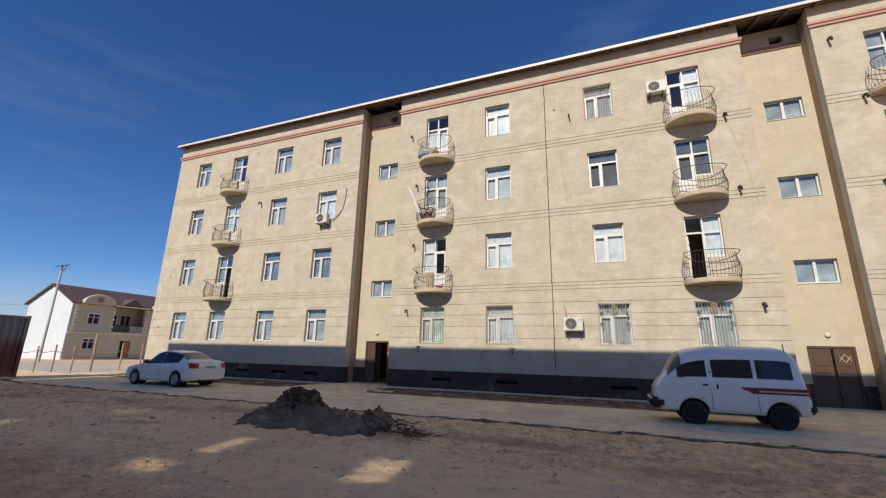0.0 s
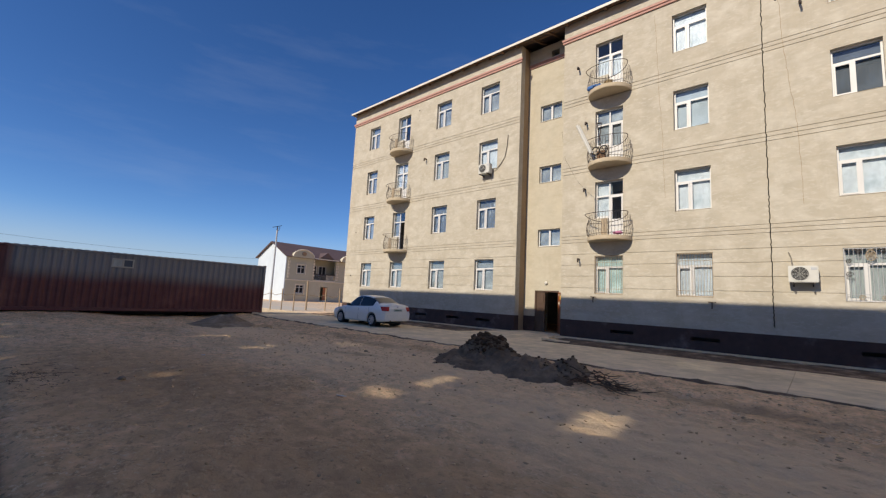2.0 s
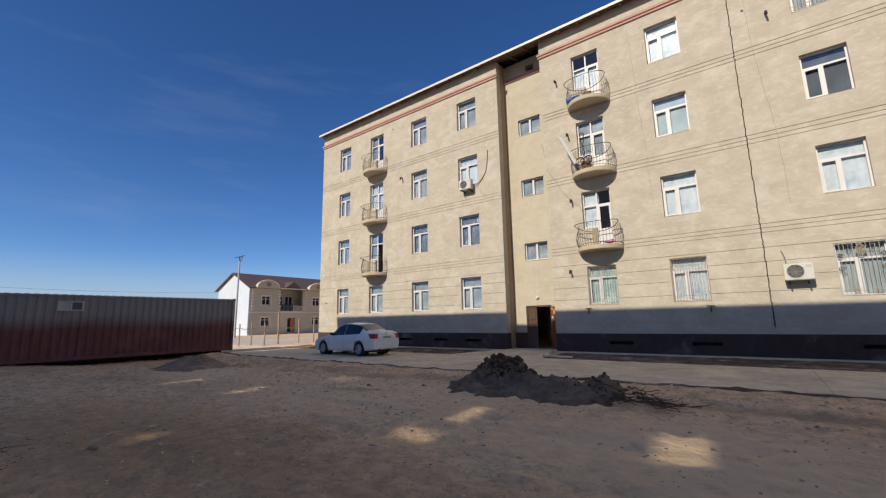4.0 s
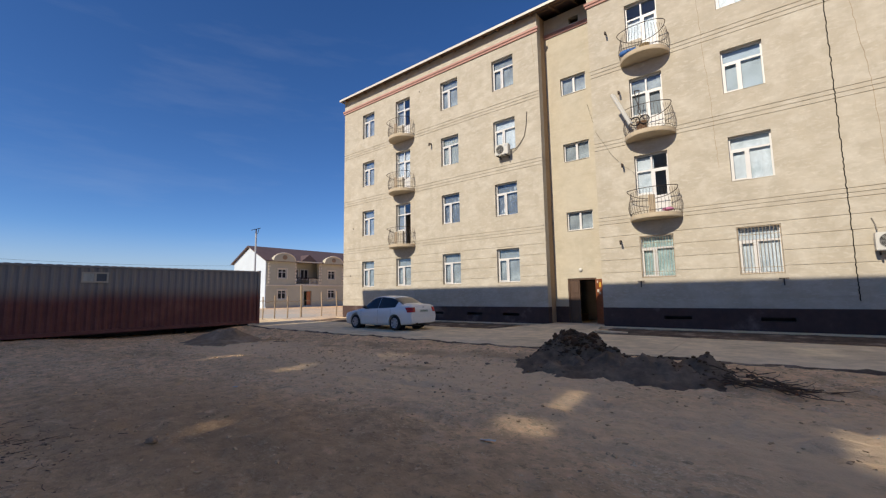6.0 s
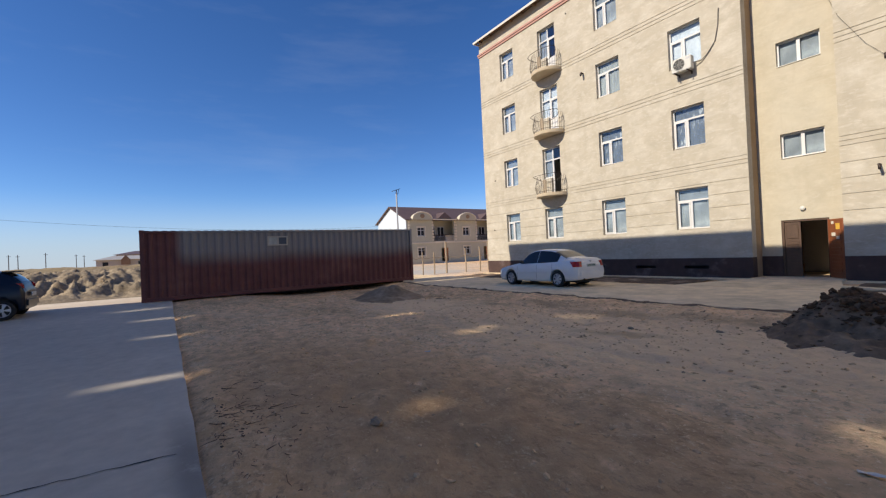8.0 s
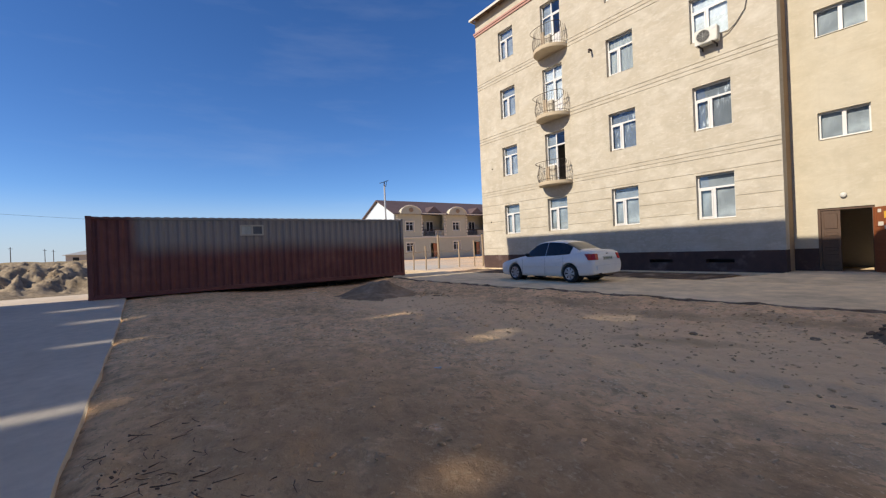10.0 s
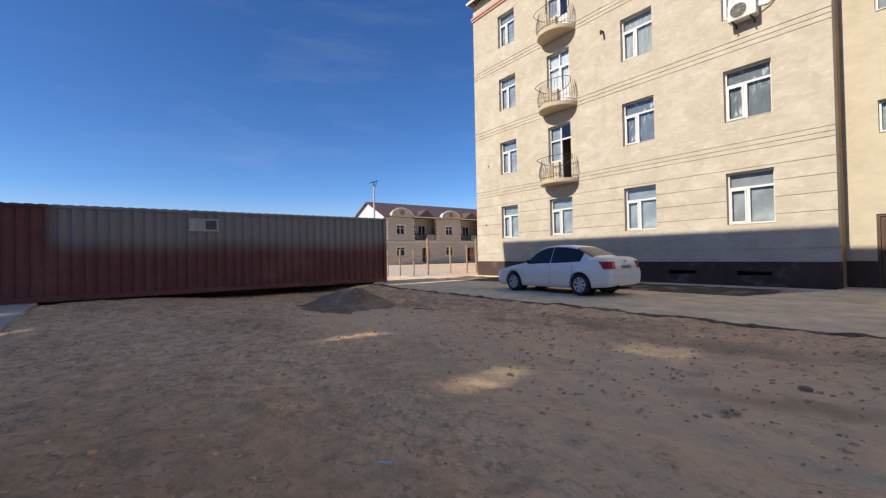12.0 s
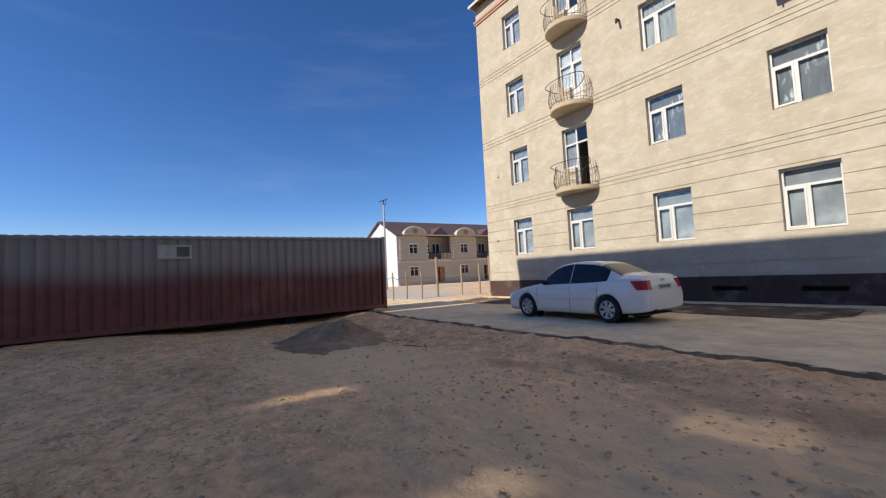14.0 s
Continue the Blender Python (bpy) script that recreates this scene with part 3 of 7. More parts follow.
def build_roads():
    # concrete lane by the building: slabs of uneven length with open joints
    lane = thing("road", "pale worn concrete lane along the apartment building", "road", at=(0, 0, 0), kind="structure")
    rng = random.Random(5)
    x = -40.0
    while x < 26:
        w = 5.2 + rng.uniform(-0.6, 0.6)
        bm = bmesh.new()
        n0 = [(x + 0.004 + (w - 0.008) * k / 8, 10.36 + 0.012 * math.sin(1.7 * (x + w * k / 8)) + rng.uniform(-0.012, 0.012)) for k in range(9)]
        n1 = [(x + 0.004 + (w - 0.008) * k / 8, 14.98 + rng.uniform(-0.04, 0.04)) for k in range(8, -1, -1)]
        prism(bm, n0 + n1, "z", 0.0, 0.205 + rng.uniform(-0.006, 0.006))
        part("slab", bm, CONCRETE, lane)
        x += w
    # dark damp soil: beds under the wall and a ragged margin along the lane, which also paints the slab edge's shade
    for x0, x1, y0, y1, lift in ((-27.3, -13.7, 15.0, 17.2, 0), (-9.6, 5.0, 15.0, 17.2, 0), (8.3, 14.0, 15.0, 17.2, 0), (-27.0, 13.5, 10.20, 10.41, 1)):
        nx = int((x1 - x0) / 0.14)
        ny = 12 if not lift else 3
        vs, fs = [], []
        for j in range(ny + 1):
            for i in range(nx + 1):
                px, py = x0 + (x1 - x0) * i / nx, y0 + (y1 - y0) * j / ny
                if lift:
                    if j == 0:
                        py += 0.03 * noise.noise(Vector((px * 0.9, 4, 2))) + 0.025 * noise.noise(Vector((px * 6, 4, 2)))
                    pz = ground_z(px, py) + relief(px, py) + (0.014 if j else -0.004)
                else:
                    pz = 0.205 + 0.035 * smoothstep(15, 17, py) + 0.022 * noise.noise(Vector((px * 2.1, py * 2.1, 6))) + 0.012 * noise.noise(Vector((px * 6, py * 6, 9)))
                vs.append((px, py, pz))
        for j in range(ny):
            for i in range(nx):
                k = j * (nx + 1) + i
                fs.append((k, k + 1, k + nx + 2, k + nx + 1))
        me = bpy.data.meshes.new("soil_strip")
        me.from_pydata(vs, [], fs)
        me.materials.append(SOIL_SHADE)
        for p in me.polygons:
            p.use_smooth = True
        tagged(new("soil_strip", me), "dark soil margin along the lane with the edge's shade in its colour" if lift else "dark damp bed of soil under the wall", "soil", kind="structure")
    # concrete apron along the wall
    for a, b in BLOCKS:
        bm = bmesh.new()
        box(bm, a if a > -30 else a, b, FY - 0.55, FY + 0.05, 0.05, 0.265)
        single("apron", bm, CONCRETE, "narrow concrete apron at the foot of the wall", "pavement", kind="structure")
    # ramps of concrete up to the two entrances
    for (a, b), sk in zip(RECESS, (0.35, 0.2)):
        bm = bmesh.new()
        o = [(a - 1.4, 14.95), (b + 0.55, 14.95), (b + 0.02, 17.1), (b + 0.02, RY + 0.02), (a - 0.02, RY + 0.02), (a - 0.02, 17.1)]
        s = [bm.verts.new((u, v, 0.21 if v < 15 else 0.29)) for u, v in o]
        t = [bm.verts.new((u, v, 0.0)) for u, v in o]
        bm.faces.new(s)
        for i in range(6):
            bm.faces.new((s[i], s[(i + 1) % 6], t[(i + 1) % 6], t[i]))
        single("pavement", bm, CONCRETE, "concrete ramp in front of a stair entrance", "pavement", kind="structure")
    # asphalt street
    bm = bmesh.new()
    rng = random.Random(9)
    xs = [26 - 0.6 * k for k in range(94)]
    cols = []
    for xx in xs:
        e = 0.14 + 0.002 * abs(xx) + rng.uniform(-0.009, 0.009)
        col = []
        for yy in (e, -1.5, -4, -8.5):
            z = 0.012 + 0.30 * smoothstep(-19.5, -26.5, xx)
            col.append(bm.verts.new((xx, yy, z + 0.01)))
        col.append(bm.verts.new((xx, e + 0.012, -0.12)))
        cols.append(col)
    for p, q in zip(cols, cols[1:]):
        for k in range(3):
            bm.faces.new((p[k], p[k + 1], q[k + 1], q[k]))
        bm.faces.new((p[0], q[0], q[4], p[4]))
    single("road", bm, ASPHALT, "smooth grey asphalt street with a ragged edge", "road", kind="structure", smooth=False)


build_roads()


# ---------------------------------------------------------------- apartment building
def wall_sheet(x0, x1, z0, z1, y, thick, holes, grooves=(), depth=0.02):
    """A wall with openings right through it and grooves cut along its face."""
    bm = bmesh.new()
    xs = sorted({x0, x1, *[h[0] for h in holes], *[h[1] for h in holes]})
    zs = sorted({z0, z1, *[h[2] for h in holes], *[h[3] for h in holes], *[g for q in grooves for g in q]})
    zs = [z for z in zs if z0 <= z <= z1]

    def is_hole(i, j):
        if not (0 <= i < len(xs) - 1 and 0 <= j < len(zs) - 1):
            return True
        cx, cz = (xs[i] + xs[i + 1]) / 2, (zs[j] + zs[j + 1]) / 2
        return any(h[0] < cx < h[1] and h[2] < cz < h[3] for h in holes)

    def dep(j):
        cz = (zs[j] + zs[j + 1]) / 2
        return depth if any(g[0] < cz < g[1] for g in grooves) else 0.0
    for j in range(len(zs) - 1):
        for i in range(len(xs) - 1):
            if is_hole(i, j):
                continue
            a, b, c, d = xs[i], xs[i + 1], zs[j], zs[j + 1]
            f = y + dep(j)
            quad(bm, (a, f, c), (b, f, c), (b, f, d), (a, f, d))
            quad(bm, (a, y + thick, d), (b, y + thick, d), (b, y + thick, c), (a, y + thick, c))
            if is_hole(i - 1, j):
                quad(bm, (a, f, d), (a, y + thick, d), (a, y + thick, c), (a, f, c))
            if is_hole(i + 1, j):
                quad(bm, (b, f, c), (b, y + thick, c), (b, y + thick, d), (b, f, d))
            if is_hole(i, j - 1):
                quad(bm, (a, f, c), (a, y + thick, c), (b, y + thick, c), (b, f, c))
            elif abs(dep(j - 1) - dep(j)) > 1e-6:
                g = y + dep(j - 1)
                quad(bm, (a, f, c), (a, g, c), (b, g, c), (b, f, c))
            if is_hole(i, j + 1):
                quad(bm, (a, f, d), (b, f, d), (b, y + thick, d), (a, y + thick, d))
    bmesh.ops.remove_doubles(bm, verts=bm.verts, dist=0.0005)
    return bm


def row_z(r):
    return SILL + STOREY * (r - 1), HEAD + STOREY * (r - 1)


def opening(col, r):
    a, b = COLS[col]
    z0, z1 = row_z(r)
    if col in BALCONY_COLS and r > 1 or col == "I" and r > 1:
        z0 -= 0.86
    return a, b, z0, z1


GROOVES = [(z, z + 0.034) for z in (1.40, 2.44, 2.96, 3.46, 3.95, 4.48, 4.63, 4.78, 7.75, 7.91, 8.07, 11.10, 11.26, 11.42)]

building = thing("apartment_building", "four-storey cream stucco apartment building with grooved lines and round balconies", "apartment building", at=(0, 0, 0))

for n_b, (x0, x1) in enumerate(BLOCKS):
    holes = [opening(c, r) for c in COLS if x0 < COLS[c][0] < x1 for r in (1, 2, 3, 4)]
    if n_b == 2:
        holes = [h for h in holes if h[2] > 3]
    part("wall", wall_sheet(x0, x1, 1.03, WALL_TOP, FY, 0.38, holes, GROOVES), STUCCO, building, "cream stucco wall of a projecting block with grooves")
    # low basement vents in the plinth
    vents = {0: (-24.9, -19.6, -17.1, -14.98), 1: (-7.85, -4.9, -0.4), 2: (10.2,)}[n_b]
    part("plinth", wall_sheet(x0 - 0.0, x1, 0.0, 1.03, FY - 0.03, 0.41, [(v, v + 0.92, 0.60, 0.735) for v in vents]), PLINTH, building, "dark brown painted plinth with vent slots")
    for v in vents:
        bm = bmesh.new()
        box(bm, v - 0.05, v + 0.97, FY + 0.30, FY + 0.33, 0.5, 0.85)
        part("vent_backing", bm, BLACK, building)
    # side returns; all but the far left one take the stucco with shade in its colour
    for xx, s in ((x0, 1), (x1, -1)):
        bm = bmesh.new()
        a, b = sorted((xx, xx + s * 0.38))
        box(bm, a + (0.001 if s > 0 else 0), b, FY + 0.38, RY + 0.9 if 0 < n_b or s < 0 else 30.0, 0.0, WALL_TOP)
        part("return_wall", bm, STUCCO if (n_b, s) == (0, 1) else STUCCO_SHADE, building)
    # moulding under the eaves: two steps
    bm = bmesh.new()
    box(bm, x0 - 0.05, x1 + 0.05, FY - 0.06, FY + 0.0, 14.47, 14.58)
    box(bm, x0 - 0.09, x1 + 0.09, FY - 0.10, FY + 0.0, 14.585, 14.69)
    part("moulding", bm, BAND, building, "pink-brown moulding under the eaves")

for n_r, (x0, x1) in enumerate(RECESS):
    w0, w1 = ((-11.86, -10.64), (6.24, 7.52))[n_r]
    d0, d1 = ((-11.96, -10.64), (6.15, 7.50))[n_r]
    holes = [(w0, w1, 4.55 + STOREY * k, 5.43 + STOREY * k) for k in range(3)] + [(d0, d1, BASE + 0.03, 2.32), ((w0 + w1) / 2 - 0.05, (w0 + w1) / 2 + 0.42, 14.72, 15.05)]
    part("stair_wall", wall_sheet(x0 + 0.001, x1 - 0.001, 1.03, WALL_TOP, RY, 0.3, [h if h[3] != 2.32 else (h[0], h[1], 1.03, 2.32) for h in holes]), STUCCO_Y, building, "smooth yellow-cream recessed stair bay wall")
    part("plinth", wall_sheet(x0 + 0.001, x1 - 0.001, 0.0, 1.03, RY - 0.02, 0.32, [(d0, d1, BASE + 0.03, 1.03)]), PLINTH, building, "dark brown painted plinth of the stair bay")
    bm = bmesh.new()
    box(bm, x0 + 0.002, x1 - 0.002, RY - 0.06, RY, 14.42, 14.54)
    box(bm, x0 + 0.002, x1 - 0.002, RY - 0.10, RY, 14.545, 14.61)
    part("moulding", bm, BAND, building)
    # dark stairwell behind the door
    bm = bmesh.new()
    box(bm, x0 + 0.39, x1 - 0.39, RY + 3.2, RY + 3.3, 0.0, WALL_TOP)
    part("stairwell_back", bm, ROOMWALL, building)
    for k in range(5):
        bm = bmesh.new()
        zz = BASE + (0 if k == 0 else 2.6 + STOREY * (k - 1))
        box(bm, x0 + 0.39, x1 - 0.39, RY + 0.301, RY + 3.2, zz - 0.18, zz)
        part("landing", bm, CONCRETE, building)

# rooms: floors, a back wall and cross walls, so that the windows open into dim rooms
for n_b, (x0, x1) in enumerate(BLOCKS):
    for k in range(5):
        bm = bmesh.new()
        zz = 1.32 + STOREY * k
        box(bm, x0 + 0.39, x1 - 0.39, FY + 0.381, FY + 4.0, zz - 0.2, zz)
        part("floor_slab", bm, ROOMWALL, building)
    bm = bmesh.new()
    box(bm, x0 + 0.39, x1 - 0.39, FY + 4.0, FY + 4.15, 0.0, WALL_TOP)
    part("room_wall", bm, ROOMWALL, building)
    ends = sorted([COLS[c] for c in COLS if x0 < COLS[c][0] < x1])
    for p, q in zip(ends, ends[1:]):
        bm = bmesh.new()
        mid = (p[1] + q[0]) / 2
        box(bm, mid - 0.06, mid + 0.06, FY + 0.382, FY + 4.0, 0.0, WALL_TOP)
        part("room_wall", bm, ROOMWALL, building)

bm = bmesh.new()
box(bm, BLOCKS[0][0], BLOCKS[-1][1], 30.0, 30.3, 0.0, WALL_TOP)
part("wall", bm, STUCCO, building)

# roof: sheet on rafters with an open eave
EY, EZ = 17.36, 15.39
SLOPE = 0.30
bm = bmesh.new()
x0, x1 = BLOCKS[0][0] + 0.42 - 0.42, BLOCKS[-1][1] + 0.5
xl = -27.43
outline = [(EY, EZ + 0.02), (24.0, EZ + 0.02 + SLOPE * (24 - EY)), (31.3, EZ + 0.02), (31.3, EZ - 0.02), (24.0, EZ - 0.03 + SLOPE * (24 - EY)), (EY, EZ - 0.02)]
prism(bm, outline, "x", xl, x1)
roof = part("roof", bm, ROOFTIN, building, "low brown sheet-metal roof with open eaves")
bm = bmesh.new()
box(bm, xl - 0.03, x1, EY - 0.035, EY - 0.003, EZ - 0.075, EZ + 0.05)
box(bm, xl - 0.033, xl - 0.003, EY - 0.003, 24.0, EZ - 0.06, EZ + 0.05)
part("eave_trim", bm, WHITETIN, roof, "white metal trim along the eave")
raf = bmesh.new()
box(raf, -0.04, 0.04, EY + 0.06, FY + 1.3, -0.14, -0.03)
raf_mesh = mesh_of("rafter", raf, TIMBER)
for v in raf_mesh.vertices:
    v.co.z += EZ + SLOPE * (v.co.y - EY)
k = xl + 0.4
while k < x1:
    part("rafter", raf_mesh, TIMBER, roof, at=(k, 0, 0))
    k += 0.95
for yy in (EY + 0.25, EY + 0.62):
    bm = bmesh.new()
    box(bm, xl + 0.05, x1, yy - 0.05, yy + 0.05, EZ - 0.022 - 0.03 + SLOPE * (yy - EY), EZ - 0.024 + SLOPE * (yy - EY))
    part("batten", bm, TIMBER, roof)
bm = bmesh.new()
box(bm, BLOCKS[0][0] + 0.4, BLOCKS[-1][1], RY + 0.301, 29.9, WALL_TOP - 0.2, WALL_TOP)
part("attic_floor", bm, ROOMWALL, building)

# windows -------------------------------------------------------------
WIN_Y = FY + 0.15


def bars(bm, x0, x1, z0, z1, w, y0=0.0, y1=0.07):
    box(bm, x0, x0 + w, y0, y1, z0, z1)
    box(bm, x1 - w, x1, y0, y1, z0, z1)
    box(bm, x0 + w, x1 - w, y0, y1, z1 - w, z1)
    box(bm, x0 + w, x1 - w, y0, y1, z0, z0 + w)


def window(col_x, z0, z1, layout, parent, y, behind=None, label="", open_leaf=False, flip=False):
    """White plastic window. layout: t (transom over two leaves), pair (two leaves), door (balcony window and door)."""
    a, b = col_x
    w, h = b - a, z1 - z0
    f = 0.055
    panes, leaves = [], []
    mid = w * (0.44 if layout == "t" else 0.5)
    if layout == "pair":
        panes = [(f, mid - 0.05, f, h - f), (mid + 0.05, w - f, f, h - f)]
        gaps = list(panes)
    else:
        tz = h * 0.70 if layout == "t" else h * 0.74
        if layout == "t":
            panes = [(f, w - f, tz + 0.035, h - f), (f + 0.05, mid - 0.095, f + 0.05, tz - 0.085), (mid + 0.045, w - f, f, tz - 0.035)]
            gaps = [panes[0], (f, mid - 0.045, f, tz - 0.035), panes[2]]
            leaves = [(f + 0.002, mid - 0.047, f + 0.002, tz - 0.037, [panes[1]])]
        else:
            low = 0.97
            panes = [(f, mid - 0.03, tz + 0.035, h - f), (mid + 0.03, w - f, tz + 0.035, h - f), (f, mid - 0.045, low, tz - 0.035)]
            gaps = panes + [(mid + 0.045, w - f, f, tz - 0.035)]
            if not open_leaf:
                panes.append((mid + 0.107, w - f - 0.062, 0.8, tz - 0.097))
                leaves = [(mid + 0.047, w - f - 0.002, f + 0.002, tz - 0.037, [panes[-1]])]
    if flip:
        panes = [(w - p1, w - p0, q0, q1) for p0, p1, q0, q1 in panes]
        gaps = [(w - p1, w - p0, q0, q1) for p0, p1, q0, q1 in gaps]
        leaves = [(w - p1, w - p0, q0, q1, [(w - h1, w - h0, v0, v1) for h0, h1, v0, v1 in hole]) for p0, p1, q0, q1, hole in leaves]
    win = part("window", wall_sheet(0, w, 0, h, 0.0, 0.07, gaps), PVC, parent, label, at=(a, y, z0))
    for p0, p1, q0, q1, hole in leaves:
        part("casement", wall_sheet(p0, p1, q0, q1, -0.018, 0.045, hole), PVC, win)
    for p0, p1, q0, q1 in panes:
        pb = bmesh.new()
        box(pb, p0, p1, 0.028, 0.036, q0, q1)
        pane = part("pane", pb, GLASS, win)
        pane.visible_shadow = False
    if open_leaf:
        lw = w - f - 0.002 - (mid + 0.047)
        leaf = part("door_leaf", wall_sheet(0, lw, f, h * 0.74 - 0.04, 0.0, 0.05, [(0.06, lw - 0.06, 0.8, h * 0.74 - 0.1)]), PVC, win)
        leaf.location = (f + 0.05 if flip else w - f, 0.08, 0)
        leaf.rotation_euler = (0, 0, radians(78 if flip else 100))
    if layout == "door":
        rb = bmesh.new()
        r0, r1 = (0, mid - 0.045) if not flip else (w - mid + 0.045, w)
        box(rb, r0, r1, -0.148, 0.074, 0.0, 0.86)
        part("wall_breast", rb, STUCCO, win, "cream stucco wall below the balcony window")
    sb = bmesh.new()
    if layout != "door":
        box(sb, -0.0, w, -0.15, 0.0, -0.012, 0.006)
        part("sill", sb, WHITETIN if layout == "pair" else SLABCON, win)
    if behind is not None:
        cb = bmesh.new()
        n = 26
        x_a, x_b, z_a, z_b = behind[1]
        fold = 0.002 if behind[0] in (SHEENFILM, DABBED, DIM) else 0.0015 if behind[0] in (FOIL, PALEFILM) else 0.012
        for q in range(n):
            u0, u1 = x_a * w + (x_b - x_a) * w * q / n, x_a * w + (x_b - x_a) * w * (q + 1) / n
            v0, v1 = 0.105 + fold * math.sin(q * 1.9), 0.105 + fold * math.sin((q + 1) * 1.9)
            quad(cb, (u0, v0, z_a * h), (u1, v1, z_a * h), (u1, v1, z_b * h), (u0, v0, z_b * h))
            quad(cb, (u0, v0 + 0.006, z_b * h), (u1, v1 + 0.006, z_b * h), (u1, v1 + 0.006, z_a * h), (u0, v0 + 0.006, z_a * h))
        part("curtain", cb, behind[0], win, behind[2])
    return win


FULL = (0.03, 0.97, 0.03, 0.97)
BEHIND = {("E", 1): (SCREEN, FULL, "teal patterned curtain"), ("F", 1): (FOIL, FULL, "white sheeting"), ("G", 1): (CURTAIN, FULL, "pale striped curtain"), ("H", 1): (CURTAIN, FULL, "pale striped curtain"),
          ("E", 2): (FOIL, (0.03, 0.55, 0.3, 0.97), "white sheeting"), ("E", 3): (SHEENFILM, (0.03, 0.97, 0.3, 0.97), "grey film with dust and pane sheen in its colour"), ("F", 2): (FOIL, FULL, "crumpled white sheeting"), ("G", 2): (FOIL, FULL, "white sheeting"), ("H", 2): (FOIL, (0.5, 0.97, 0.3, 0.97), "white sheeting"),
          ("F", 4): (FOIL, (0.03, 0.97, 0.03, 0.97), "white sheeting"), ("H", 4): (FOIL, (0.45, 0.97, 0.3, 0.97), "white sheeting"), ("E", 4): (FOIL, (0.03, 0.97, 0.03, 0.74), "white sheeting"),
          ("D", 3): (FOIL, FULL, "white sheeting"), ("B", 3): (FOIL, FULL, "white sheeting"), ("F", 3): (PALEFILM, FULL, "pale blue sheet"), ("C", 3): (CURTAIN, FULL, "grey curtain"),
          ("G", 4): (CURTAIN, FULL, "grey curtain"), ("G", 3): (DIM, FULL, "dim film"), ("H", 3): (DIM, FULL, "dim film"),
          ("C", 2): (DABBED, FULL, "grey film with white dabs"), ("D", 2): (DABBED, FULL, "grey film with white dabs"), ("D", 1): (SHEENFILM, FULL, "grey film with dust and pane sheen in its colour")}
for c in COLS:
    for r in (1, 2, 3, 4):
        if c == "I" and r == 1:
            continue
        a, b, z0, z1 = opening(c, r)
        door = z1 - z0 > 2
        window((a, b), z0, z1, "door" if door else "t", building, WIN_Y, BEHIND.get((c, r), (SHEENFILM, (0.03, 0.97, 0.03, 0.97) if not door else (0.03, 0.48, 0.4, 0.97), "grey-blue film with dust and pane sheen in its colour")),
               "white plastic balcony door and window" if door else "white plastic window with a transom", open_leaf=(c, r) in (("B", 2), ("H", 2)), flip=door and c == "H")
for n_r, (x0, x1) in enumerate(RECESS):
    w0, w1 = ((-11.86, -10.64), (6.24, 7.52))[n_r]
    for k in range(3):
        window((w0, w1), 4.55 + STOREY * k, 5.43 + STOREY * k, "pair", building, RY + 0.12, (SHEENFILM, FULL, ""), "small white two-leaf stair window")

# balconies -----------------------------------------------------------
HALF, DEEP = 0.93, 0.90


def baluster_mesh():
    bm = bmesh.new()
    prof = [(0.0, 0.0), (0.055, 0.18), (0.085, 0.36), (0.055, 0.56), (0.0, 0.76), (-0.025, 0.96)]
    tube(bm, [(0, -o, z) for o, z in prof], 0.0068, 5)
    return mesh_of("baluster", bm, IRON, True)


BALUSTER = baluster_mesh()


def balcony(cx, z_top, panel):
    bm = bmesh.new()
    n = 28
    out = [(HALF * math.cos(math.pi * k / n), -DEEP * math.sin(math.pi * k / n)) for k in range(n + 1)]
    ring = []
    for pts, z in ((out, 0.0), (out, -0.13), ([(u * 0.985, v * 0.985) for u, v in out], -0.17)):
        ring.append([bm.verts.new((cx + u, FY + v, z_top + z)) for u, v in pts])
    for s, t in zip(ring, ring[1:]):
        for k in range(n):
            bm.faces.new((s[k], s[k + 1], t[k + 1], t[k]))
    bm.faces.new(ring[0])
    bm.faces.new(ring[2][::-1])
    bal = part("balcony", bm, SLABCON, building, "half-round cream concrete balcony slab")
    # handrail: a ring, high in front and lower at the wall
    bm = bmesh.new()
    pts = []
    for k in range(49):
        a = 2 * math.pi * k / 48
        v = -DEEP * 0.52 - DEEP * 0.46 * math.sin(a)
        zz = 0.99 - 0.30 * max(0.0, -math.sin(a)) ** 1.3
        pts.append((cx + HALF * 0.97 * math.cos(a), FY + v, z_top + zz))
    tube(bm, pts, 0.014, 6, cap=False)
    part("handrail", bm, IRON, bal, "thin dark iron handrail")
    bm = bmesh.new()
    tube(bm, [(cx + 0.96 * u, FY + 0.96 * v - 0.01, z_top + 0.10) for u, v in out], 0.009, 5)
    part("bottom_rail", bm, IRON, bal)
    for k in range(23):
        a = math.pi * (k + 0.5) / 23
        u, v = HALF * 0.955 * math.cos(a), -DEEP * 0.955 * math.sin(a)
        ob = part("baluster", BALUSTER, IRON, bal, at=(cx + u, FY + v, z_top))
        nx, ny = math.cos(a) / HALF, -math.sin(a) / DEEP
        ob.rotation_euler = (0, 0, math.atan2(ny, nx) + math.pi / 2)
    if panel:
        bm = bmesh.new()
        soft_box(bm, cx - 0.10, cx + 0.14, FY - 0.72, FY - 0.68, z_top, z_top + 0.72, 0.01)
        part("panel", bm, RUST, bal, "narrow tan upright panel")
    return bal


for c in "BEHI":
    for r in (2, 3, 4):
        a, b = COLS[c]
        balcony((a + b) / 2 + 0.05, row_z(r)[0] - 0.90, c == "B" or (c, r) == ("E", 2))

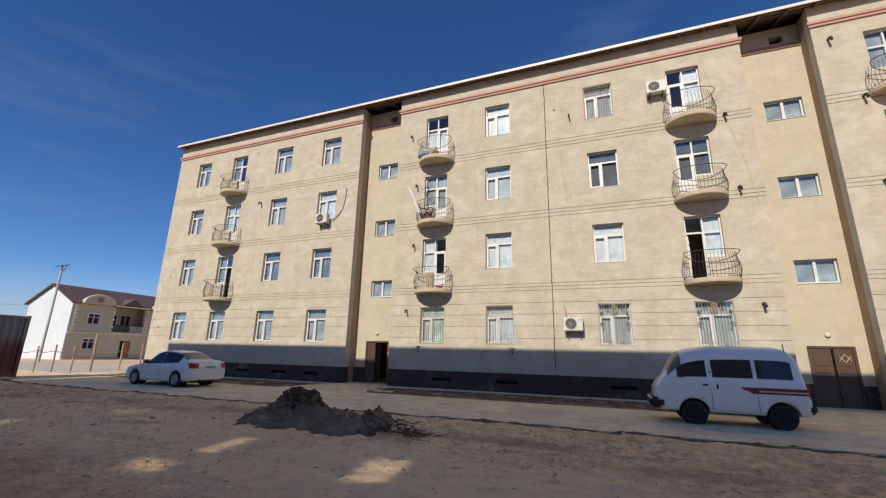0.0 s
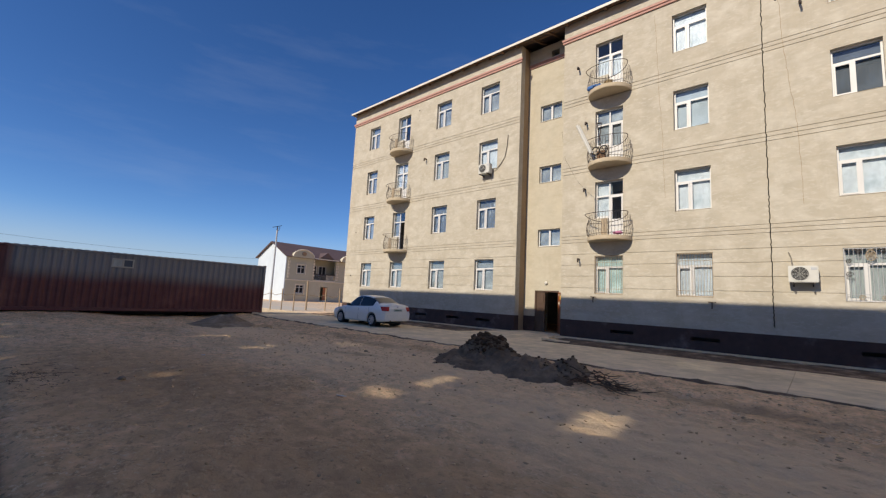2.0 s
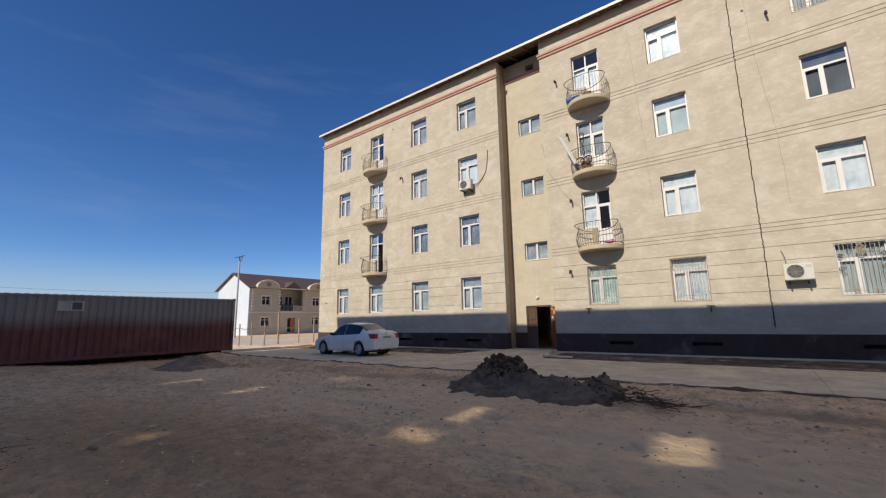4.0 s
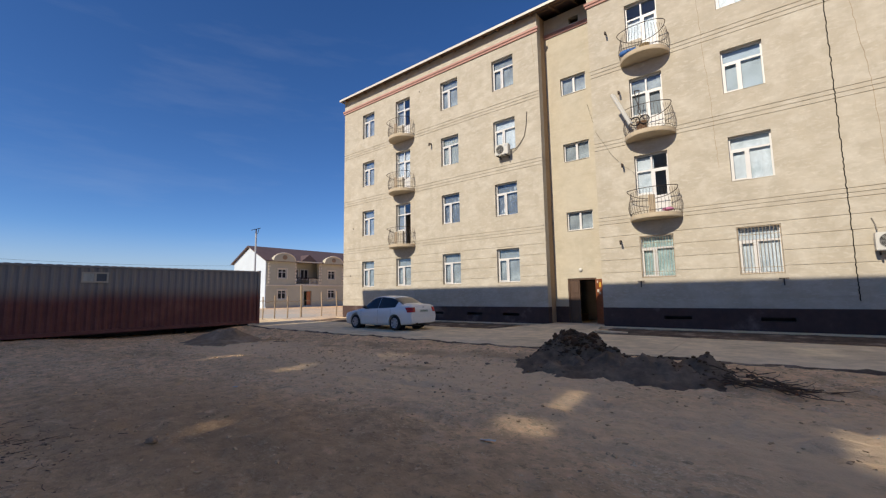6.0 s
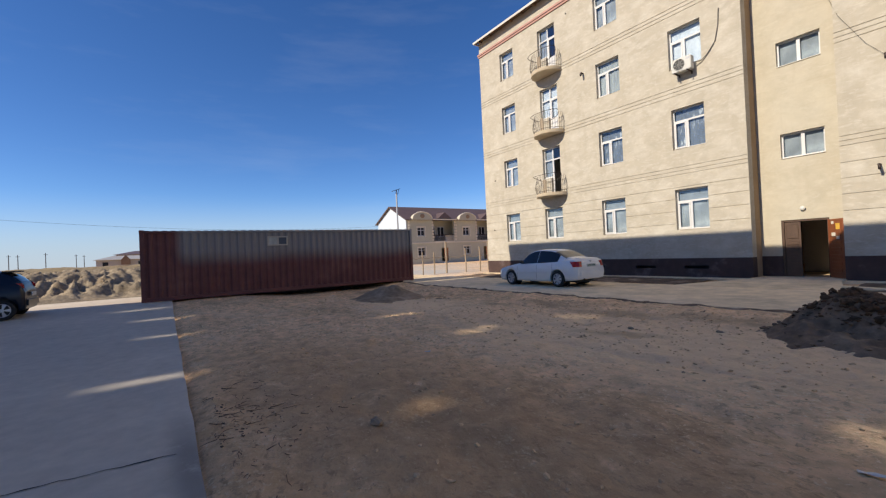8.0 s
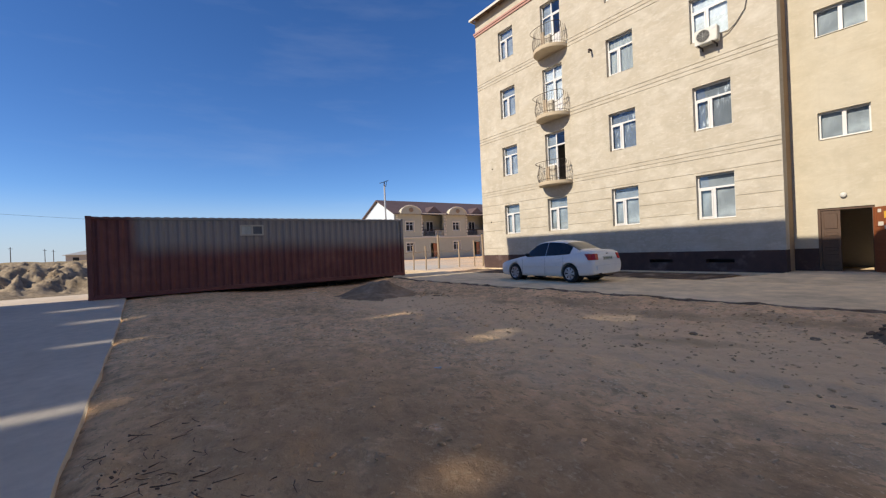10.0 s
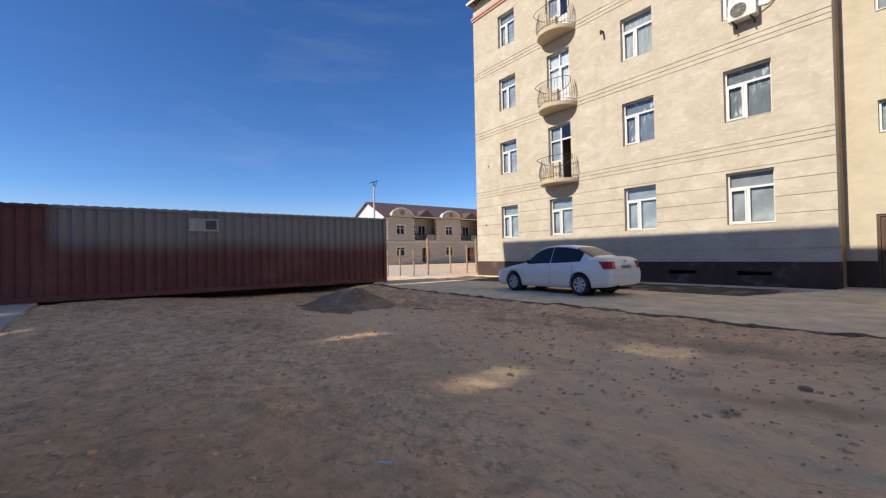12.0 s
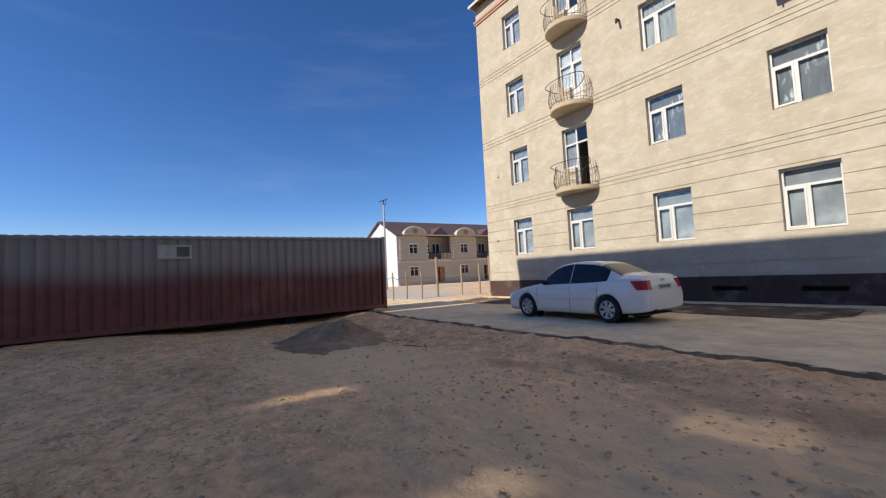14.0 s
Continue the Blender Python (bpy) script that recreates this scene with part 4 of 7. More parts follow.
# entrance doors ------------------------------------------------------


def door_leaf(bm, w, h, motif=True):
    soft_box(bm, 0, w, 0, 0.045, 0, h, 0.006, 1)
    for z0, z1 in ((0.10, 0.16), (0.22, 0.28), (0.34, 0.40), (0.46, 0.52), (0.58, 0.64), (0.70, 0.95)):
        soft_box(bm, 0.14 * w, 0.86 * w, -0.016, 0.0, z0 * h, z1 * h, 0.012, 1)


for n_r, (d0, d1) in enumerate(((-11.96, -10.64), (6.15, 7.50))):
    bm = bmesh.new()
    h = 2.32 - BASE - 0.03
    for u0, u1, z0, z1 in ((d0, d0 + 0.07, 0, h), (d1 - 0.07, d1, 0, h), (d0 + 0.07, d1 - 0.07, h - 0.07, h)):
        box(bm, u0, u1, RY + 0.03, RY + 0.16, BASE + 0.03 + z0, BASE + 0.03 + z1)
    ent = part("entrance_door", bm, DOORWOOD, building, "brown timber double entrance door, one leaf open" if n_r == 0 else "brown timber double entrance door standing ajar")
    w = (d1 - d0 - 0.14) / 2
    bm = bmesh.new()
    door_leaf(bm, w if n_r else 0.46, h - 0.08)
    part("leaf", bm, DOORWOOD, ent, at=(d0 + 0.075, RY + 0.06, BASE + 0.035))
    bm = bmesh.new()
    door_leaf(bm, w - 0.08 if n_r else 0.78, h - 0.08)
    lf = part("leaf", bm, DOORRED if n_r == 0 else DOORWOOD, ent, "red-brown door leaf with paper notices" if n_r == 0 else "")
    if n_r == 0:
        lf.location = (d1 - 0.05, RY - 0.01, BASE + 0.035)
        lf.rotation_euler = (0, 0, radians(-50))
        for k, (u, v, sw, sh, mt) in enumerate(((0.22, 1.80, 0.13, 0.10, PAPER), (0.45, 1.62, 0.2, 0.2, PAPERY), (0.22, 1.40, 0.2, 0.12, PAPER), (0.46, 1.30, 0.16, 0.1, PAPER))):
            bm = bmesh.new()
            box(bm, u, u + sw, -0.022, -0.019, v, v + sh)
            part("notice", bm, mt, lf)
    else:
        lf.location = (d1 - 0.075 - (w - 0.08), RY + 0.06, BASE + 0.035)
        bm = bmesh.new()
        for u0, v0, u1, v1 in ((0.12, 1.72, 0.28, 1.50), (0.28, 1.50, 0.44, 1.72), (0.12, 1.56, 0.28, 1.78), (0.28, 1.78, 0.44, 1.56)):
            tube(bm, [(u0, -0.02, v0), (u1, -0.02, v1)], 0.016, 6)
        part("carving", bm, RUST, lf, "carved tan lozenge on the upper panel")
    bm = bmesh.new()
    bmesh.ops.create_uvsphere(bm, u_segments=14, v_segments=8, radius=0.085, matrix=Matrix.Diagonal((1, 0.55, 1, 1)))
    single("wall_lamp", bm, ACWHITE, "small white globe lamp above the stair entrance", "wall lamp", "entrance lamps", smooth=True,
           at=pose(((d0 + d1) / 2 - 0.02), RY - 0.045, 2.70))

# the building opposite, unseen: added to cast the yard's shade, white to bounce light ---------------
OPP = 1.87 + 32.76 * math.tan(radians(SUN_EL))
opp = thing("apartment_building", "unseen plain white building across the street, added to shade the yard", "apartment building", at=(0, 0, 0))
bm = bmesh.new()
box(bm, -27.7, 11.0, -25.0, -15.6, -0.2, OPP)
part("wall", bm, WHITEWALL, opp)
bm = bmesh.new()
prism(bm, [(-25.6, OPP + 0.1), (-20.3, OPP + 1.6), (-15.0, OPP + 0.25), (-15.0, OPP), (-25.6, OPP)], "x", -28.27, 11.5)
part("roof", bm, ROOFTIN, opp)

# ---------------------------------------------------------------- fittings on the facade
def air_conditioner(x, z, y=FY, drop=True):
    """Outdoor unit on two brackets: case, fan grille ring, fan, side pipes."""
    t = thing("air_conditioner", "off-white air conditioner outdoor unit on wall brackets", "air conditioner", "outdoor units", at=(x, y, z))
    bm = bmesh.new()
    soft_box(bm, 0, 0.74, -0.40, -0.12, 0, 0.54, 0.02)
    part("case", bm, ACWHITE, t)
    bm = bmesh.new()
    c = Vector((0.29, -0.412, 0.27))
    for rr in (0.23, 0.19, 0.15, 0.11, 0.07):
        tube(bm, [c + Vector((rr * math.cos(k * math.pi / 12), 0, rr * math.sin(k * math.pi / 12))) for k in range(25)], 0.0032, 4, cap=False)
    for k in range(8):
        tube(bm, [c, c + Vector((0.23 * math.cos(k * math.pi / 4), 0, 0.23 * math.sin(k * math.pi / 4)))], 0.004, 4)
    part("fan_grille", bm, ACWHITE, t)
    bm = bmesh.new()
    prism(bm, [(0.29 + 0.215 * math.cos(k * math.pi / 12), 0.28 + 0.215 * math.sin(k * math.pi / 12)) for k in range(24)], "y", -0.4035, -0.4005)
    part("fan_opening", bm, BLACK, t, "dark round fan opening")
    bm = bmesh.new()
    box(bm, 0.56, 0.70, -0.404, -0.4002, 0.40, 0.48)
    part("badge", bm, STEELPOLE, t)
    for u in (0.10, 0.58):
        bm = bmesh.new()
        box(bm, u, u + 0.04, -0.45, 0.0, -0.045, -0.003)
        box(bm, u, u + 0.04, -0.04, 0.0, -0.12, -0.045)
        part("bracket", bm, IRON, t)
    return t


def cable(name, pts, r, label, category="cable", mat=CABLE):
    bm = bmesh.new()
    fine = []
    for a, b in zip(pts, pts[1:]):
        for k in range(5):
            fine.append(tuple(a[i] + (b[i] - a[i]) * k / 5 for i in range(3)))
    fine.append(pts[-1])
    tube(bm, fine, r, 5)
    return single(name, bm, mat, label, category)


air_conditioner(-14.92, 8.55)
cable("hose", [(-14.2, FY - 0.2, 8.80), (-13.95, FY - 0.06, 8.80), (-13.72, FY - 0.03, 9.0), (-13.45, FY - 0.03, 9.35), (-13.33, FY - 0.03, 9.9), (-13.28, FY - 0.03, 10.55)], 0.019, "grey air conditioner hose clipped to the wall", "hose", HOSE)
air_conditioner(-2.0, 2.77)
cable("hose", [(-1.9, FY - 0.1, 3.4), (-1.92, FY - 0.02, 3.6), (-1.98, FY - 0.02, 3.8)], 0.018, "thin grey hose above the outdoor unit", "hose", HOSE)
air_conditioner(1.90, 12.72)

# elbow stubs of flue pipes that stick out of the wall
ELBOWS = [(-19.42, 10.4, 0.11), (-9.35, 12.95, 0.1), (-8.95, 10.1, 0.1), (-9.0, 6.95, 0.09), (-9.25, 3.75, 0.09), (-1.35, 12.55, 0.09), (4.6, 11.35, 0.12), (4.7, 8.2, 0.12), (4.85, 3.75, 0.11),
          (8.3, 13.8, 0.11), (8.9, 11.2, 0.13), (-7.02 + 15.9, 7.9, 0.11)]
for x, z, s in ELBOWS:
    bm = bmesh.new()
    tube(bm, [(x, FY + 0.02, z), (x, FY - 0.16, z), (x + 0.01, FY - 0.21, z - 0.03), (x + 0.02, FY - 0.22, z - 0.08), (x + 0.02, FY - 0.22, z - 0.16)], 0.045 if s > 0.1 else 0.036, 9)
    single("flue_pipe", bm, IRON, "short dark elbow flue pipe sticking out of the wall", "flue pipe", "flue pipes", smooth=True)
for x, z in ((-8.58, 2.08), (-4.18, 2.04)):
    bm = bmesh.new()
    tube(bm, [(x - 0.13, FY - 0.07, z), (x + 0.13, FY - 0.07, z)], 0.018, 6)
    tube(bm, [(x, FY + 0.02, z - 0.02), (x, FY - 0.07, z - 0.02), (x, FY - 0.08, z - 0.24)], 0.022, 6)
    single("wall_hook", bm, IRON, "dark iron hook bracket under a window", "hook", "wall hooks")
for x, z in ((-26.35, 6.15), (-26.62, 3.0), (-20.3, 13.9), (-2.0, 13.0)):
    bm = bmesh.new()
    tube(bm, [(x, FY - 0.012, z), (x, FY + 0.01, z)], 0.045, 9)
    single("wall_hole", bm, BLACK, "small dark drill hole in the stucco", "hole", "drill holes")

# expansion joint: ragged black filler down the face
rng = random.Random(3)
bm = bmesh.new()
pts, z = [], 14.55
while z > 1.2:
    pts.append((-2.43 + rng.uniform(-0.018, 0.018), FY - 0.004 - rng.uniform(0, 0.008), z))
    z -= rng.uniform(0.03, 0.12)
tube(bm, pts, 0.0145, 5)
single("expansion_joint", bm, SEALANT, "ragged black filler in the expansion joint of the wall", "joint")
# old hairline cracks
for n_c, pts in enumerate(([(-1.95, 13.8), (-1.85, 11), (-1.6, 8.4), (-1.5, 5.2)], [(4.05, 14.1), (4.55, 11.6), (5.05, 9.3), (5.3, 7.0)], [(-6.0, 14.2), (-5.9, 11.5), (-5.75, 8.3), (-5.7, 6.0)], [(-12.9, 14.4), (-12.75, 12.6)])):
    bm = bmesh.new()
    line = []
    for (xa, za), (xb, zb) in zip(pts, pts[1:]):
        for k in range(16):
            line.append((xa + (xb - xa) * k / 16 + rng.uniform(-0.02, 0.02), FY - 0.002, za + (zb - za) * k / 16))
    tube(bm, line, 0.0042, 4)
    single("crack", bm, STONE, "thin grey crack line down the stucco", "crack", "stucco cracks")
cable("wire", [(-10.6, RY - 0.05, 10.4), (-10.0, FY - 0.04, 8.6), (-9.4, FY - 0.04, 7.45), (-8.97, FY - 0.06, 6.9), (-8.6, FY - 0.05, 6.55), (-8.5, FY - 0.05, 6.3)], 0.004, "thin loose wire looping to a balcony window", "wire")

# grilles on some ground-floor and upper windows
def grille(col, r, ornate):
    a, b, z0, z1 = opening(col, r)
    t = thing("window_grille", "silver-painted wrought-iron window grille with dark scrolls" if ornate else "pale plain-barred window grille", "window grille", "window grilles", at=(a, FY + 0.02, z0))
    w, h = b - a, z1 - z0
    mat = STEELPOLE if ornate else RUST
    bm = bmesh.new()
    bars(bm, 0.01, w - 0.01, 0.01, h - 0.01, 0.022, 0, 0.02)
    part("surround", bm, mat, t)
    one = bmesh.new()
    tube(one, [(0, 0.01, 0.03), (0, 0.01, h - 0.03)], 0.008, 5)
    bar = mesh_of("bar", one, mat)
    k = 0.13
    while k < w - 0.08:
        part("bar", bar, mat, t, at=(k, 0, 0))
        k += 0.10
    for zz in (0.22, h - 0.3):
        bm = bmesh.new()
        tube(bm, [(0.03, 0.01, zz), (w - 0.03, 0.01, zz)], 0.009, 5)
        part("cross_bar", bm, mat, t)
    if ornate:
        for cx, cz, rr in ((w * 0.28, h - 0.12, 0.08), (w * 0.72, h - 0.12, 0.08), (0.12, h * 0.5, 0.09), (w - 0.12, h * 0.5, 0.09), (0.12, h * 0.75, 0.07), (w - 0.12, h * 0.75, 0.07), (w * 0.3, 0.13, 0.08), (w * 0.7, 0.13, 0.08)):
            bm = bmesh.new()
            tube(bm, [(cx + rr * (1 - q / 40) * math.cos(q * 0.35), -0.005, cz + rr * (1 - q / 40) * math.sin(q * 0.35)) for q in range(34)], 0.010, 5)
            part("scroll", bm, RUST if cz < 0.2 else IRON, t, "")
        bm = bmesh.new()
        mx0, mz0 = w * 0.5, h - 0.25
        tube(bm, [(mx0 + 0.105 * math.cos(q * math.pi / 12), -0.008, mz0 + 0.16 * math.sin(q * math.pi / 12)) for q in range(25)], 0.013, 5, cap=False)
        for q in range(-2, 3):
            half = 0.12 * math.sqrt(max(0.05, 1 - (q / 3) ** 2))
            for tilt in (-1, 1):
                tube(bm, [(mx0 + 0.045 * q - tilt * 0.06, -0.008, mz0 - half), (mx0 + 0.045 * q * 0.6 + tilt * 0.05, -0.008, mz0 + half)], 0.006, 4)
        tube(bm, [(mx0 - 0.05, -0.008, mz0 + 0.19), (mx0 + 0.05, -0.008, mz0 + 0.19)], 0.016, 5)
        part("medallion", bm, RUST, t, "tan pineapple medallion of lattice")


grille("E", 1, False)
grille("F", 1, False)
grille("G", 1, True)
grille("H", 1, True)
grille("G", 4, False)

# things kept on the balconies
def blob(bm, c, r, squash=(1, 1, 1), seed=0, rough=0.25, sub=2):
    geo = bmesh.ops.create_icosphere(bm, subdivisions=sub, radius=1)
    for v in geo["verts"]:
        d = 1 + rough * noise.noise(v.co * 1.7 + Vector((seed, seed * 2.1, 0)))
        v.co = Vector((c[0] + v.co.x * r * squash[0] * d, c[1] + v.co.y * r * squash[1] * d, c[2] + v.co.z * r * squash[2] * d))


ez = {r: row_z(r)[0] - 0.90 for r in (2, 3, 4)}
bm = bmesh.new()
blob(bm, (-8.35, FY - 0.55, ez[4] + 0.13), 0.26, (1.4, 0.8, 0.5), 3)
single("cloth_bundle", bm, BLUECLOTH, "blue cloth bundle lying on a balcony", "cloth", smooth=True)
bm = bmesh.new()
blob(bm, (-7.75, FY - 0.6, ez[4] + 0.15), 0.17, (1.2, 0.9, 0.8), 5)
single("bundle", bm, DRYGRASS, "tan household bundle on a balcony", "bundle", smooth=True)
bike = thing("stroller", "dark folded stroller leaning on a balcony", "stroller", at=(-8.05, FY - 0.5, ez[3]))
for u in (-0.22, 0.12):
    bm = bmesh.new()
    tube(bm, [(u + 0.17 * math.cos(k * math.pi / 10), -0.15, 0.45 + 0.17 * math.sin(k * math.pi / 10)) for k in range(21)], 0.025, 6, cap=False)
    part("wheel", bm, BLACK, bike)
bm = bmesh.new()
tube(bm, [(-0.22, -0.12, 0.45), (0.0, -0.1, 0.8), (-0.15, -0.05, 1.35), (-0.2, -0.05, 1.75)], 0.018, 6)
tube(bm, [(0.12, -0.12, 0.45), (-0.1, -0.1, 0.8), (-0.05, -0.05, 1.35), (-0.02, -0.05, 1.72)], 0.018, 6)
tube(bm, [(-0.2, -0.05, 1.75), (-0.02, -0.05, 1.72)], 0.025, 6)
part("chassis", bm, IRON, bike)
bm = bmesh.new()
soft_box(bm, -0.2, 0.16, -0.12, 0.06, 0.0, 0.45, 0.03)
part("bag", bm, TWIG, bike)
bm = bmesh.new()
tube(bm, [(-8.45, FY - 0.75, ez[3] + 0.35), (-9.05, FY - 0.85, ez[3] + 1.75)], 0.06, 8)
tube(bm, [(-8.40, FY - 0.70, ez[3] + 0.35), (-8.98, FY - 0.80, ez[3] + 1.72)], 0.05, 8)
single("plastic_pipes", bm, ACWHITE, "two long white plastic pipes leaning out of a balcony", "pipes")
bm = bmesh.new()
blob(bm, (-7.35, FY - 0.6, ez[2] + 0.10), 0.15, (1.4, 1, 0.5), 9)
single("cloth_bundle", bm, PINKCLOTH, "small pink cloth on a balcony floor", "cloth", smooth=True)

# ---------------------------------------------------------------- shipping container
def shipping_container():
    L, W, H = 11.93, 2.44, 2.78
    t = thing("shipping_container", "long maroon corrugated shipping container, upper half grey", "container", at=(-25.9, 5.19, 0.30))

    def corrugated(length, height, z0):
        """A sheet of trapezoid ribs along y, its face towards +x."""
        bm = bmesh.new()
        n = int(length / 0.277)
        pitch = length / n
        prof = []
        for k in range(n):
            y = -length / 2 + k * pitch
            prof += [(y + 0.0, -0.048), (y + pitch * 0.26, -0.048), (y + pitch * 0.50, 0.0), (y + pitch * 0.76, 0.0)]
        prof.append((length / 2, -0.048))
        for th, flip in ((0.0, False), (-0.004, True)):
            a = [bm.verts.new((x + th, y, z0)) for y, x in prof]
            b = [bm.verts.new((x + th, y, z0 + height)) for y, x in prof]
            for i in range(len(prof) - 1):
                bm.faces.new((a[i], a[i + 1], b[i + 1], b[i]) if not flip else (b[i], b[i + 1], a[i + 1], a[i]))
        return bm
    for x, s in ((-0.035, 1), (-W + 0.035, -1)):
        ob = part("side_wall", corrugated(L - 0.3, H - 0.27, 0.16), BOXPAINT, t)
        ob.matrix_local = pose(x, 0, 0, 0, 0, 0 if s > 0 else 180)
    for y, a in ((L / 2 - 0.06, 90), (-L / 2 + 0.06, -90)):
        ob = part("end_wall", corrugated(W - 0.3, H - 0.27, 0.16), BOXPAINT, t)
        ob.matrix_local = pose(-W / 2, y, 0, 0, 0, a)
    for y in (-L / 2, L / 2 - 0.15):
        for x in (-0.15, -W):
            bm = bmesh.new()
            soft_box(bm, x, x + 0.15, y, y + 0.15, 0.0, H, 0.012, 1)
            part("corner_post", bm, BOXPAINT, t)
            for z in (-0.006, H - 0.112):
                bm = bmesh.new()
                soft_box(bm, x - 0.006, x + 0.156, y - 0.006, y + 0.156, z, z + 0.118, 0.015, 1)
                part("corner_casting", bm, BOXPAINT, t)
    for x in (-0.09, -W):
        for z0, z1, nm in ((0.02, 0.17, "bottom_rail"), (H - 0.12, H - 0.03, "top_rail")):
            bm = bmesh.new()
            soft_box(bm, x, x + 0.09, -L / 2 + 0.151, L / 2 - 0.151, z0, z1, 0.01, 1)
            part(nm, bm, BOXPAINT, t)
    bm = bmesh.new()
    n = int((L - 0.3) / 0.28)
    for k in range(n):
        y = -L / 2 + 0.16 + k * (L - 0.32) / n
        box(bm, -W + 0.06, -0.05, y, y + 0.17, H - 0.055, H - 0.012)
    box(bm, -W + 0.05, -0.06, -L / 2 + 0.15, L / 2 - 0.15, H - 0.075, H - 0.056)
    part("roof_sheet", bm, BOXPAINT, t)
    bm = bmesh.new()
    box(bm, -W + 0.09, -0.09, -L / 2 + 0.15, L / 2 - 0.15, 0.10, 0.155)
    part("floor_pan", bm, BLACK, t)
    y0, z0, ww, hh = 3.80 - 5.19, 2.37 - 0.30, 0.86, 0.42
    bm = bmesh.new()
    for b in ((y0, y0 + 0.06, z0, z0 + hh), (y0 + ww - 0.06, y0 + ww, z0, z0 + hh), (y0 + 0.06, y0 + ww - 0.06, z0, z0 + 0.06), (y0 + 0.06, y0 + ww - 0.06, z0 + hh - 0.06, z0 + hh), (y0 + ww / 2 - 0.04, y0 + ww / 2 + 0.04, z0 + 0.06, z0 + hh - 0.06)):
        box(bm, -0.08, 0.02, b[0], b[1], b[2], b[3])
    win = part("window", bm, FRAMEGREY, t, "small beige-framed sliding window")
    for k, mt in ((0, CURTAIN), (1, DIM)):
        bm = bmesh.new()
        a = y0 + 0.06 + k * (ww / 2 - 0.02)
        box(bm, -0.05, -0.03 + 0.012, a, a + ww / 2 - 0.10, z0 + 0.06, z0 + hh - 0.06)
        part("pane", bm, mt, win, "pale curtained pane" if k == 0 else "dull dark pane")
    # added beam that keeps the sunlit ground behind out of the gap
    bm = bmesh.new()
    box(bm, -1.95, -1.75, -L / 2 + 0.5, L / 2 - 0.2, -0.42, 0.101)
    part("light_block_beam", bm, IRON, t, "dark beam added under the floor to keep light out of the gap")
    for y in (-5.6, -2.0, 2.5, 5.55):
        for x in (-0.95, -2.25):
            bm = bmesh.new()
            soft_box(bm, -0.15, 0.15, -0.2, 0.2, 0.0, 0.30 + 0.02 - ground_z(-25.9 + x, 5.19 + y) + 0.05, 0.01, 1)
            single("support_block", bm, SLEEPER, "dark tarred timber block under the container", "block", "container blocks", at=pose(-25.9 + x, 5.19 + y, ground_z(-25.9 + x, 5.19 + y) - 0.05))


shipping_container()


# ---------------------------------------------------------------- vehicles
def spline(keys, x):
    """Smooth value at x of rows (x, a, b, ...)."""
    for i in range(len(keys) - 1):
        if keys[i][0] <= x <= keys[i + 1][0]:
            break
    p0, p1, p2, p3 = keys[max(i - 1, 0)], keys[i], keys[i + 1], keys[min(i + 2, len(keys) - 1)]
    t = (x - p1[0]) / (p2[0] - p1[0])
    out = []
    for k in range(1, len(p1)):
        m1 = (p2[k] - p0[k]) / max(1e-6, p2[0] - p0[0]) * (p2[0] - p1[0])
        m2 = (p3[k] - p1[k]) / max(1e-6, p3[0] - p1[0]) * (p2[0] - p1[0])
        out.append((2 * t ** 3 - 3 * t ** 2 + 1) * p1[k] + (t ** 3 - 2 * t ** 2 + t) * m1 + (-2 * t ** 3 + 3 * t ** 2) * p2[k] + (t ** 3 - t ** 2) * m2)
    return out


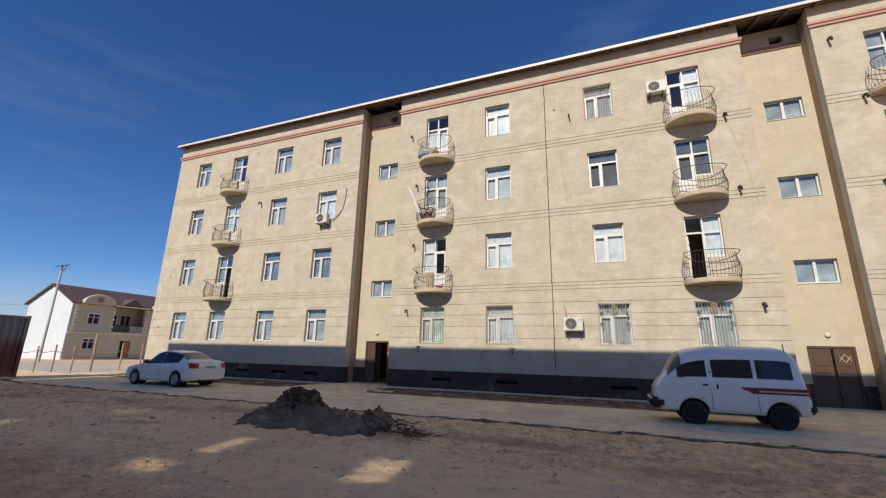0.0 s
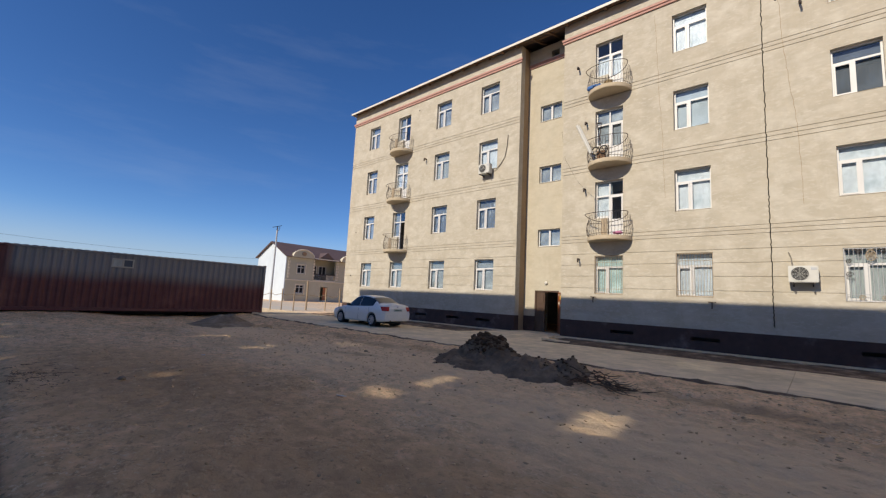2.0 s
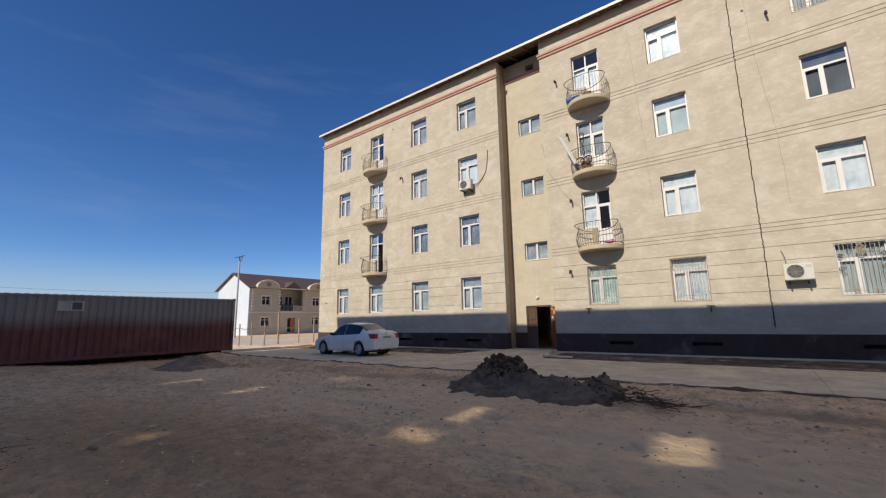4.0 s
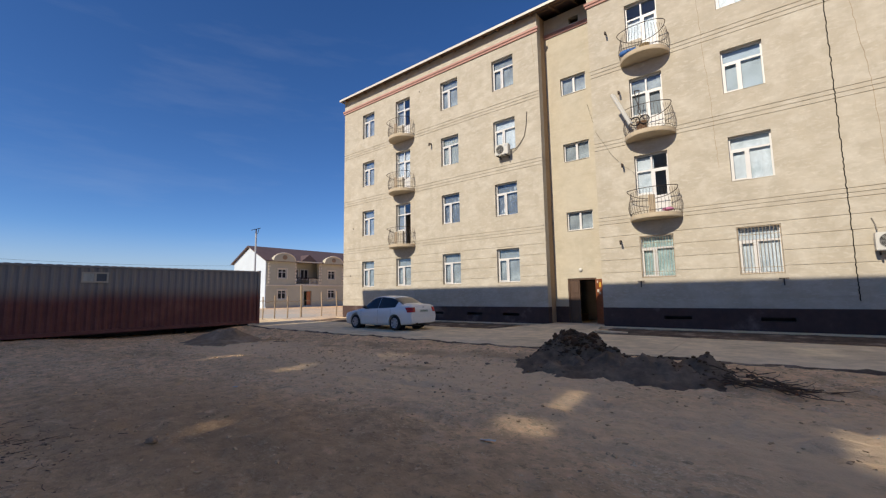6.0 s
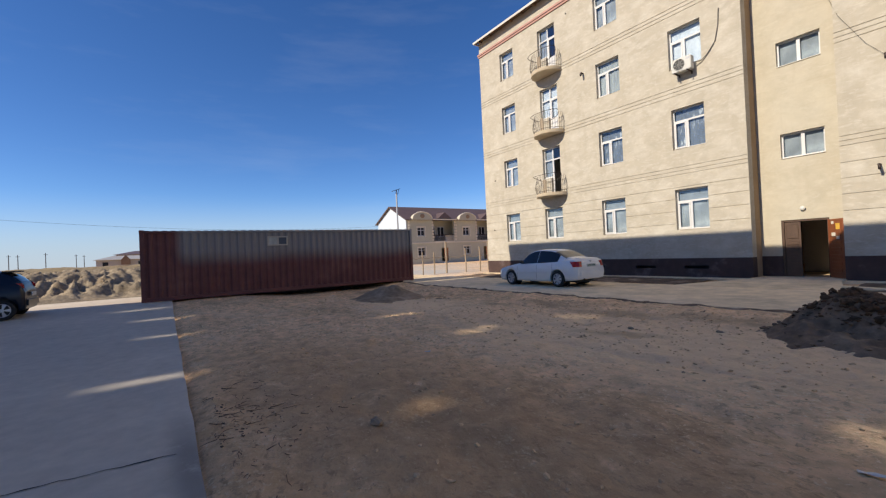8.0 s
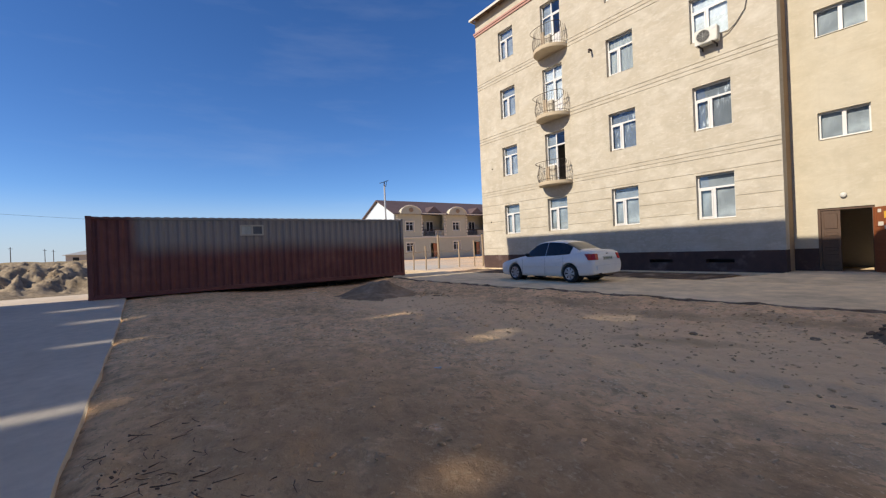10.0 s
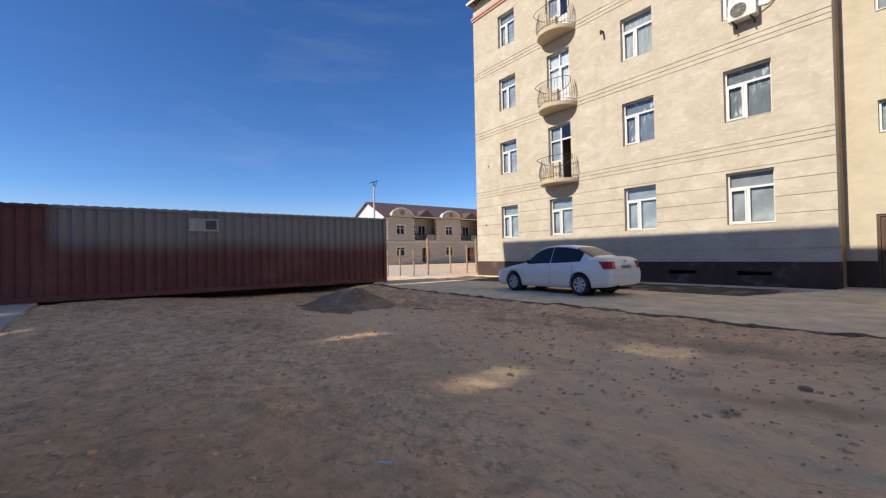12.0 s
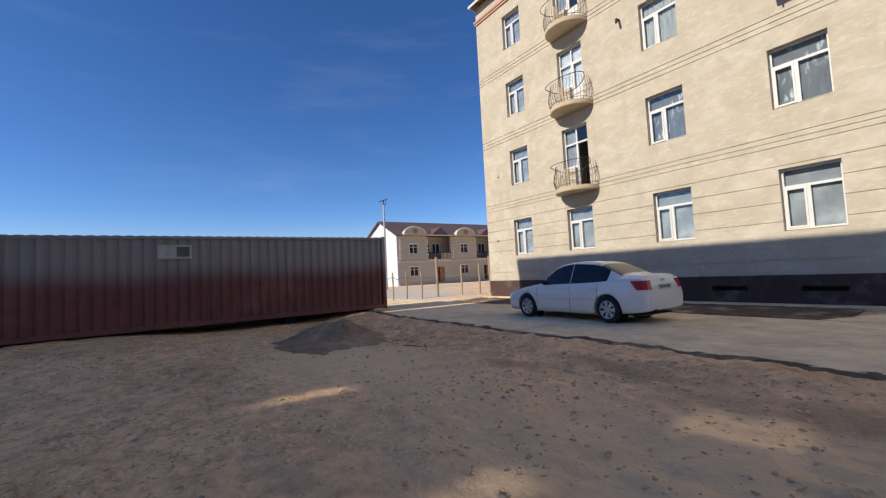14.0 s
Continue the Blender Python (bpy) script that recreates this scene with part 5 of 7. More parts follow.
def car_shell(keys, cuts, wheels, radius, glass, drop=0.065):
    """A lofted body. keys: x, roof, roof half width, belt height, belt half width, mid half width, sill height. Returns the body mesh with wheel arches cut and the glass faces, part by part."""
    xs = sorted(set([round(keys[0][0] + (keys[-1][0] - keys[0][0]) * k / 46, 4) for k in range(47)] + list(cuts)))
    bm = bmesh.new()
    rows, per = [], 0
    for x in xs:
        zt, wr, zb, wb, wm, zs = spline(keys, x)
        zm = zs + (zb - zs) * 0.55
        dr = min(drop, 0.05 + max(0.0, zt - zb - 0.06) * 0.6)
        half = [(0, zt), (wr * 0.45, zt - 0.09 * dr), (wr * 0.8, zt - 0.28 * dr), (wr * 0.95, zt - 0.6 * dr), (wr, zt - dr),
                (wr + (wb - wr) * 0.5, zt - dr + (zb - zt + dr) * 0.5), (wb, zb), (wb + 0.022, zb - 0.035), (wm, zm + 0.06), (wm, zm - 0.06), (wm - 0.015, zs + 0.12), (wm - 0.06, zs), (wm * 0.6, zs - 0.01), (0, zs - 0.01)]
        full = half + [(-u, v) for u, v in half[-2:0:-1]]
        per = len(full)
        rows.append([bm.verts.new((x, u, v)) for u, v in full])
    tag = {}
    for i, (s, t) in enumerate(zip(rows, rows[1:])):
        xm = (xs[i] + xs[i + 1]) / 2
        for k in range(per):
            f = bm.faces.new((s[k], s[(k + 1) % per], t[(k + 1) % per], t[k]))
            side = min(k, per - 1 - k)
            for g, (kind, x0, x1) in enumerate(glass):
                if x0 < xm < x1 and ((kind == "side" and side in (4, 5)) or (kind == "top" and side <= 3)):
                    f.material_index = g + 1
            f.smooth = True
    bm.faces.new(rows[0][::-1])
    bm.faces.new(rows[-1])
    bmesh.ops.recalc_face_normals(bm, faces=bm.faces)
    me = bpy.data.meshes.new("shell")
    bm.to_mesh(me)
    bm.free()
    # arches
    shell = new("shell", me)
    cb = bmesh.new()
    for wx in wheels:
        prism(cb, [(wx + (radius + 0.055) * math.cos(k * math.pi / 20), radius + (radius + 0.055) * math.sin(k * math.pi / 20)) for k in range(40)], "y", -2.0, -0.50)
        prism(cb, [(wx + (radius + 0.055) * math.cos(k * math.pi / 20), radius + (radius + 0.055) * math.sin(k * math.pi / 20)) for k in range(40)], "y", 0.50, 2.0)
    bmesh.ops.recalc_face_normals(cb, faces=cb.faces)
    cm = bpy.data.meshes.new("cutter")
    cb.to_mesh(cm)
    cb.free()
    cutter = new("cutter", cm)
    mod = shell.modifiers.new("arch", "BOOLEAN")
    mod.object, mod.operation, mod.solver = cutter, "DIFFERENCE", "EXACT"
    bpy.context.view_layer.update()
    done = bpy.data.meshes.new_from_object(shell.evaluated_get(bpy.context.evaluated_depsgraph_get()))
    bpy.data.objects.remove(shell)
    bpy.data.objects.remove(cutter)
    pieces = []
    for g, s in [(0, 0)] + [(k + 1, q) for k, gl in enumerate(glass) for q in ((0,) if gl[0] == "top" else (-1, 1))]:
        b2 = bmesh.new()
        b2.from_mesh(done)
        drop = [f for f in b2.faces if f.material_index != g or s * f.calc_center_median().y < 0]
        bmesh.ops.delete(b2, geom=drop, context="FACES")
        for f in b2.faces:
            f.material_index = 0
        pieces.append(b2)
    return pieces


def piece_mesh(name, bm, mat):
    me = bpy.data.meshes.new(name)
    bm.to_mesh(me)
    bm.free()
    me.materials.clear()
    me.materials.append(mat)
    return me


def wheel(parent, x, y, r, cover, spokes=7, dark=False):
    s = 1 if y > 0 else -1
    bm = bmesh.new()
    prof = [(0.67 * r, 0.085), (0.93 * r, 0.092), (r, 0.065), (r, -0.065), (0.93 * r, -0.092), (0.67 * r, -0.085)]
    ring = []
    for k in range(32):
        a = k * math.pi / 16
        ring.append([bm.verts.new((q * math.cos(a), w, q * math.sin(a))) for q, w in prof])
    for k in range(32):
        p, q = ring[k], ring[(k + 1) % 32]
        for i in range(len(prof)):
            bm.faces.new((p[i], p[(i + 1) % len(prof)], q[(i + 1) % len(prof)], q[i]))
    tyre = part("wheel", bm, RUBBER, parent, at=(x, y, r), smooth=True)
    bm = bmesh.new()
    o = s * 0.045
    tube(bm, [(0.66 * r * math.cos(k * math.pi / 16), s * 0.075, 0.66 * r * math.sin(k * math.pi / 16)) for k in range(33)], 0.014, 6, cap=False)
    for k in range(spokes):
        a = 2 * math.pi * k / spokes
        d, e = Vector((math.cos(a), 0, math.sin(a))), Vector((-math.sin(a), 0, math.cos(a)))
        p = [d * 0.12 * r + e * 0.05 * r, d * 0.65 * r + e * 0.17 * r, d * 0.65 * r - e * 0.17 * r, d * 0.12 * r - e * 0.05 * r]
        v = [bm.verts.new(q + Vector((0, s * (0.082 if i in (0, 3) else 0.072), 0))) for i, q in enumerate(p)]
        w = [bm.verts.new(q + Vector((0, s * 0.04, 0))) for q in p]
        bm.faces.new(v)
        for i in range(4):
            bm.faces.new((v[i], v[(i + 1) % 4], w[(i + 1) % 4], w[i]))
    tube(bm, [(0, s * 0.03, 0), (0, s * 0.092, 0)], 0.16 * r, 12)
    part("rim", bm, cover, tyre)
    bm = bmesh.new()
    tube(bm, [(0, s * 0.01, 0), (0, s * 0.035, 0)], 0.67 * r, 24)
    part("hub_plate", bm, BLACK if not dark else RUBBER, tyre)
    return tyre


def seam(bm, pts, r=0.004):
    tube(bm, pts, r, 4)


def sedan():
    """Front at x = 0, rear at x = 4.5, wheels on z = 0."""
    t = thing("car", "white dusty four-door sedan parked on the concrete lane", "car", at=(-20.50, 13.20, 0.208), turn=0)
    t.scale = (0.968, 1, 1)
    keys = [(0.00, 0.56, 0.40, 0.52, 0.52, 0.56, 0.24), (0.06, 0.66, 0.50, 0.60, 0.64, 0.68, 0.22), (0.25, 0.745, 0.58, 0.68, 0.74, 0.79, 0.20), (0.6, 0.82, 0.62, 0.76, 0.79, 0.845, 0.19), (1.0, 0.885, 0.64, 0.83, 0.805, 0.86, 0.19),
            (1.28, 0.935, 0.64, 0.885, 0.805, 0.862, 0.19), (1.60, 1.165, 0.60, 0.880, 0.805, 0.862, 0.19), (1.95, 1.365, 0.575, 0.892, 0.805, 0.862, 0.19), (2.35, 1.445, 0.565, 0.905, 0.805, 0.862, 0.19), (2.8, 1.44, 0.56, 0.918, 0.805, 0.862, 0.19),
            (3.25, 1.385, 0.565, 0.938, 0.80, 0.86, 0.20), (3.6, 1.245, 0.59, 0.965, 0.795, 0.857, 0.21), (3.93, 1.105, 0.63, 1.01, 0.785, 0.85, 0.23), (4.22, 1.09, 0.64, 1.01, 0.765, 0.835, 0.25), (4.40, 1.065, 0.62, 0.985, 0.74, 0.81, 0.28), (4.46, 0.98, 0.60, 0.90, 0.725, 0.79, 0.30), (4.50, 0.82, 0.57, 0.76, 0.69, 0.765, 0.32)]
    WF, WR, R = 0.95, 3.55, 0.305
    glass = [("top", 1.32, 1.90), ("top", 3.30, 3.86), ("side", 1.55, 2.472), ("side", 2.488, 3.56)]
    p = car_shell(keys, (1.32, 1.90, 3.30, 3.86, 1.55, 2.472, 2.488, 3.56), (WF, WR), R, glass)
    body = part("body", piece_mesh("body", p[0], CARWHITE), CARWHITE, t)
    part("windscreen", piece_mesh("windscreen", p[1], CARGLASS), CARGLASS, t)
    part("rear_window", piece_mesh("rear_window", p[2], DUSTGLASS), DUSTGLASS, t, "dust-coated rear window")
    for g in (3, 4, 5, 6):
        part("side_window", piece_mesh("side", p[g], CARGLASS), CARGLASS, t)
    for x in (WF, WR):
        for y in (-0.765, 0.765):
            wheel(t, x, y, R, ALLOY)
    for s in (-1, 1):
        bm = bmesh.new()
        blob(bm, (1.72, s * 0.93, 0.965), 0.085, (1.0, 1.3, 0.75), 1, 0.05)
        tube(bm, [(1.70, s * 0.79, 0.92), (1.72, s * 0.88, 0.94)], 0.03, 6)
        part("mirror", bm, BLACK, t, smooth=True)
        for hx in (2.22, 3.04):
            bm = bmesh.new()
            soft_box(bm, hx, hx + 0.19, s * 0.86 - 0.012, s * 0.86 + 0.022, 0.77, 0.805, 0.01)
            part("door_handle", bm, CARWHITE, body)
        bm = bmesh.new()
        soft_box(bm, 1.30, 3.28, s * 0.868 - 0.012, s * 0.868 + 0.008, 0.535, 0.575, 0.006, 1)
        part("side_moulding", bm, CARWHITE, body)
        for xx, z1, z0 in ((1.36, 0.86, 0.27), (2.48, 0.90, 0.27), (3.30, 0.94, 0.55)):
            bm = bmesh.new()
            seam(bm, [(xx, s * 0.858, z0), (xx, s * 0.866, z0 + 0.02), (xx + 0.005, s * 0.8665, 0.55), (xx, s * 0.842, z1 - 0.05)], 0.005)
            part("door_seam", bm, BLACK, body)
        # lamps
        bm = bmesh.new()
        ring = [(4.16, 0.850), (4.34, 0.838), (4.455, 0.80), (4.512, 0.70), (4.516, 0.56), (4.40, 0.56), (4.30, 0.74), (4.16, 0.79)]
        low = [bm.verts.new((u + (0.16 if u < 4.2 else 0.0), s * v, 0.755)) for u, v in ring]
        top = [bm.verts.new((u - (0.05 if u > 4.3 else 0.0), s * (v - 0.03), 0.955)) for u, v in ring]
        for k in range(8):
            bm.faces.new((low[k], low[(k + 1) % 8], top[(k + 1) % 8], top[k]))
        bm.faces.new(low[::-1])
        bm.faces.new(top)
        part("tail_lamp", bm, LAMPRED, t, "red tail lamp wrapped round the corner")
        bm = bmesh.new()
        prism(bm, [(0.035, s * 0.44), (0.09, s * 0.60), (0.26, s * 0.725), (0.42, s * 0.765), (0.42, s * 0.66), (0.2, s * 0.52)], "z", 0.555, 0.675)
        part("head_lamp", bm, LAMPCLEAR, t)
        for wx in (WF, WR):
            bm = bmesh.new()
            prism(bm, [(wx + 0.36 * math.cos(k * math.pi / 16), R + 0.36 * math.sin(k * math.pi / 16)) for k in range(32)], "y", s * 0.50, s * 0.56)
            part("wheel_well", bm, BLACK, body)
    bm = bmesh.new()
    soft_box(bm, 4.485, 4.515, -0.26, 0.26, 0.74, 0.86, 0.008, 1)
    plate = part("number_plate", bm, PLATEWHITE, t, "pale number plate with bars")
    for k in range(6):
        bm = bmesh.new()
        y = -0.22 + 0.075 * k
        box(bm, 4.515, 4.518, y, y + 0.045, 0.77, 0.83)
        part("bar", bm, PLATEGREEN, plate)
    bm = bmesh.new()
    soft_box(bm, 4.36, 4.53, -0.70, 0.70, 0.36, 0.62, 0.05, 3)
    part("rear_bumper", bm, CARWHITE, t)
    bm = bmesh.new()
    soft_box(bm, -0.02, 0.16, -0.62, 0.62, 0.26, 0.52, 0.05, 3)
    part("front_bumper", bm, CARWHITE, t)
    bm = bmesh.new()
    tube(bm, [(4.4, -0.45, 0.30), (4.54, -0.45, 0.30)], 0.025, 8)
    part("exhaust", bm, IRON, t)
    bm = bmesh.new()
    box(bm, 0.3, 4.3, -0.6, 0.6, 0.17, 0.20)
    part("underbody", bm, BLACK, t)
    bm = bmesh.new()
    prism(bm, [(y * 0.05, 0.955 + z * 0.03) for y, z in ((-1, 0), (0, 1), (1, 0), (0, -1))], "x", 4.45, 4.485)
    part("badge", bm, ALLOY, t)


sedan()


def minivan():
    """Snub-nosed microvan, front at x = 0, rear at x = 3.45."""
    t = thing("van", "white microvan with dark red side stripe on the lane", "van", at=(0.70, 13.22, 0.208), turn=0)
    keys = [(0.00, 0.70, 0.42, 0.66, 0.46, 0.50, 0.36), (0.05, 0.90, 0.52, 0.82, 0.57, 0.60, 0.32), (0.14, 1.03, 0.58, 0.94, 0.64, 0.66, 0.30), (0.24, 1.12, 0.60, 0.99, 0.655, 0.68, 0.30), (0.40, 1.42, 0.60, 1.08, 0.67, 0.70, 0.30),
            (0.60, 1.72, 0.61, 1.12, 0.68, 0.70, 0.30), (0.90, 1.85, 0.615, 1.14, 0.68, 0.70, 0.30), (1.35, 1.91, 0.615, 1.14, 0.68, 0.70, 0.30), (1.9, 1.93, 0.615, 1.14, 0.68, 0.70, 0.30), (2.6, 1.925, 0.615, 1.14, 0.68, 0.70, 0.30), (3.05, 1.89, 0.605, 1.13, 0.675, 0.70, 0.31), (3.25, 1.77, 0.59, 1.12, 0.67, 0.69, 0.32), (3.36, 1.60, 0.53, 1.04, 0.655, 0.68, 0.33), (3.42, 1.25, 0.55, 1.0, 0.64, 0.665, 0.35), (3.45, 0.9, 0.56, 0.84, 0.62, 0.65, 0.37)]
    keys = [(x if x < 2.6 else 2.6 + (x - 2.6) * 0.80, *rest) for x, *rest in keys]
    WF, WR, R = 0.87, 2.70, 0.285
    glass = [("top", 0.34, 0.68), ("side", 0.56, 1.22), ("side", 1.34, 2.20), ("side", 2.28, 3.00)]
    p = car_shell(keys, (0.34, 0.68, 0.56, 1.22, 1.34, 2.20, 2.28, 3.00), (WF, WR), R, glass, 0.345)
    body = part("body", piece_mesh("body", p[0], CARWHITE), CARWHITE, t)
    part("windscreen", piece_mesh("windscreen", p[1], DUSTGLASS), DUSTGLASS, t)
    for g in range(2, 8):
        part("side_window", piece_mesh("side", p[g], CARGLASS), CARGLASS, t)
    for x in (WF, WR):
        for y in (-0.60, 0.60):
            wheel(t, x, y, R, RUBBER, dark=True)
    for s in (-1, 1):
        bm = bmesh.new()
        soft_box(bm, 1.95, 3.24, s * 0.702 - 0.010, s * 0.702 + 0.004, 0.865, 0.935, 0.004, 1)
        prism(bm, [(1.90, 0.935), (2.14, 0.935), (2.38, 0.79), (2.14, 0.79)], "y", s * 0.702 - 0.008, s * 0.702 + 0.003)
        soft_box(bm, 2.30, 3.24, s * 0.702 - 0.010, s * 0.702 + 0.004, 0.79, 0.835, 0.004, 1)
        part("stripe", bm, STRIPE, body, "dark red side stripe")
        bm = bmesh.new()
        soft_box(bm, 2.36, 3.22, s * 0.702 - 0.010, s * 0.702 + 0.003, 0.842, 0.856, 0.003, 1)
        part("stripe", bm, CREAMSTRIPE, body, "thin pale side stripe")
        for line in ([(1.28, s * 0.69, 0.36), (1.28, s * 0.704, 0.7), (1.28, s * 0.69, 1.04)], [(2.24, s * 0.69, 0.36), (2.24, s * 0.704, 0.7), (2.24, s * 0.69, 1.04)],
                     [(0.50, s * 0.69, 0.5), (0.50, s * 0.695, 0.75), (0.56, s * 0.675, 1.04)]):
            bm = bmesh.new()
            seam(bm, line, 0.005)
            part("door_seam", bm, BLACK, body)
        for hx, hz in ((1.10, 0.93), (1.40, 0.86)):
            bm = bmesh.new()
            soft_box(bm, hx, hx + (0.13 if hx < 1.2 else 0.045), s * 0.70 - 0.012, s * 0.70 + 0.02, hz, hz + (0.045 if hx < 1.2 else 0.12), 0.01)
            part("door_handle", bm, BLACK, body)
        bm = bmesh.new()
        soft_box(bm, 0.62, 0.70, s * 0.80 - 0.06, s * 0.80 + 0.05, 1.12, 1.30, 0.02)
        tube(bm, [(0.60, s * 0.66, 1.12), (0.66, s * 0.76, 1.15)], 0.015, 6)
        part("mirror", bm, BLACK, t)
        bm = bmesh.new()
        bmesh.ops.create_uvsphere(bm, u_segments=16, v_segments=10, radius=0.10, matrix=Matrix.Translation((0.085, s * 0.46, 0.78)) @ Matrix.Diagonal((0.7, 1, 1, 1)))
        part("head_lamp", bm, LAMPCLEAR, t, smooth=True)
        bm = bmesh.new()
        soft_box(bm, 3.20, 3.288, s * 0.60 - 0.06, s * 0.60 + 0.05, 0.70, 1.02, 0.015)
        part("tail_lamp", bm, LAMPRED, t)
        for wx in (WF, WR):
            bm = bmesh.new()
            prism(bm, [(wx + 0.33 * math.cos(k * math.pi / 16), R + 0.33 * math.sin(k * math.pi / 16)) for k in range(32)], "y", s * 0.42, s * 0.50)
            part("wheel_well", bm, BLACK, body)
        bm = bmesh.new()
        tube(bm, [(0.98, s * 0.676, 1.14), (0.98, s * 0.625, 1.50)], 0.016, 6)
        part("window_bar", bm, BLACK, body)
        bm = bmesh.new()
        soft_box(bm, 1.26, 1.33, s * 0.645 - 0.02, s * 0.645 + 0.035, 1.22, 1.29, 0.01)
        part("side_vent", bm, BLACK, body)
    bm = bmesh.new()
    soft_box(bm, -0.13, 0.26, -0.68, 0.68, 0.34, 0.60, 0.06, 2)
    part("front_bumper", bm, BLACK, t)
    bm = bmesh.new()
    soft_box(bm, -0.112, -0.02, -0.60, 0.60, 0.53, 0.57, 0.012, 1)
    part("bumper_trim", bm, ALLOY, t)
    bm = bmesh.new()
    soft_box(bm, 3.18, 3.37, -0.66, 0.66, 0.38, 0.60, 0.05, 2)
    part("rear_bumper", bm, BLACK, t)
    bm = bmesh.new()
    box(bm, 0.3, 3.05, -0.45, 0.45, 0.26, 0.30)
    part("underbody", bm, BLACK, t)
    bm = bmesh.new()
    tube(bm, [(2.98, -0.42, 1.70), (2.97, -0.43, 1.98)], 0.012, 6)
    part("aerial", bm, BLACK, t)


minivan()


def hatchback():
    t = thing("car", "dark navy hatchback standing on the asphalt street", "car", at=(-25.1, -7.38, 0.262), turn=90)
    keys = [(0.00, 0.60, 0.42, 0.54, 0.52, 0.56, 0.26), (0.08, 0.74, 0.52, 0.66, 0.66, 0.70, 0.22), (0.4, 0.90, 0.6, 0.83, 0.74, 0.80, 0.20), (0.9, 1.00, 0.62, 0.93, 0.78, 0.83, 0.20), (1.3, 1.30, 0.6, 0.97, 0.78, 0.835, 0.20), (1.75, 1.50, 0.57, 0.99, 0.78, 0.835, 0.20), (2.4, 1.54, 0.56, 1.0, 0.78, 0.835, 0.20), (3.1, 1.49, 0.55, 1.03, 0.77, 0.83, 0.21), (3.45, 1.36, 0.55, 1.06, 0.75, 0.81, 0.23), (3.68, 1.10, 0.58, 1.02, 0.72, 0.78, 0.27), (3.76, 0.86, 0.58, 0.80, 0.70, 0.75, 0.30)]
    glass = [("top", 0.95, 1.70), ("top", 3.42, 3.64), ("side", 1.15, 2.2), ("side", 2.28, 3.2)]
    p = car_shell(keys, (0.95, 1.70, 3.42, 3.64, 1.15, 2.2, 2.28, 3.2), (0.75, 3.26), 0.30, glass)
    part("body", piece_mesh("body", p[0], CARNAVY), CARNAVY, t)
    part("windscreen", piece_mesh("glass", p[1], CARGLASS), CARGLASS, t)
    part("rear_window", piece_mesh("glass", p[2], CARGLASS), CARGLASS, t)
    for g in range(3, 7):
        part("side_window", piece_mesh("glass", p[g], CARGLASS), CARGLASS, t)
    for x in (0.75, 3.26):
        for y in (-0.735, 0.735):
            wheel(t, x, y, 0.30, ALLOY, 5)
    for s in (-1, 1):
        bm = bmesh.new()
        soft_box(bm, 3.52, 3.735, s * 0.68 - 0.05, s * 0.68 + 0.065, 0.90, 1.10, 0.04)
        part("tail_lamp", bm, LAMPRED, t)
    bm = bmesh.new()
    soft_box(bm, 3.62, 3.82, -0.68, 0.68, 0.34, 0.62, 0.05, 2)
    part("rear_bumper", bm, CARNAVY, t)
    bm = bmesh.new()
    soft_box(bm, 3.2, 3.52, -0.5, 0.5, 1.44, 1.49, 0.015)
    part("spoiler", bm, BLACK, t)
    bm = bmesh.new()
    soft_box(bm, 3.80, 3.835, -0.25, 0.25, 0.68, 0.80, 0.008, 1)
    part("number_plate", bm, PLATEWHITE, t)


hatchback()

# ---------------------------------------------------------------- soil heaps, branches, litter
def mound_height(x, y, peaks, rough, seed):
    """Height of a mound over its own centre: several blunt peaks, lumpy, running out into the ground."""
    h = 0.0
    for px, py, hh, rx, ry in peaks:
        d = math.sqrt(((x - px) / rx) ** 2 + ((y - py) / ry) ** 2)
        h = max(h, hh * min(1.0, 1.35 * max(0.0, 1 - d)) ** 1.05 + 0.02 * max(0, 1.1 - d))
    w = min(1.0, h / 0.3)
    p = Vector((x, y, seed))
    crown = smoothstep(0.28, 0.45, h) * rough * 1.7 * (0.35 - abs(noise.noise(p * 3.4)) + 0.4 * abs(noise.noise(p * 7.7)))
    return h + crown + w * rough * (noise.noise(p * 2.2) + 0.7 * noise.noise(p * 5.1) + 0.5 * abs(noise.noise(p * 9)) + 0.25 * noise.noise(p * 17)) - 0.07


def heap(name, label, cx, cy, peaks, reach, mat, seed, res=0.07, rough=0.10, category="soil mound"):
    nx, ny = int(2 * reach[0] / res), int(2 * reach[1] / res)
    vs, fs = [], []
    for j in range(ny + 1):
        for i in range(nx + 1):
            x, y = -reach[0] + i * res, -reach[1] + j * res
            edge = max(abs(x) / reach[0], abs(y) / reach[1])
            vs.append((cx + x, cy + y, ground_z(cx + x, cy + y) + mound_height(x, y, peaks, rough, seed) - 0.05 * smoothstep(0.85, 1.0, edge)))
    for j in range(ny):
        for i in range(nx):
            k = j * (nx + 1) + i
            fs.append((k, k + 1, k + nx + 2, k + nx + 1))
    me = bpy.data.meshes.new(name)
    me.from_pydata(vs, [], fs)
    me.materials.append(mat)
    for p in me.polygons:
        p.use_smooth = True
    ob = new(name, me)
    return tagged(ob, label, category)


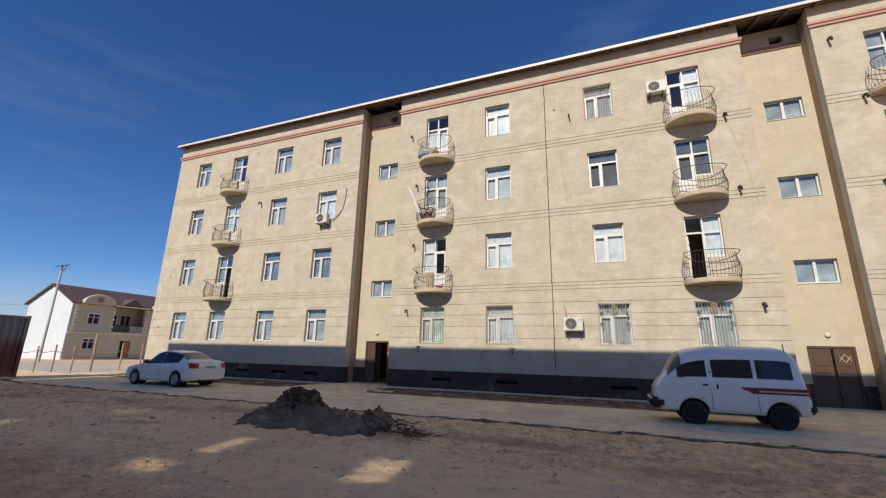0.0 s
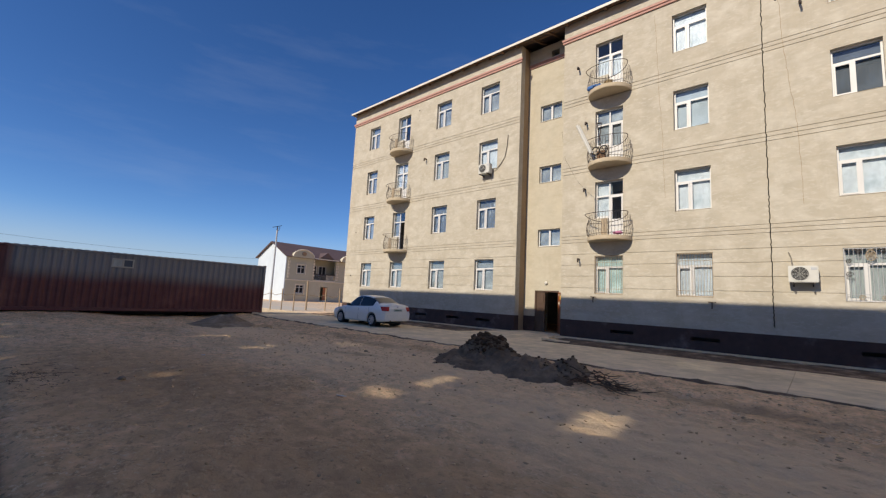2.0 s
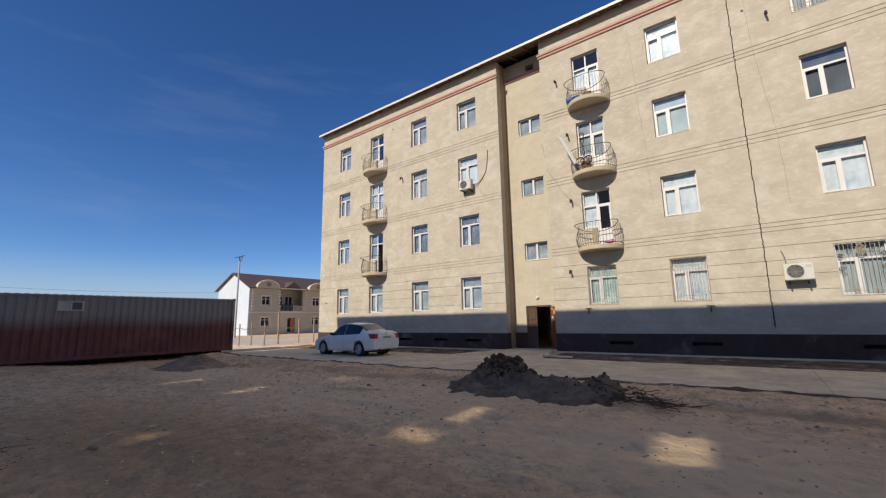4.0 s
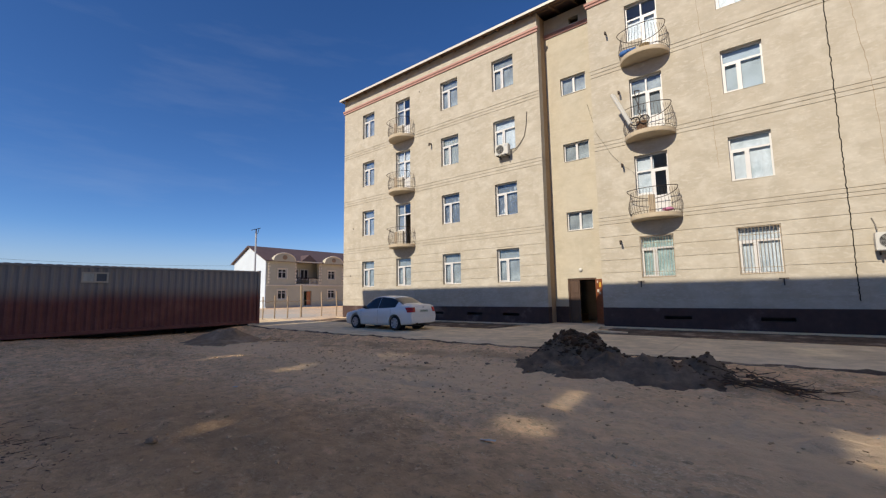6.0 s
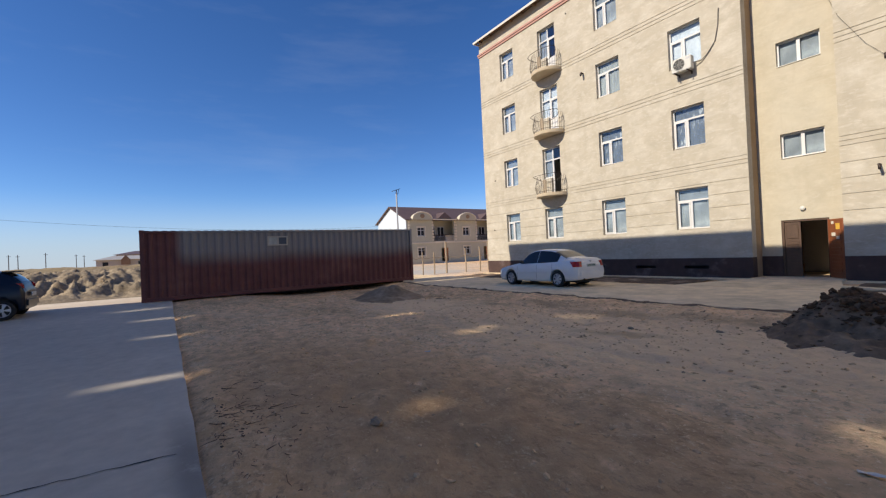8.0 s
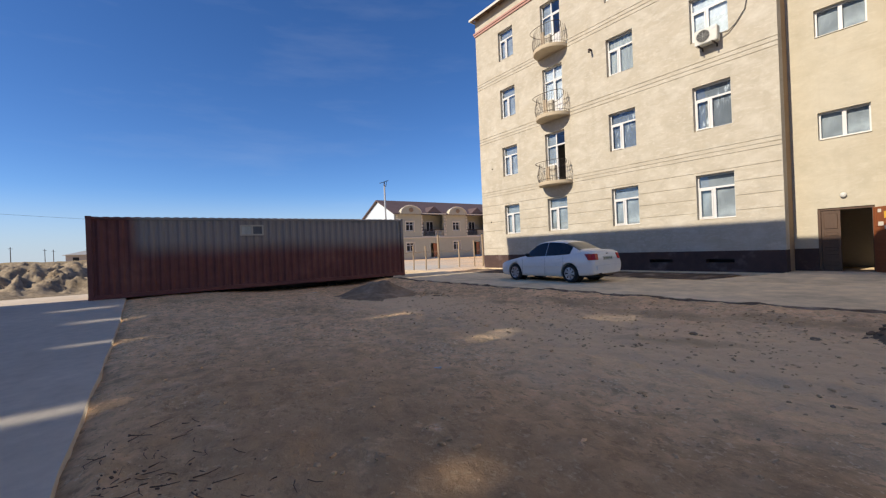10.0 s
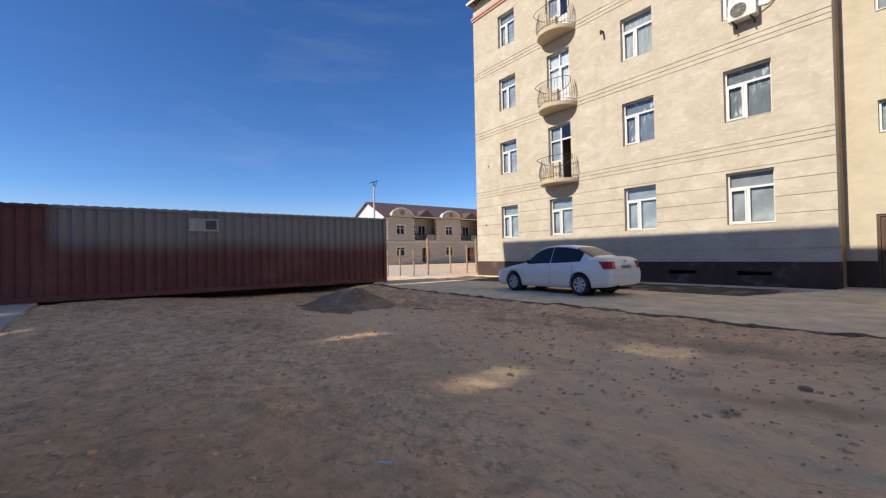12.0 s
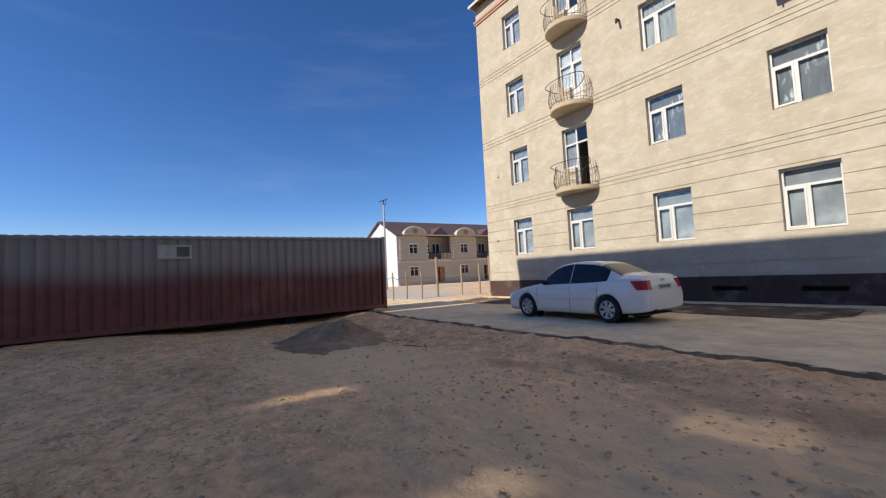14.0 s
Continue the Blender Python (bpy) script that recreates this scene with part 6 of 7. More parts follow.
FRESH = ((-1.2, 0.75, 0.52, 1.05, 0.95), (-0.7, 0.62, 0.46, 1.0, 0.85), (-1.05, 0.10, 0.31, 1.5, 1.25), (0.1, 0.15, 0.34, 1.7, 0.95), (1.5, 0.42, 0.32, 0.8, 0.75), (0.9, 0.1, 0.30, 1.3, 0.9))
heap("soil_mound", "mound of dug brown soil with grey skirts on dry earth", -7.2, 8.75, FRESH, (3.4, 2.2), EARTH, 4.0, 0.05, 0.15)
heap("soil_mound", "low mound of dark grey sand beside the container", -21.85, 7.5, ((0.0, 0.1, 0.40, 1.9, 1.35), (0.5, 0.1, 0.36, 1.5, 1.2), (0.5, -0.2, 0.22, 2.2, 1.6)), (2.6, 1.9), DRYSOIL, 11.0, 0.07, 0.09)

rng = random.Random(21)
clods = thing("clods", "dark damp clods of soil crowning the dug mound", "clods", kind="stuff")
bm = bmesh.new()
for k in range(260):
    a = rng.uniform(0, 2 * math.pi)
    d = abs(rng.gauss(0, 0.45))
    u, v = -0.95 + 1.05 * d * math.cos(a), 0.72 + 0.75 * d * math.sin(a)
    s = rng.choice((0.02, 0.03, 0.04, 0.06, 0.08)) * (1.15 - 0.4 * min(1, d))
    z = mound_height(u, v, FRESH, 0.15, 4.0) + s * 0.15
    blob(bm, (-7.2 + u, 8.75 + v, ground_z(-7.2, 8.75 + v) + z), s, (1.15, 1, 0.85), k, 0.7, 1)
for k in range(90):
    u, v = 1.5 + rng.gauss(0, 0.4), 0.42 + rng.gauss(0, 0.3)
    s = rng.choice((0.012, 0.018, 0.025, 0.032))
    blob(bm, (-7.2 + u, 8.75 + v, ground_z(-7.2, 8.75 + v) + mound_height(u, v, FRESH, 0.15, 4.0) + s * 0.3), s, (1.15, 1, 0.85), k, 0.7, 1)
part("clod", bm, DARKSOIL, clods)
bm = bmesh.new()
for k in range(240):
    u, v = rng.uniform(-2.6, 2.6), rng.uniform(-1.4, 1.2)
    s = rng.choice((0.015, 0.02, 0.03, 0.04))
    h = mound_height(u, v, FRESH, 0.15, 4.0)
    if h > 0.0:
        blob(bm, (-7.2 + u, 8.75 + v, ground_z(-7.2 + u, 8.75 + v) + h + s * 0.2), s, (1.3, 1, 0.7), k, 0.7, 1)
part("crumb", bm, EARTH, clods)

branches = thing("branch_pile", "pile of dry brown cut branches beside the soil heap", "branches", at=(0, 0, 0))
for k in range(26):
    bm = bmesh.new()
    x, y = rng.uniform(-5.7, -4.5), rng.uniform(8.6, 9.5)
    a = rng.gauss(-0.25, 0.75)
    L = rng.uniform(0.35, 1.15)
    bend = rng.uniform(-0.5, 0.5)
    z0 = max(0.04, 0.36 - 0.32 * (x + 5.6)) * rng.uniform(0.2, 1.0)
    pts = []
    for q in range(8):
        u = q / 7
        b = a + bend * u
        pts.append((x + L * u * math.cos(b) + rng.uniform(-0.03, 0.03), y + L * u * math.sin(b) + rng.uniform(-0.03, 0.03), max(0.015, z0 * (1 - u * 0.8) + rng.uniform(-0.02, 0.04)) + 0.03))
    thick = rng.uniform(0.010, 0.026)
    tube(bm, pts, thick, 6, 0.25 * thick)
    for q, turn in ((3, 0.7), (5, -0.6)):
        f = pts[q]
        tube(bm, [f, (f[0] + 0.16 * math.cos(a + turn), f[1] + 0.16 * math.sin(a + turn), f[2] + 0.03), (f[0] + 0.30 * math.cos(a + 1.3 * turn), f[1] + 0.30 * math.sin(a + 1.3 * turn), f[2] + rng.uniform(0.0, 0.10))], 0.5 * thick, 5, 0.003)
    part("branch", bm, TWIG, branches)


def scatter(name, label, category, mat, spots, seed):
    """Many small angular lumps in one mesh: spots are x, y, z, size."""
    g = (1 + 5 ** 0.5) / 2
    ico = np.array([(-1, g, 0), (1, g, 0), (-1, -g, 0), (1, -g, 0), (0, -1, g), (0, 1, g), (0, -1, -g), (0, 1, -g), (g, 0, -1), (g, 0, 1), (-g, 0, -1), (-g, 0, 1)]) / 1.9
    tri = [(0, 11, 5), (0, 5, 1), (0, 1, 7), (0, 7, 10), (0, 10, 11), (1, 5, 9), (5, 11, 4), (11, 10, 2), (10, 7, 6), (7, 1, 8), (3, 9, 4), (3, 4, 2), (3, 2, 6), (3, 6, 8), (3, 8, 9), (4, 9, 5), (2, 4, 11), (6, 2, 10), (8, 6, 7), (9, 8, 1)]
    r = np.random.default_rng(seed)
    vs, fs = [], []
    for k, (x, y, z, size) in enumerate(spots):
        a = r.uniform(0, 6.28)
        v = ico * r.uniform(0.6, 1.35, (12, 1)) * (size * r.uniform(1.0, 1.7), size * r.uniform(0.7, 1.1), size * r.uniform(0.45, 0.75))
        vs += [(x + p[0] * math.cos(a) - p[1] * math.sin(a), y + p[0] * math.sin(a) + p[1] * math.cos(a), z + p[2]) for p in v]
        fs += [tuple(12 * k + i for i in t) for t in tri]
    me = bpy.data.meshes.new(name)
    me.from_pydata([tuple(float(c) for c in v) for v in vs], [], fs)
    me.materials.append(mat)
    tagged(new(name, me), label, category, kind="stuff")


spots, pale = [], []
for k in range(520):
    # trodden clods lie in loose drifts, thickest beside the lane
    cx, cy = rng.uniform(-23, 2), 9.6 - 8.6 * rng.random() ** 1.5
    for q in range(rng.choice((1, 1, 2, 4, 7))):
        x, y = cx + rng.gauss(0, 0.30), min(9.9, max(0.5, cy + rng.gauss(0, 0.16)))
        spots.append((x, y, ground_z(x, y) + relief(x, y) + 0.002, rng.choice((0.008, 0.010, 0.013, 0.017, 0.022, 0.030))))
for k in range(80):
    x, y = rng.uniform(-24, 4), rng.uniform(0.6, 9.8)
    pale.append((x, y, ground_z(x, y) + relief(x, y) + 0.002, rng.choice((0.008, 0.011, 0.014, 0.018))))
for k in range(900):
    x, y = rng.uniform(-20, 1), 9.9 - 9.1 * rng.random() ** 1.1
    size = rng.choice((0.010, 0.013, 0.017, 0.022, 0.028, 0.034))
    spots.append((x, y, ground_z(x, y) + relief(x, y) - 0.25 * size, size))
for k in range(1300):
    x, y = rng.uniform(-17, -8), rng.uniform(5.8, 9.8)
    size = rng.choice((0.010, 0.013, 0.017, 0.022, 0.028, 0.036)) * (0.6 + 0.4 * rng.random())
    spots.append((x, y, ground_z(x, y) + relief(x, y) - 0.15 * size, size))
for k in range(60):
    x, y = rng.gauss(-19.9, 0.5), rng.gauss(8.5, 0.3)
    spots.append((x, y, ground_z(x, y) + relief(x, y), rng.choice((0.02, 0.03, 0.05, 0.07))))
scatter("earth_crumbs", "brown crumbs and clods of soil trodden over the dry earth", "crumbs", CHIP, spots, 3)
crown = []
for k in range(1500):
    a, d = rng.uniform(0, 2 * math.pi), abs(rng.gauss(0, 0.42))
    u, v = -0.95 + 1.0 * d * math.cos(a), 0.72 + 0.7 * d * math.sin(a)
    crown.append((-7.2 + u, 8.75 + v, ground_z(-7.2 + u, 8.75 + v) + mound_height(u, v, FRESH, 0.15, 4.0), rng.choice((0.010, 0.013, 0.018, 0.024, 0.034))))
scatter("clods", "dark damp crumbly soil on top of the dug mound", "clods", DARKSOIL, crown, 8)
scatter("pebbles", "scattered small dull stones on the dry earth", "pebbles", STONE, pale, 4)
for x, y, s in ((-10.34, 1.68, 0.06), (-11.2, 7.6, 0.045), (-9.9, 8.3, 0.05)):
    bm = bmesh.new()
    blob(bm, (x, y, ground_z(x, y) + relief(x, y) + 0.30 * s), s, (1.4, 1.0, 0.7), x, 0.5)
    single("stone", bm, STONE, "grey-brown clod of stone lying on the earth", "stone", "loose stones")
for x, y, a, s in ((-7.21, 4.04, 0.3, 0.045), (-3.73, 6.62, 1.0, 0.035), (-12.6, 3.7, 0.6, 0.025), (-17.9, 8.0, 0.2, 0.03), (-24.1, 6.0, 0.9, 0.06)):
    bm = bmesh.new()
    z = ground_z(x, y) + 0.02
    v = []
    for i in range(5):
        for j in range(3):
            v.append(bm.verts.new((x + s * (i - 2) * math.cos(a) - s * 0.6 * (j - 1) * math.sin(a), y + s * (i - 2) * math.sin(a) + s * 0.6 * (j - 1) * math.cos(a), z + 0.02 * noise.noise(Vector((i * 1.3, j * 1.7, x))))))
    for i in range(4):
        for j in range(2):
            bm.faces.new((v[i * 3 + j], v[i * 3 + j + 1], v[i * 3 + j + 4], v[i * 3 + j + 3]))
    ob = single("litter", bm, SCRAP, "crumpled scrap of white plastic litter on the earth", "litter", "litter")
    md = ob.modifiers.new("thick", "SOLIDIFY")
    md.thickness = 0.004
for x, y, a, L in ((-18.93, 8.55, -0.5, 1.0), (-19.3, 8.2, 0.3, 0.6)):
    bm = bmesh.new()
    z = ground_z(x, y) + 0.03
    tube(bm, [(x, y, z), (x + 0.5 * L * math.cos(a), y + 0.5 * L * math.sin(a), z + 0.012), (x + L * math.cos(a), y + L * math.sin(a), z)], 0.013, 5, 0.006)
    single("stick", bm, TWIG, "dry stick lying on the earth", "stick", "loose sticks")
# twigs and bark swept against the edge of the asphalt
litter_bed = []
for k in range(150):
    x, y = rng.gauss(-11.4, 0.7), 0.35 + abs(rng.gauss(0, 0.42))
    litter_bed.append((x, y, ground_z(x, y) + relief(x, y), rng.choice((0.005, 0.007, 0.010, 0.014))))
scatter("bark_litter", "dark rotted bark and leaf crumbs beside the asphalt", "bark litter", TWIG, litter_bed, 9)
twigs = bmesh.new()
rngt = random.Random(12)
for k in range(80):
    x, y = rngt.gauss(-11.6, 0.8), 0.30 + abs(rngt.gauss(0, 0.5))
    a, L = rngt.gauss(0.2, 0.9), rngt.uniform(0.05, 0.20)
    z = ground_z(x, y) + relief(x, y) + 0.006
    tube(twigs, [(x, y, z), (x + 0.5 * L * math.cos(a) + rngt.uniform(-0.02, 0.02), y + 0.5 * L * math.sin(a), z + 0.004), (x + L * math.cos(a + 0.15), y + L * math.sin(a + 0.15), z)], rngt.uniform(0.003, 0.006), 4, 0.002)
single("twigs", twigs, TWIG, "short dry twigs and bark beside the asphalt edge", "twigs", kind="stuff")
# crack across the asphalt
crack_bm = bmesh.new()
row = []
for k in range(27):
    u = k / 26
    x = -11.12 + 0.2 * u + 0.035 * noise.noise(Vector((k * 0.7, 3, 5)))
    w = 0.004 + 0.007 * abs(noise.noise(Vector((k * 0.9, 1, 2)))) * 2
    row.append((crack_bm.verts.new((x - w, -2.6 + 2.6 * u, 0.0265)), crack_bm.verts.new((x + w, -2.6 + 2.6 * u, 0.0265))))
for p, q in zip(row, row[1:]):
    crack_bm.faces.new((p[0], p[1], q[1], q[0]))
single("crack", crack_bm, SEALANT, "thin dark crack running across the asphalt street", "crack", kind="structure")


# loose concrete plank by the ramp
bm = bmesh.new()
soft_box(bm, -0.55, 0.55, -0.14, 0.14, 0, 0.07, 0.01, 1)
single("plank", bm, CONCRETE, "short pale plank lying beside the entrance ramp", "plank", at=pose(-9.2, 15.5, 0.20, 0, 3, 8))

# ---------------------------------------------------------------- beyond the lane: fence, house, lamp post
POSTS = [(-31.3, 14.2, 1.55, 0.045), (-31.4, 15.1, 1.65, 0.045), (-31.45, 16.1, 1.6, 0.05), (-31.5, 17.2, 2.35, 0.075), (-31.0, 18.6, 1.85, 0.05), (-30.6, 19.65, 1.9, 0.05), (-30.4, 20.3, 2.3, 0.07), (-31.2, 13.2, 1.5, 0.045), (-31.1, 12.2, 1.5, 0.05)]
for x, y, h, r in POSTS:
    bm = bmesh.new()
    tube(bm, [(x, y, 0.0), (x + 0.02, y + 0.01, h * 0.5), (x, y, h + 0.15)], r, 8)
    single("fence_post", bm, POSTWOOD, "weathered upright timber fence post", "post", "fence posts")
order = sorted(POSTS, key=lambda p: p[1])
for a, b in zip(order, order[1:]):
    pts = []
    for k in range(7):
        u = k / 6
        pts.append((a[0] + (b[0] - a[0]) * u, a[1] + (b[1] - a[1]) * u, 1.45 - 0.30 * u * (1 - u) * 1.6 + 0.03 * math.sin(9 * u + a[1])))
    bm = bmesh.new()
    tube(bm, pts, 0.018, 5)
    single("fence_rope", bm, POSTWOOD, "slack pale rope strung between fence posts", "rope", "fence ropes")

lamp = thing("street_lamp", "grey steel lamp post with a flat lamp head", "street lamp", at=(-48.4, 22.3, 0.0))
bm = bmesh.new()
tube(bm, [(0, 0, 0), (0.05, 0, 8.9)], 0.12, 10, 0.085)
part("pole", bm, STEELPOLE, lamp)
bm = bmesh.new()
tube(bm, [(0.05, 0, 7.6), (0.05, 0, 9.15)], 0.06, 8)
part("bracket_pole", bm, IRON, lamp)
bm = bmesh.new()
prism(bm, [(-0.5, 8.98), (0.42, 9.3), (0.44, 9.24), (-0.48, 8.92)], "x", -0.14, 0.20)
ob = part("lamp_head", bm, IRON, lamp)
bm = bmesh.new()
tube(bm, [(0.05, 0.0, 8.45), (0.05, 0.22, 8.75), (0.05, 0.30, 9.22)], 0.03, 6)
part("arm", bm, IRON, lamp)

HX = -56.0


def far_house():
    t = thing("house", "two-storey beige row house with arched parapets and a brown roof", "house", at=(HX, 28, -0.1))
    y0, y1 = 27.75 - 28, 62 - 28
    gz = -0.1
    depth = 8.7
    units = [(k * 7.95) for k in range(4)]
    holes = []
    for u in units:
        b = u + 1.45 - 0.05
        holes += [(b, b + 1.25, 4.25, 5.5), (b, b + 1.25, 1.45, 2.65), (u + 4.0, u + 7.75, 3.5, 6.55), (u + 5.35, u + 6.6, 0.3, 2.5)]
    bm = wall_sheet(y0, y1, 0.0, 6.65, 0.0, 0.4, holes)
    # the sheet runs along x: turn it so that it faces +x
    for v in bm.verts:
        v.co = Vector((-v.co.y, v.co.x, v.co.z))
    part("wall", bm, HOUSEWALL, t, "beige rendered front wall")
    bm = bmesh.new()
    prism(bm, [(0.0, 0.0), (0.0, 6.65), (-depth / 2, 8.62), (-depth, 6.65), (-depth, 0.0)], "y", y0 - 0.12, y0 - 0.005)
    part("gable_wall", bm, GABLEWHITE, t, "white rendered gable wall")
    bm = bmesh.new()
    prism(bm, [(0.45, 6.55), (-depth / 2, 8.84), (-depth - 0.45, 6.55), (-depth - 0.45, 6.45), (-depth / 2, 8.70), (0.45, 6.45)], "y", y0 - 0.45, y1 + 0.3)
    roof_ob = part("roof", bm, ROOFTIN, t, "brown sheet roof")
    bm = bmesh.new()
    box(bm, -depth, -depth + 0.3, y0, y1, 0.0, 6.6)
    box(bm, -1.9, -1.8, y0, y1, 0.0, 6.6)
    part("back_wall", bm, HOUSEWALL, t)
    bm = bmesh.new()
    box(bm, 0.0, 0.10, y0, y1, 3.22, 3.36)
    part("string_course", bm, HOUSETRIM, t)
    bm = bmesh.new()
    box(bm, 0.0, 0.12, y0, y1, 0.0, 0.55)
    part("base_course", bm, FARWALL, t, "grey rendered base course")
    for u in units:
        # round parapet
        bm = bmesh.new()
        c = u + 2.05
        pts = [(c - 1.75, 6.5)] + [(c + 1.55 * math.cos(math.pi - k * math.pi / 18), 6.65 + 0.92 * math.sin(k * math.pi / 18)) for k in range(19)] + [(c + 1.75, 6.5)]
        prism(bm, pts, "x", -0.2, 0.48)
        arch = part("parapet", bm, HOUSEWALL, t, "half-round parapet with a medallion")
        bm = bmesh.new()
        for k in range(18):
            a, b = k * math.pi / 18, (k + 1) * math.pi / 18
            tube(bm, [(0.5, c + 1.6 * math.cos(a), 6.65 + 0.96 * math.sin(a)), (0.5, c + 1.6 * math.cos(b), 6.65 + 0.96 * math.sin(b))], 0.09, 5)
        part("moulding", bm, HOUSETRIM, arch)
        bm = bmesh.new()
        prism(bm, [(c + 0.33 * math.cos(k * math.pi / 8), 7.05 + 0.30 * math.sin(k * math.pi / 8)) for k in range(16)], "x", 0.48, 0.56)
        part("medallion", bm, STONE, arch)
        # little dormer over the loggia
        bm = bmesh.new()
        prism(bm, [(u + 4.7, 6.75), (u + 5.9, 7.65), (u + 7.1, 6.75)], "x", -2.6, 0.40)
        part("dormer", bm, ROOFTIN, t)
        bm = bmesh.new()
        box(bm, 0.38, 0.52, u + 3.8, u + 7.9, 6.5, 6.66)
        part("gutter", bm, HOUSETRIM, t)
        for z0, z1 in ((4.25, 5.5), (1.45, 2.65)):
            b = u + 1.4
            bm = bmesh.new()
            for q in ((b, b + 0.1, z0, z1), (b + 1.15, b + 1.25, z0, z1), (b + 0.1, b + 1.15, z0, z0 + 0.09), (b + 0.1, b + 1.15, z1 - 0.09, z1), (b + 0.58, b + 0.67, z0 + 0.09, z1 - 0.09), (b + 0.1, b + 1.15, z0 + 0.8, z0 + 0.87)):
                box(bm, -0.18, -0.1, q[0], q[1], q[2], q[3])
            w = part("window", bm, PVC, t)
            bm = bmesh.new()
            box(bm, -0.16, -0.14, b + 0.05, b + 1.2, z0 + 0.05, z1 - 0.05)
            part("pane", bm, DARKPANE, w)
            bm = bmesh.new()
            box(bm, 0.0, 0.07, b - 0.12, b, z0 - 0.1, z1 + 0.12)
            box(bm, 0.0, 0.07, b + 1.25, b + 1.37, z0 - 0.1, z1 + 0.12)
            box(bm, 0.0, 0.07, b, b + 1.25, z1, z1 + 0.12)
            part("surround", bm, HOUSETRIM, w)
        # loggia: floor, rail, doors
        bm = bmesh.new()
        box(bm, -1.79, 0.05, u + 4.0, u + 7.75, 3.36, 3.5)
        log = part("loggia", bm, HOUSETRIM, t)
        bm = bmesh.new()
        box(bm, -0.12, 0.02, u + 4.02, u + 7.73, 4.32, 4.42)
        part("rail", bm, IRON, log)
        k = u + 4.12
        while k < u + 7.7:
            bm = bmesh.new()
            box(bm, -0.09, -0.03, k, k + 0.07, 3.5, 4.32)
            part("baluster", bm, IRON if k < u + 6.2 else HOUSETRIM, log)
            k += 0.21
        for b in (u + 4.3, u + 5.9):
            bm = bmesh.new()
            box(bm, -1.8, -1.74, b, b + 1.1, 4.3, 5.6)
            inner = part("inner_window", bm, DARKPANE, log)
            bm = bmesh.new()
            for q in ((b - 0.1, b, 4.2, 5.7), (b + 1.1, b + 1.2, 4.2, 5.7), (b, b + 1.1, 5.6, 5.7), (b, b + 1.1, 4.2, 4.3), (b + 0.5, b + 0.58, 4.3, 5.6)):
                box(bm, -1.76, -1.70, q[0], q[1], q[2], q[3])
            part("frame", bm, PVC, inner)
        bm = bmesh.new()
        soft_box(bm, -0.3, -0.2, u + 5.95, u + 6.58, 0.32, 2.45, 0.02, 1)
        part("door", bm, ORANGE, t, "orange-brown entrance door")
        bm = bmesh.new()
        box(bm, 0.05, 1.0, u + 5.1, u + 6.9, 0.0, 0.32)
        part("step", bm, HOUSETRIM, t)
        for yy in (u + 0.0, u + 3.88, u + 7.78):
            for q in range(7):
                bm = bmesh.new()
                soft_box(bm, 0.0, 0.07, yy - 0.02, yy + (0.28 if q % 2 else 0.2), 3.55 + q * 0.42, 3.55 + q * 0.42 + 0.3, 0.01, 1)
                part("quoin", bm, HOUSETRIM, t)


far_house()

# ---------------------------------------------------------------- open land beyond the street
def clay_bank():
    """A long dug bank: steep rough face with furrows, a broken top and tumbled lumps."""
    vs, fs = [], []
    xs, ys = np.arange(-56, -30.2, 0.12), np.arange(-22, 4, 0.12)
    for y in ys:
        for x in xs:
            p = Vector((x, y, 30.0))
            front = -31.2 + 1.4 * noise.noise(Vector((y * 0.30, 2, 1))) + 0.5 * noise.noise(Vector((y * 0.9, 7, 1)))
            u = smoothstep(front, front - 5.5, x)
            rid = 1 - abs(noise.noise(p * 0.55)) * 2
            fur = 1 - abs(noise.noise(Vector((x * 0.5, y * 1.6, 4)))) * 2
            h = 1.28 * u * (0.78 + 0.22 * noise.noise(p * 0.22)) + min(1, 3 * u) * (0.22 * rid + 0.26 * fur + 0.14 * (0.5 - abs(noise.noise(p * 1.7)) * 2) + 0.10 * (0.4 - abs(noise.noise(p * 3.1)) * 1.6) + 0.10 * noise.noise(p * 5.3) + 0.07 * noise.noise(p * 9.7))
            h -= 0.55 * u * smoothstep(-46, -56, x)
            vs.append((float(x), float(y), ground_z(x, y) + h - 0.10 - 0.3 * smoothstep(2.5, 4, y)))
    nx = len(xs)
    for j in range(len(ys) - 1):
        for i in range(nx - 1):
            k = j * nx + i
            fs.append((k, k + 1, k + nx + 1, k + nx))
    me = bpy.data.meshes.new("earth_bank")
    me.from_pydata(vs, [], fs)
    me.materials.append(CLAY)
    for p in me.polygons:
        p.use_smooth = True
    tagged(new("earth_bank", me), "dug-up pale clay bank with rough furrows and lumps", "earth bank")
    return vs


bank_points = clay_bank()
rngb = random.Random(61)
lumps = bmesh.new()
for k in range(420):
    v = rngb.choice(bank_points)
    if v[0] < -47 or v[1] > 3:
        continue
    blob(lumps, (v[0], v[1], v[2] + 0.02), rngb.choice((0.04, 0.05, 0.07, 0.09, 0.13)), (1.2, 1, 0.8), k, 0.7, 2)
single("clay_lumps", lumps, CLAY, "tumbled lumps of pale clay on the dug bank", "lumps", kind="stuff", smooth=True)
bm = bmesh.new()
rng = random.Random(77)
for k in range(420):
    x, y = -52 - rng.random() ** 1.5 * 60, rng.uniform(-60, 12)
    h = rng.uniform(0.4, 1.1)
    for q in range(5):
        a = rng.uniform(0, 6.3)
        tube(bm, [(x, y, 0.3), (x + 0.5 * h * math.cos(a), y + 0.5 * h * math.sin(a), 0.3 + h)], 0.05, 3, 0.01)
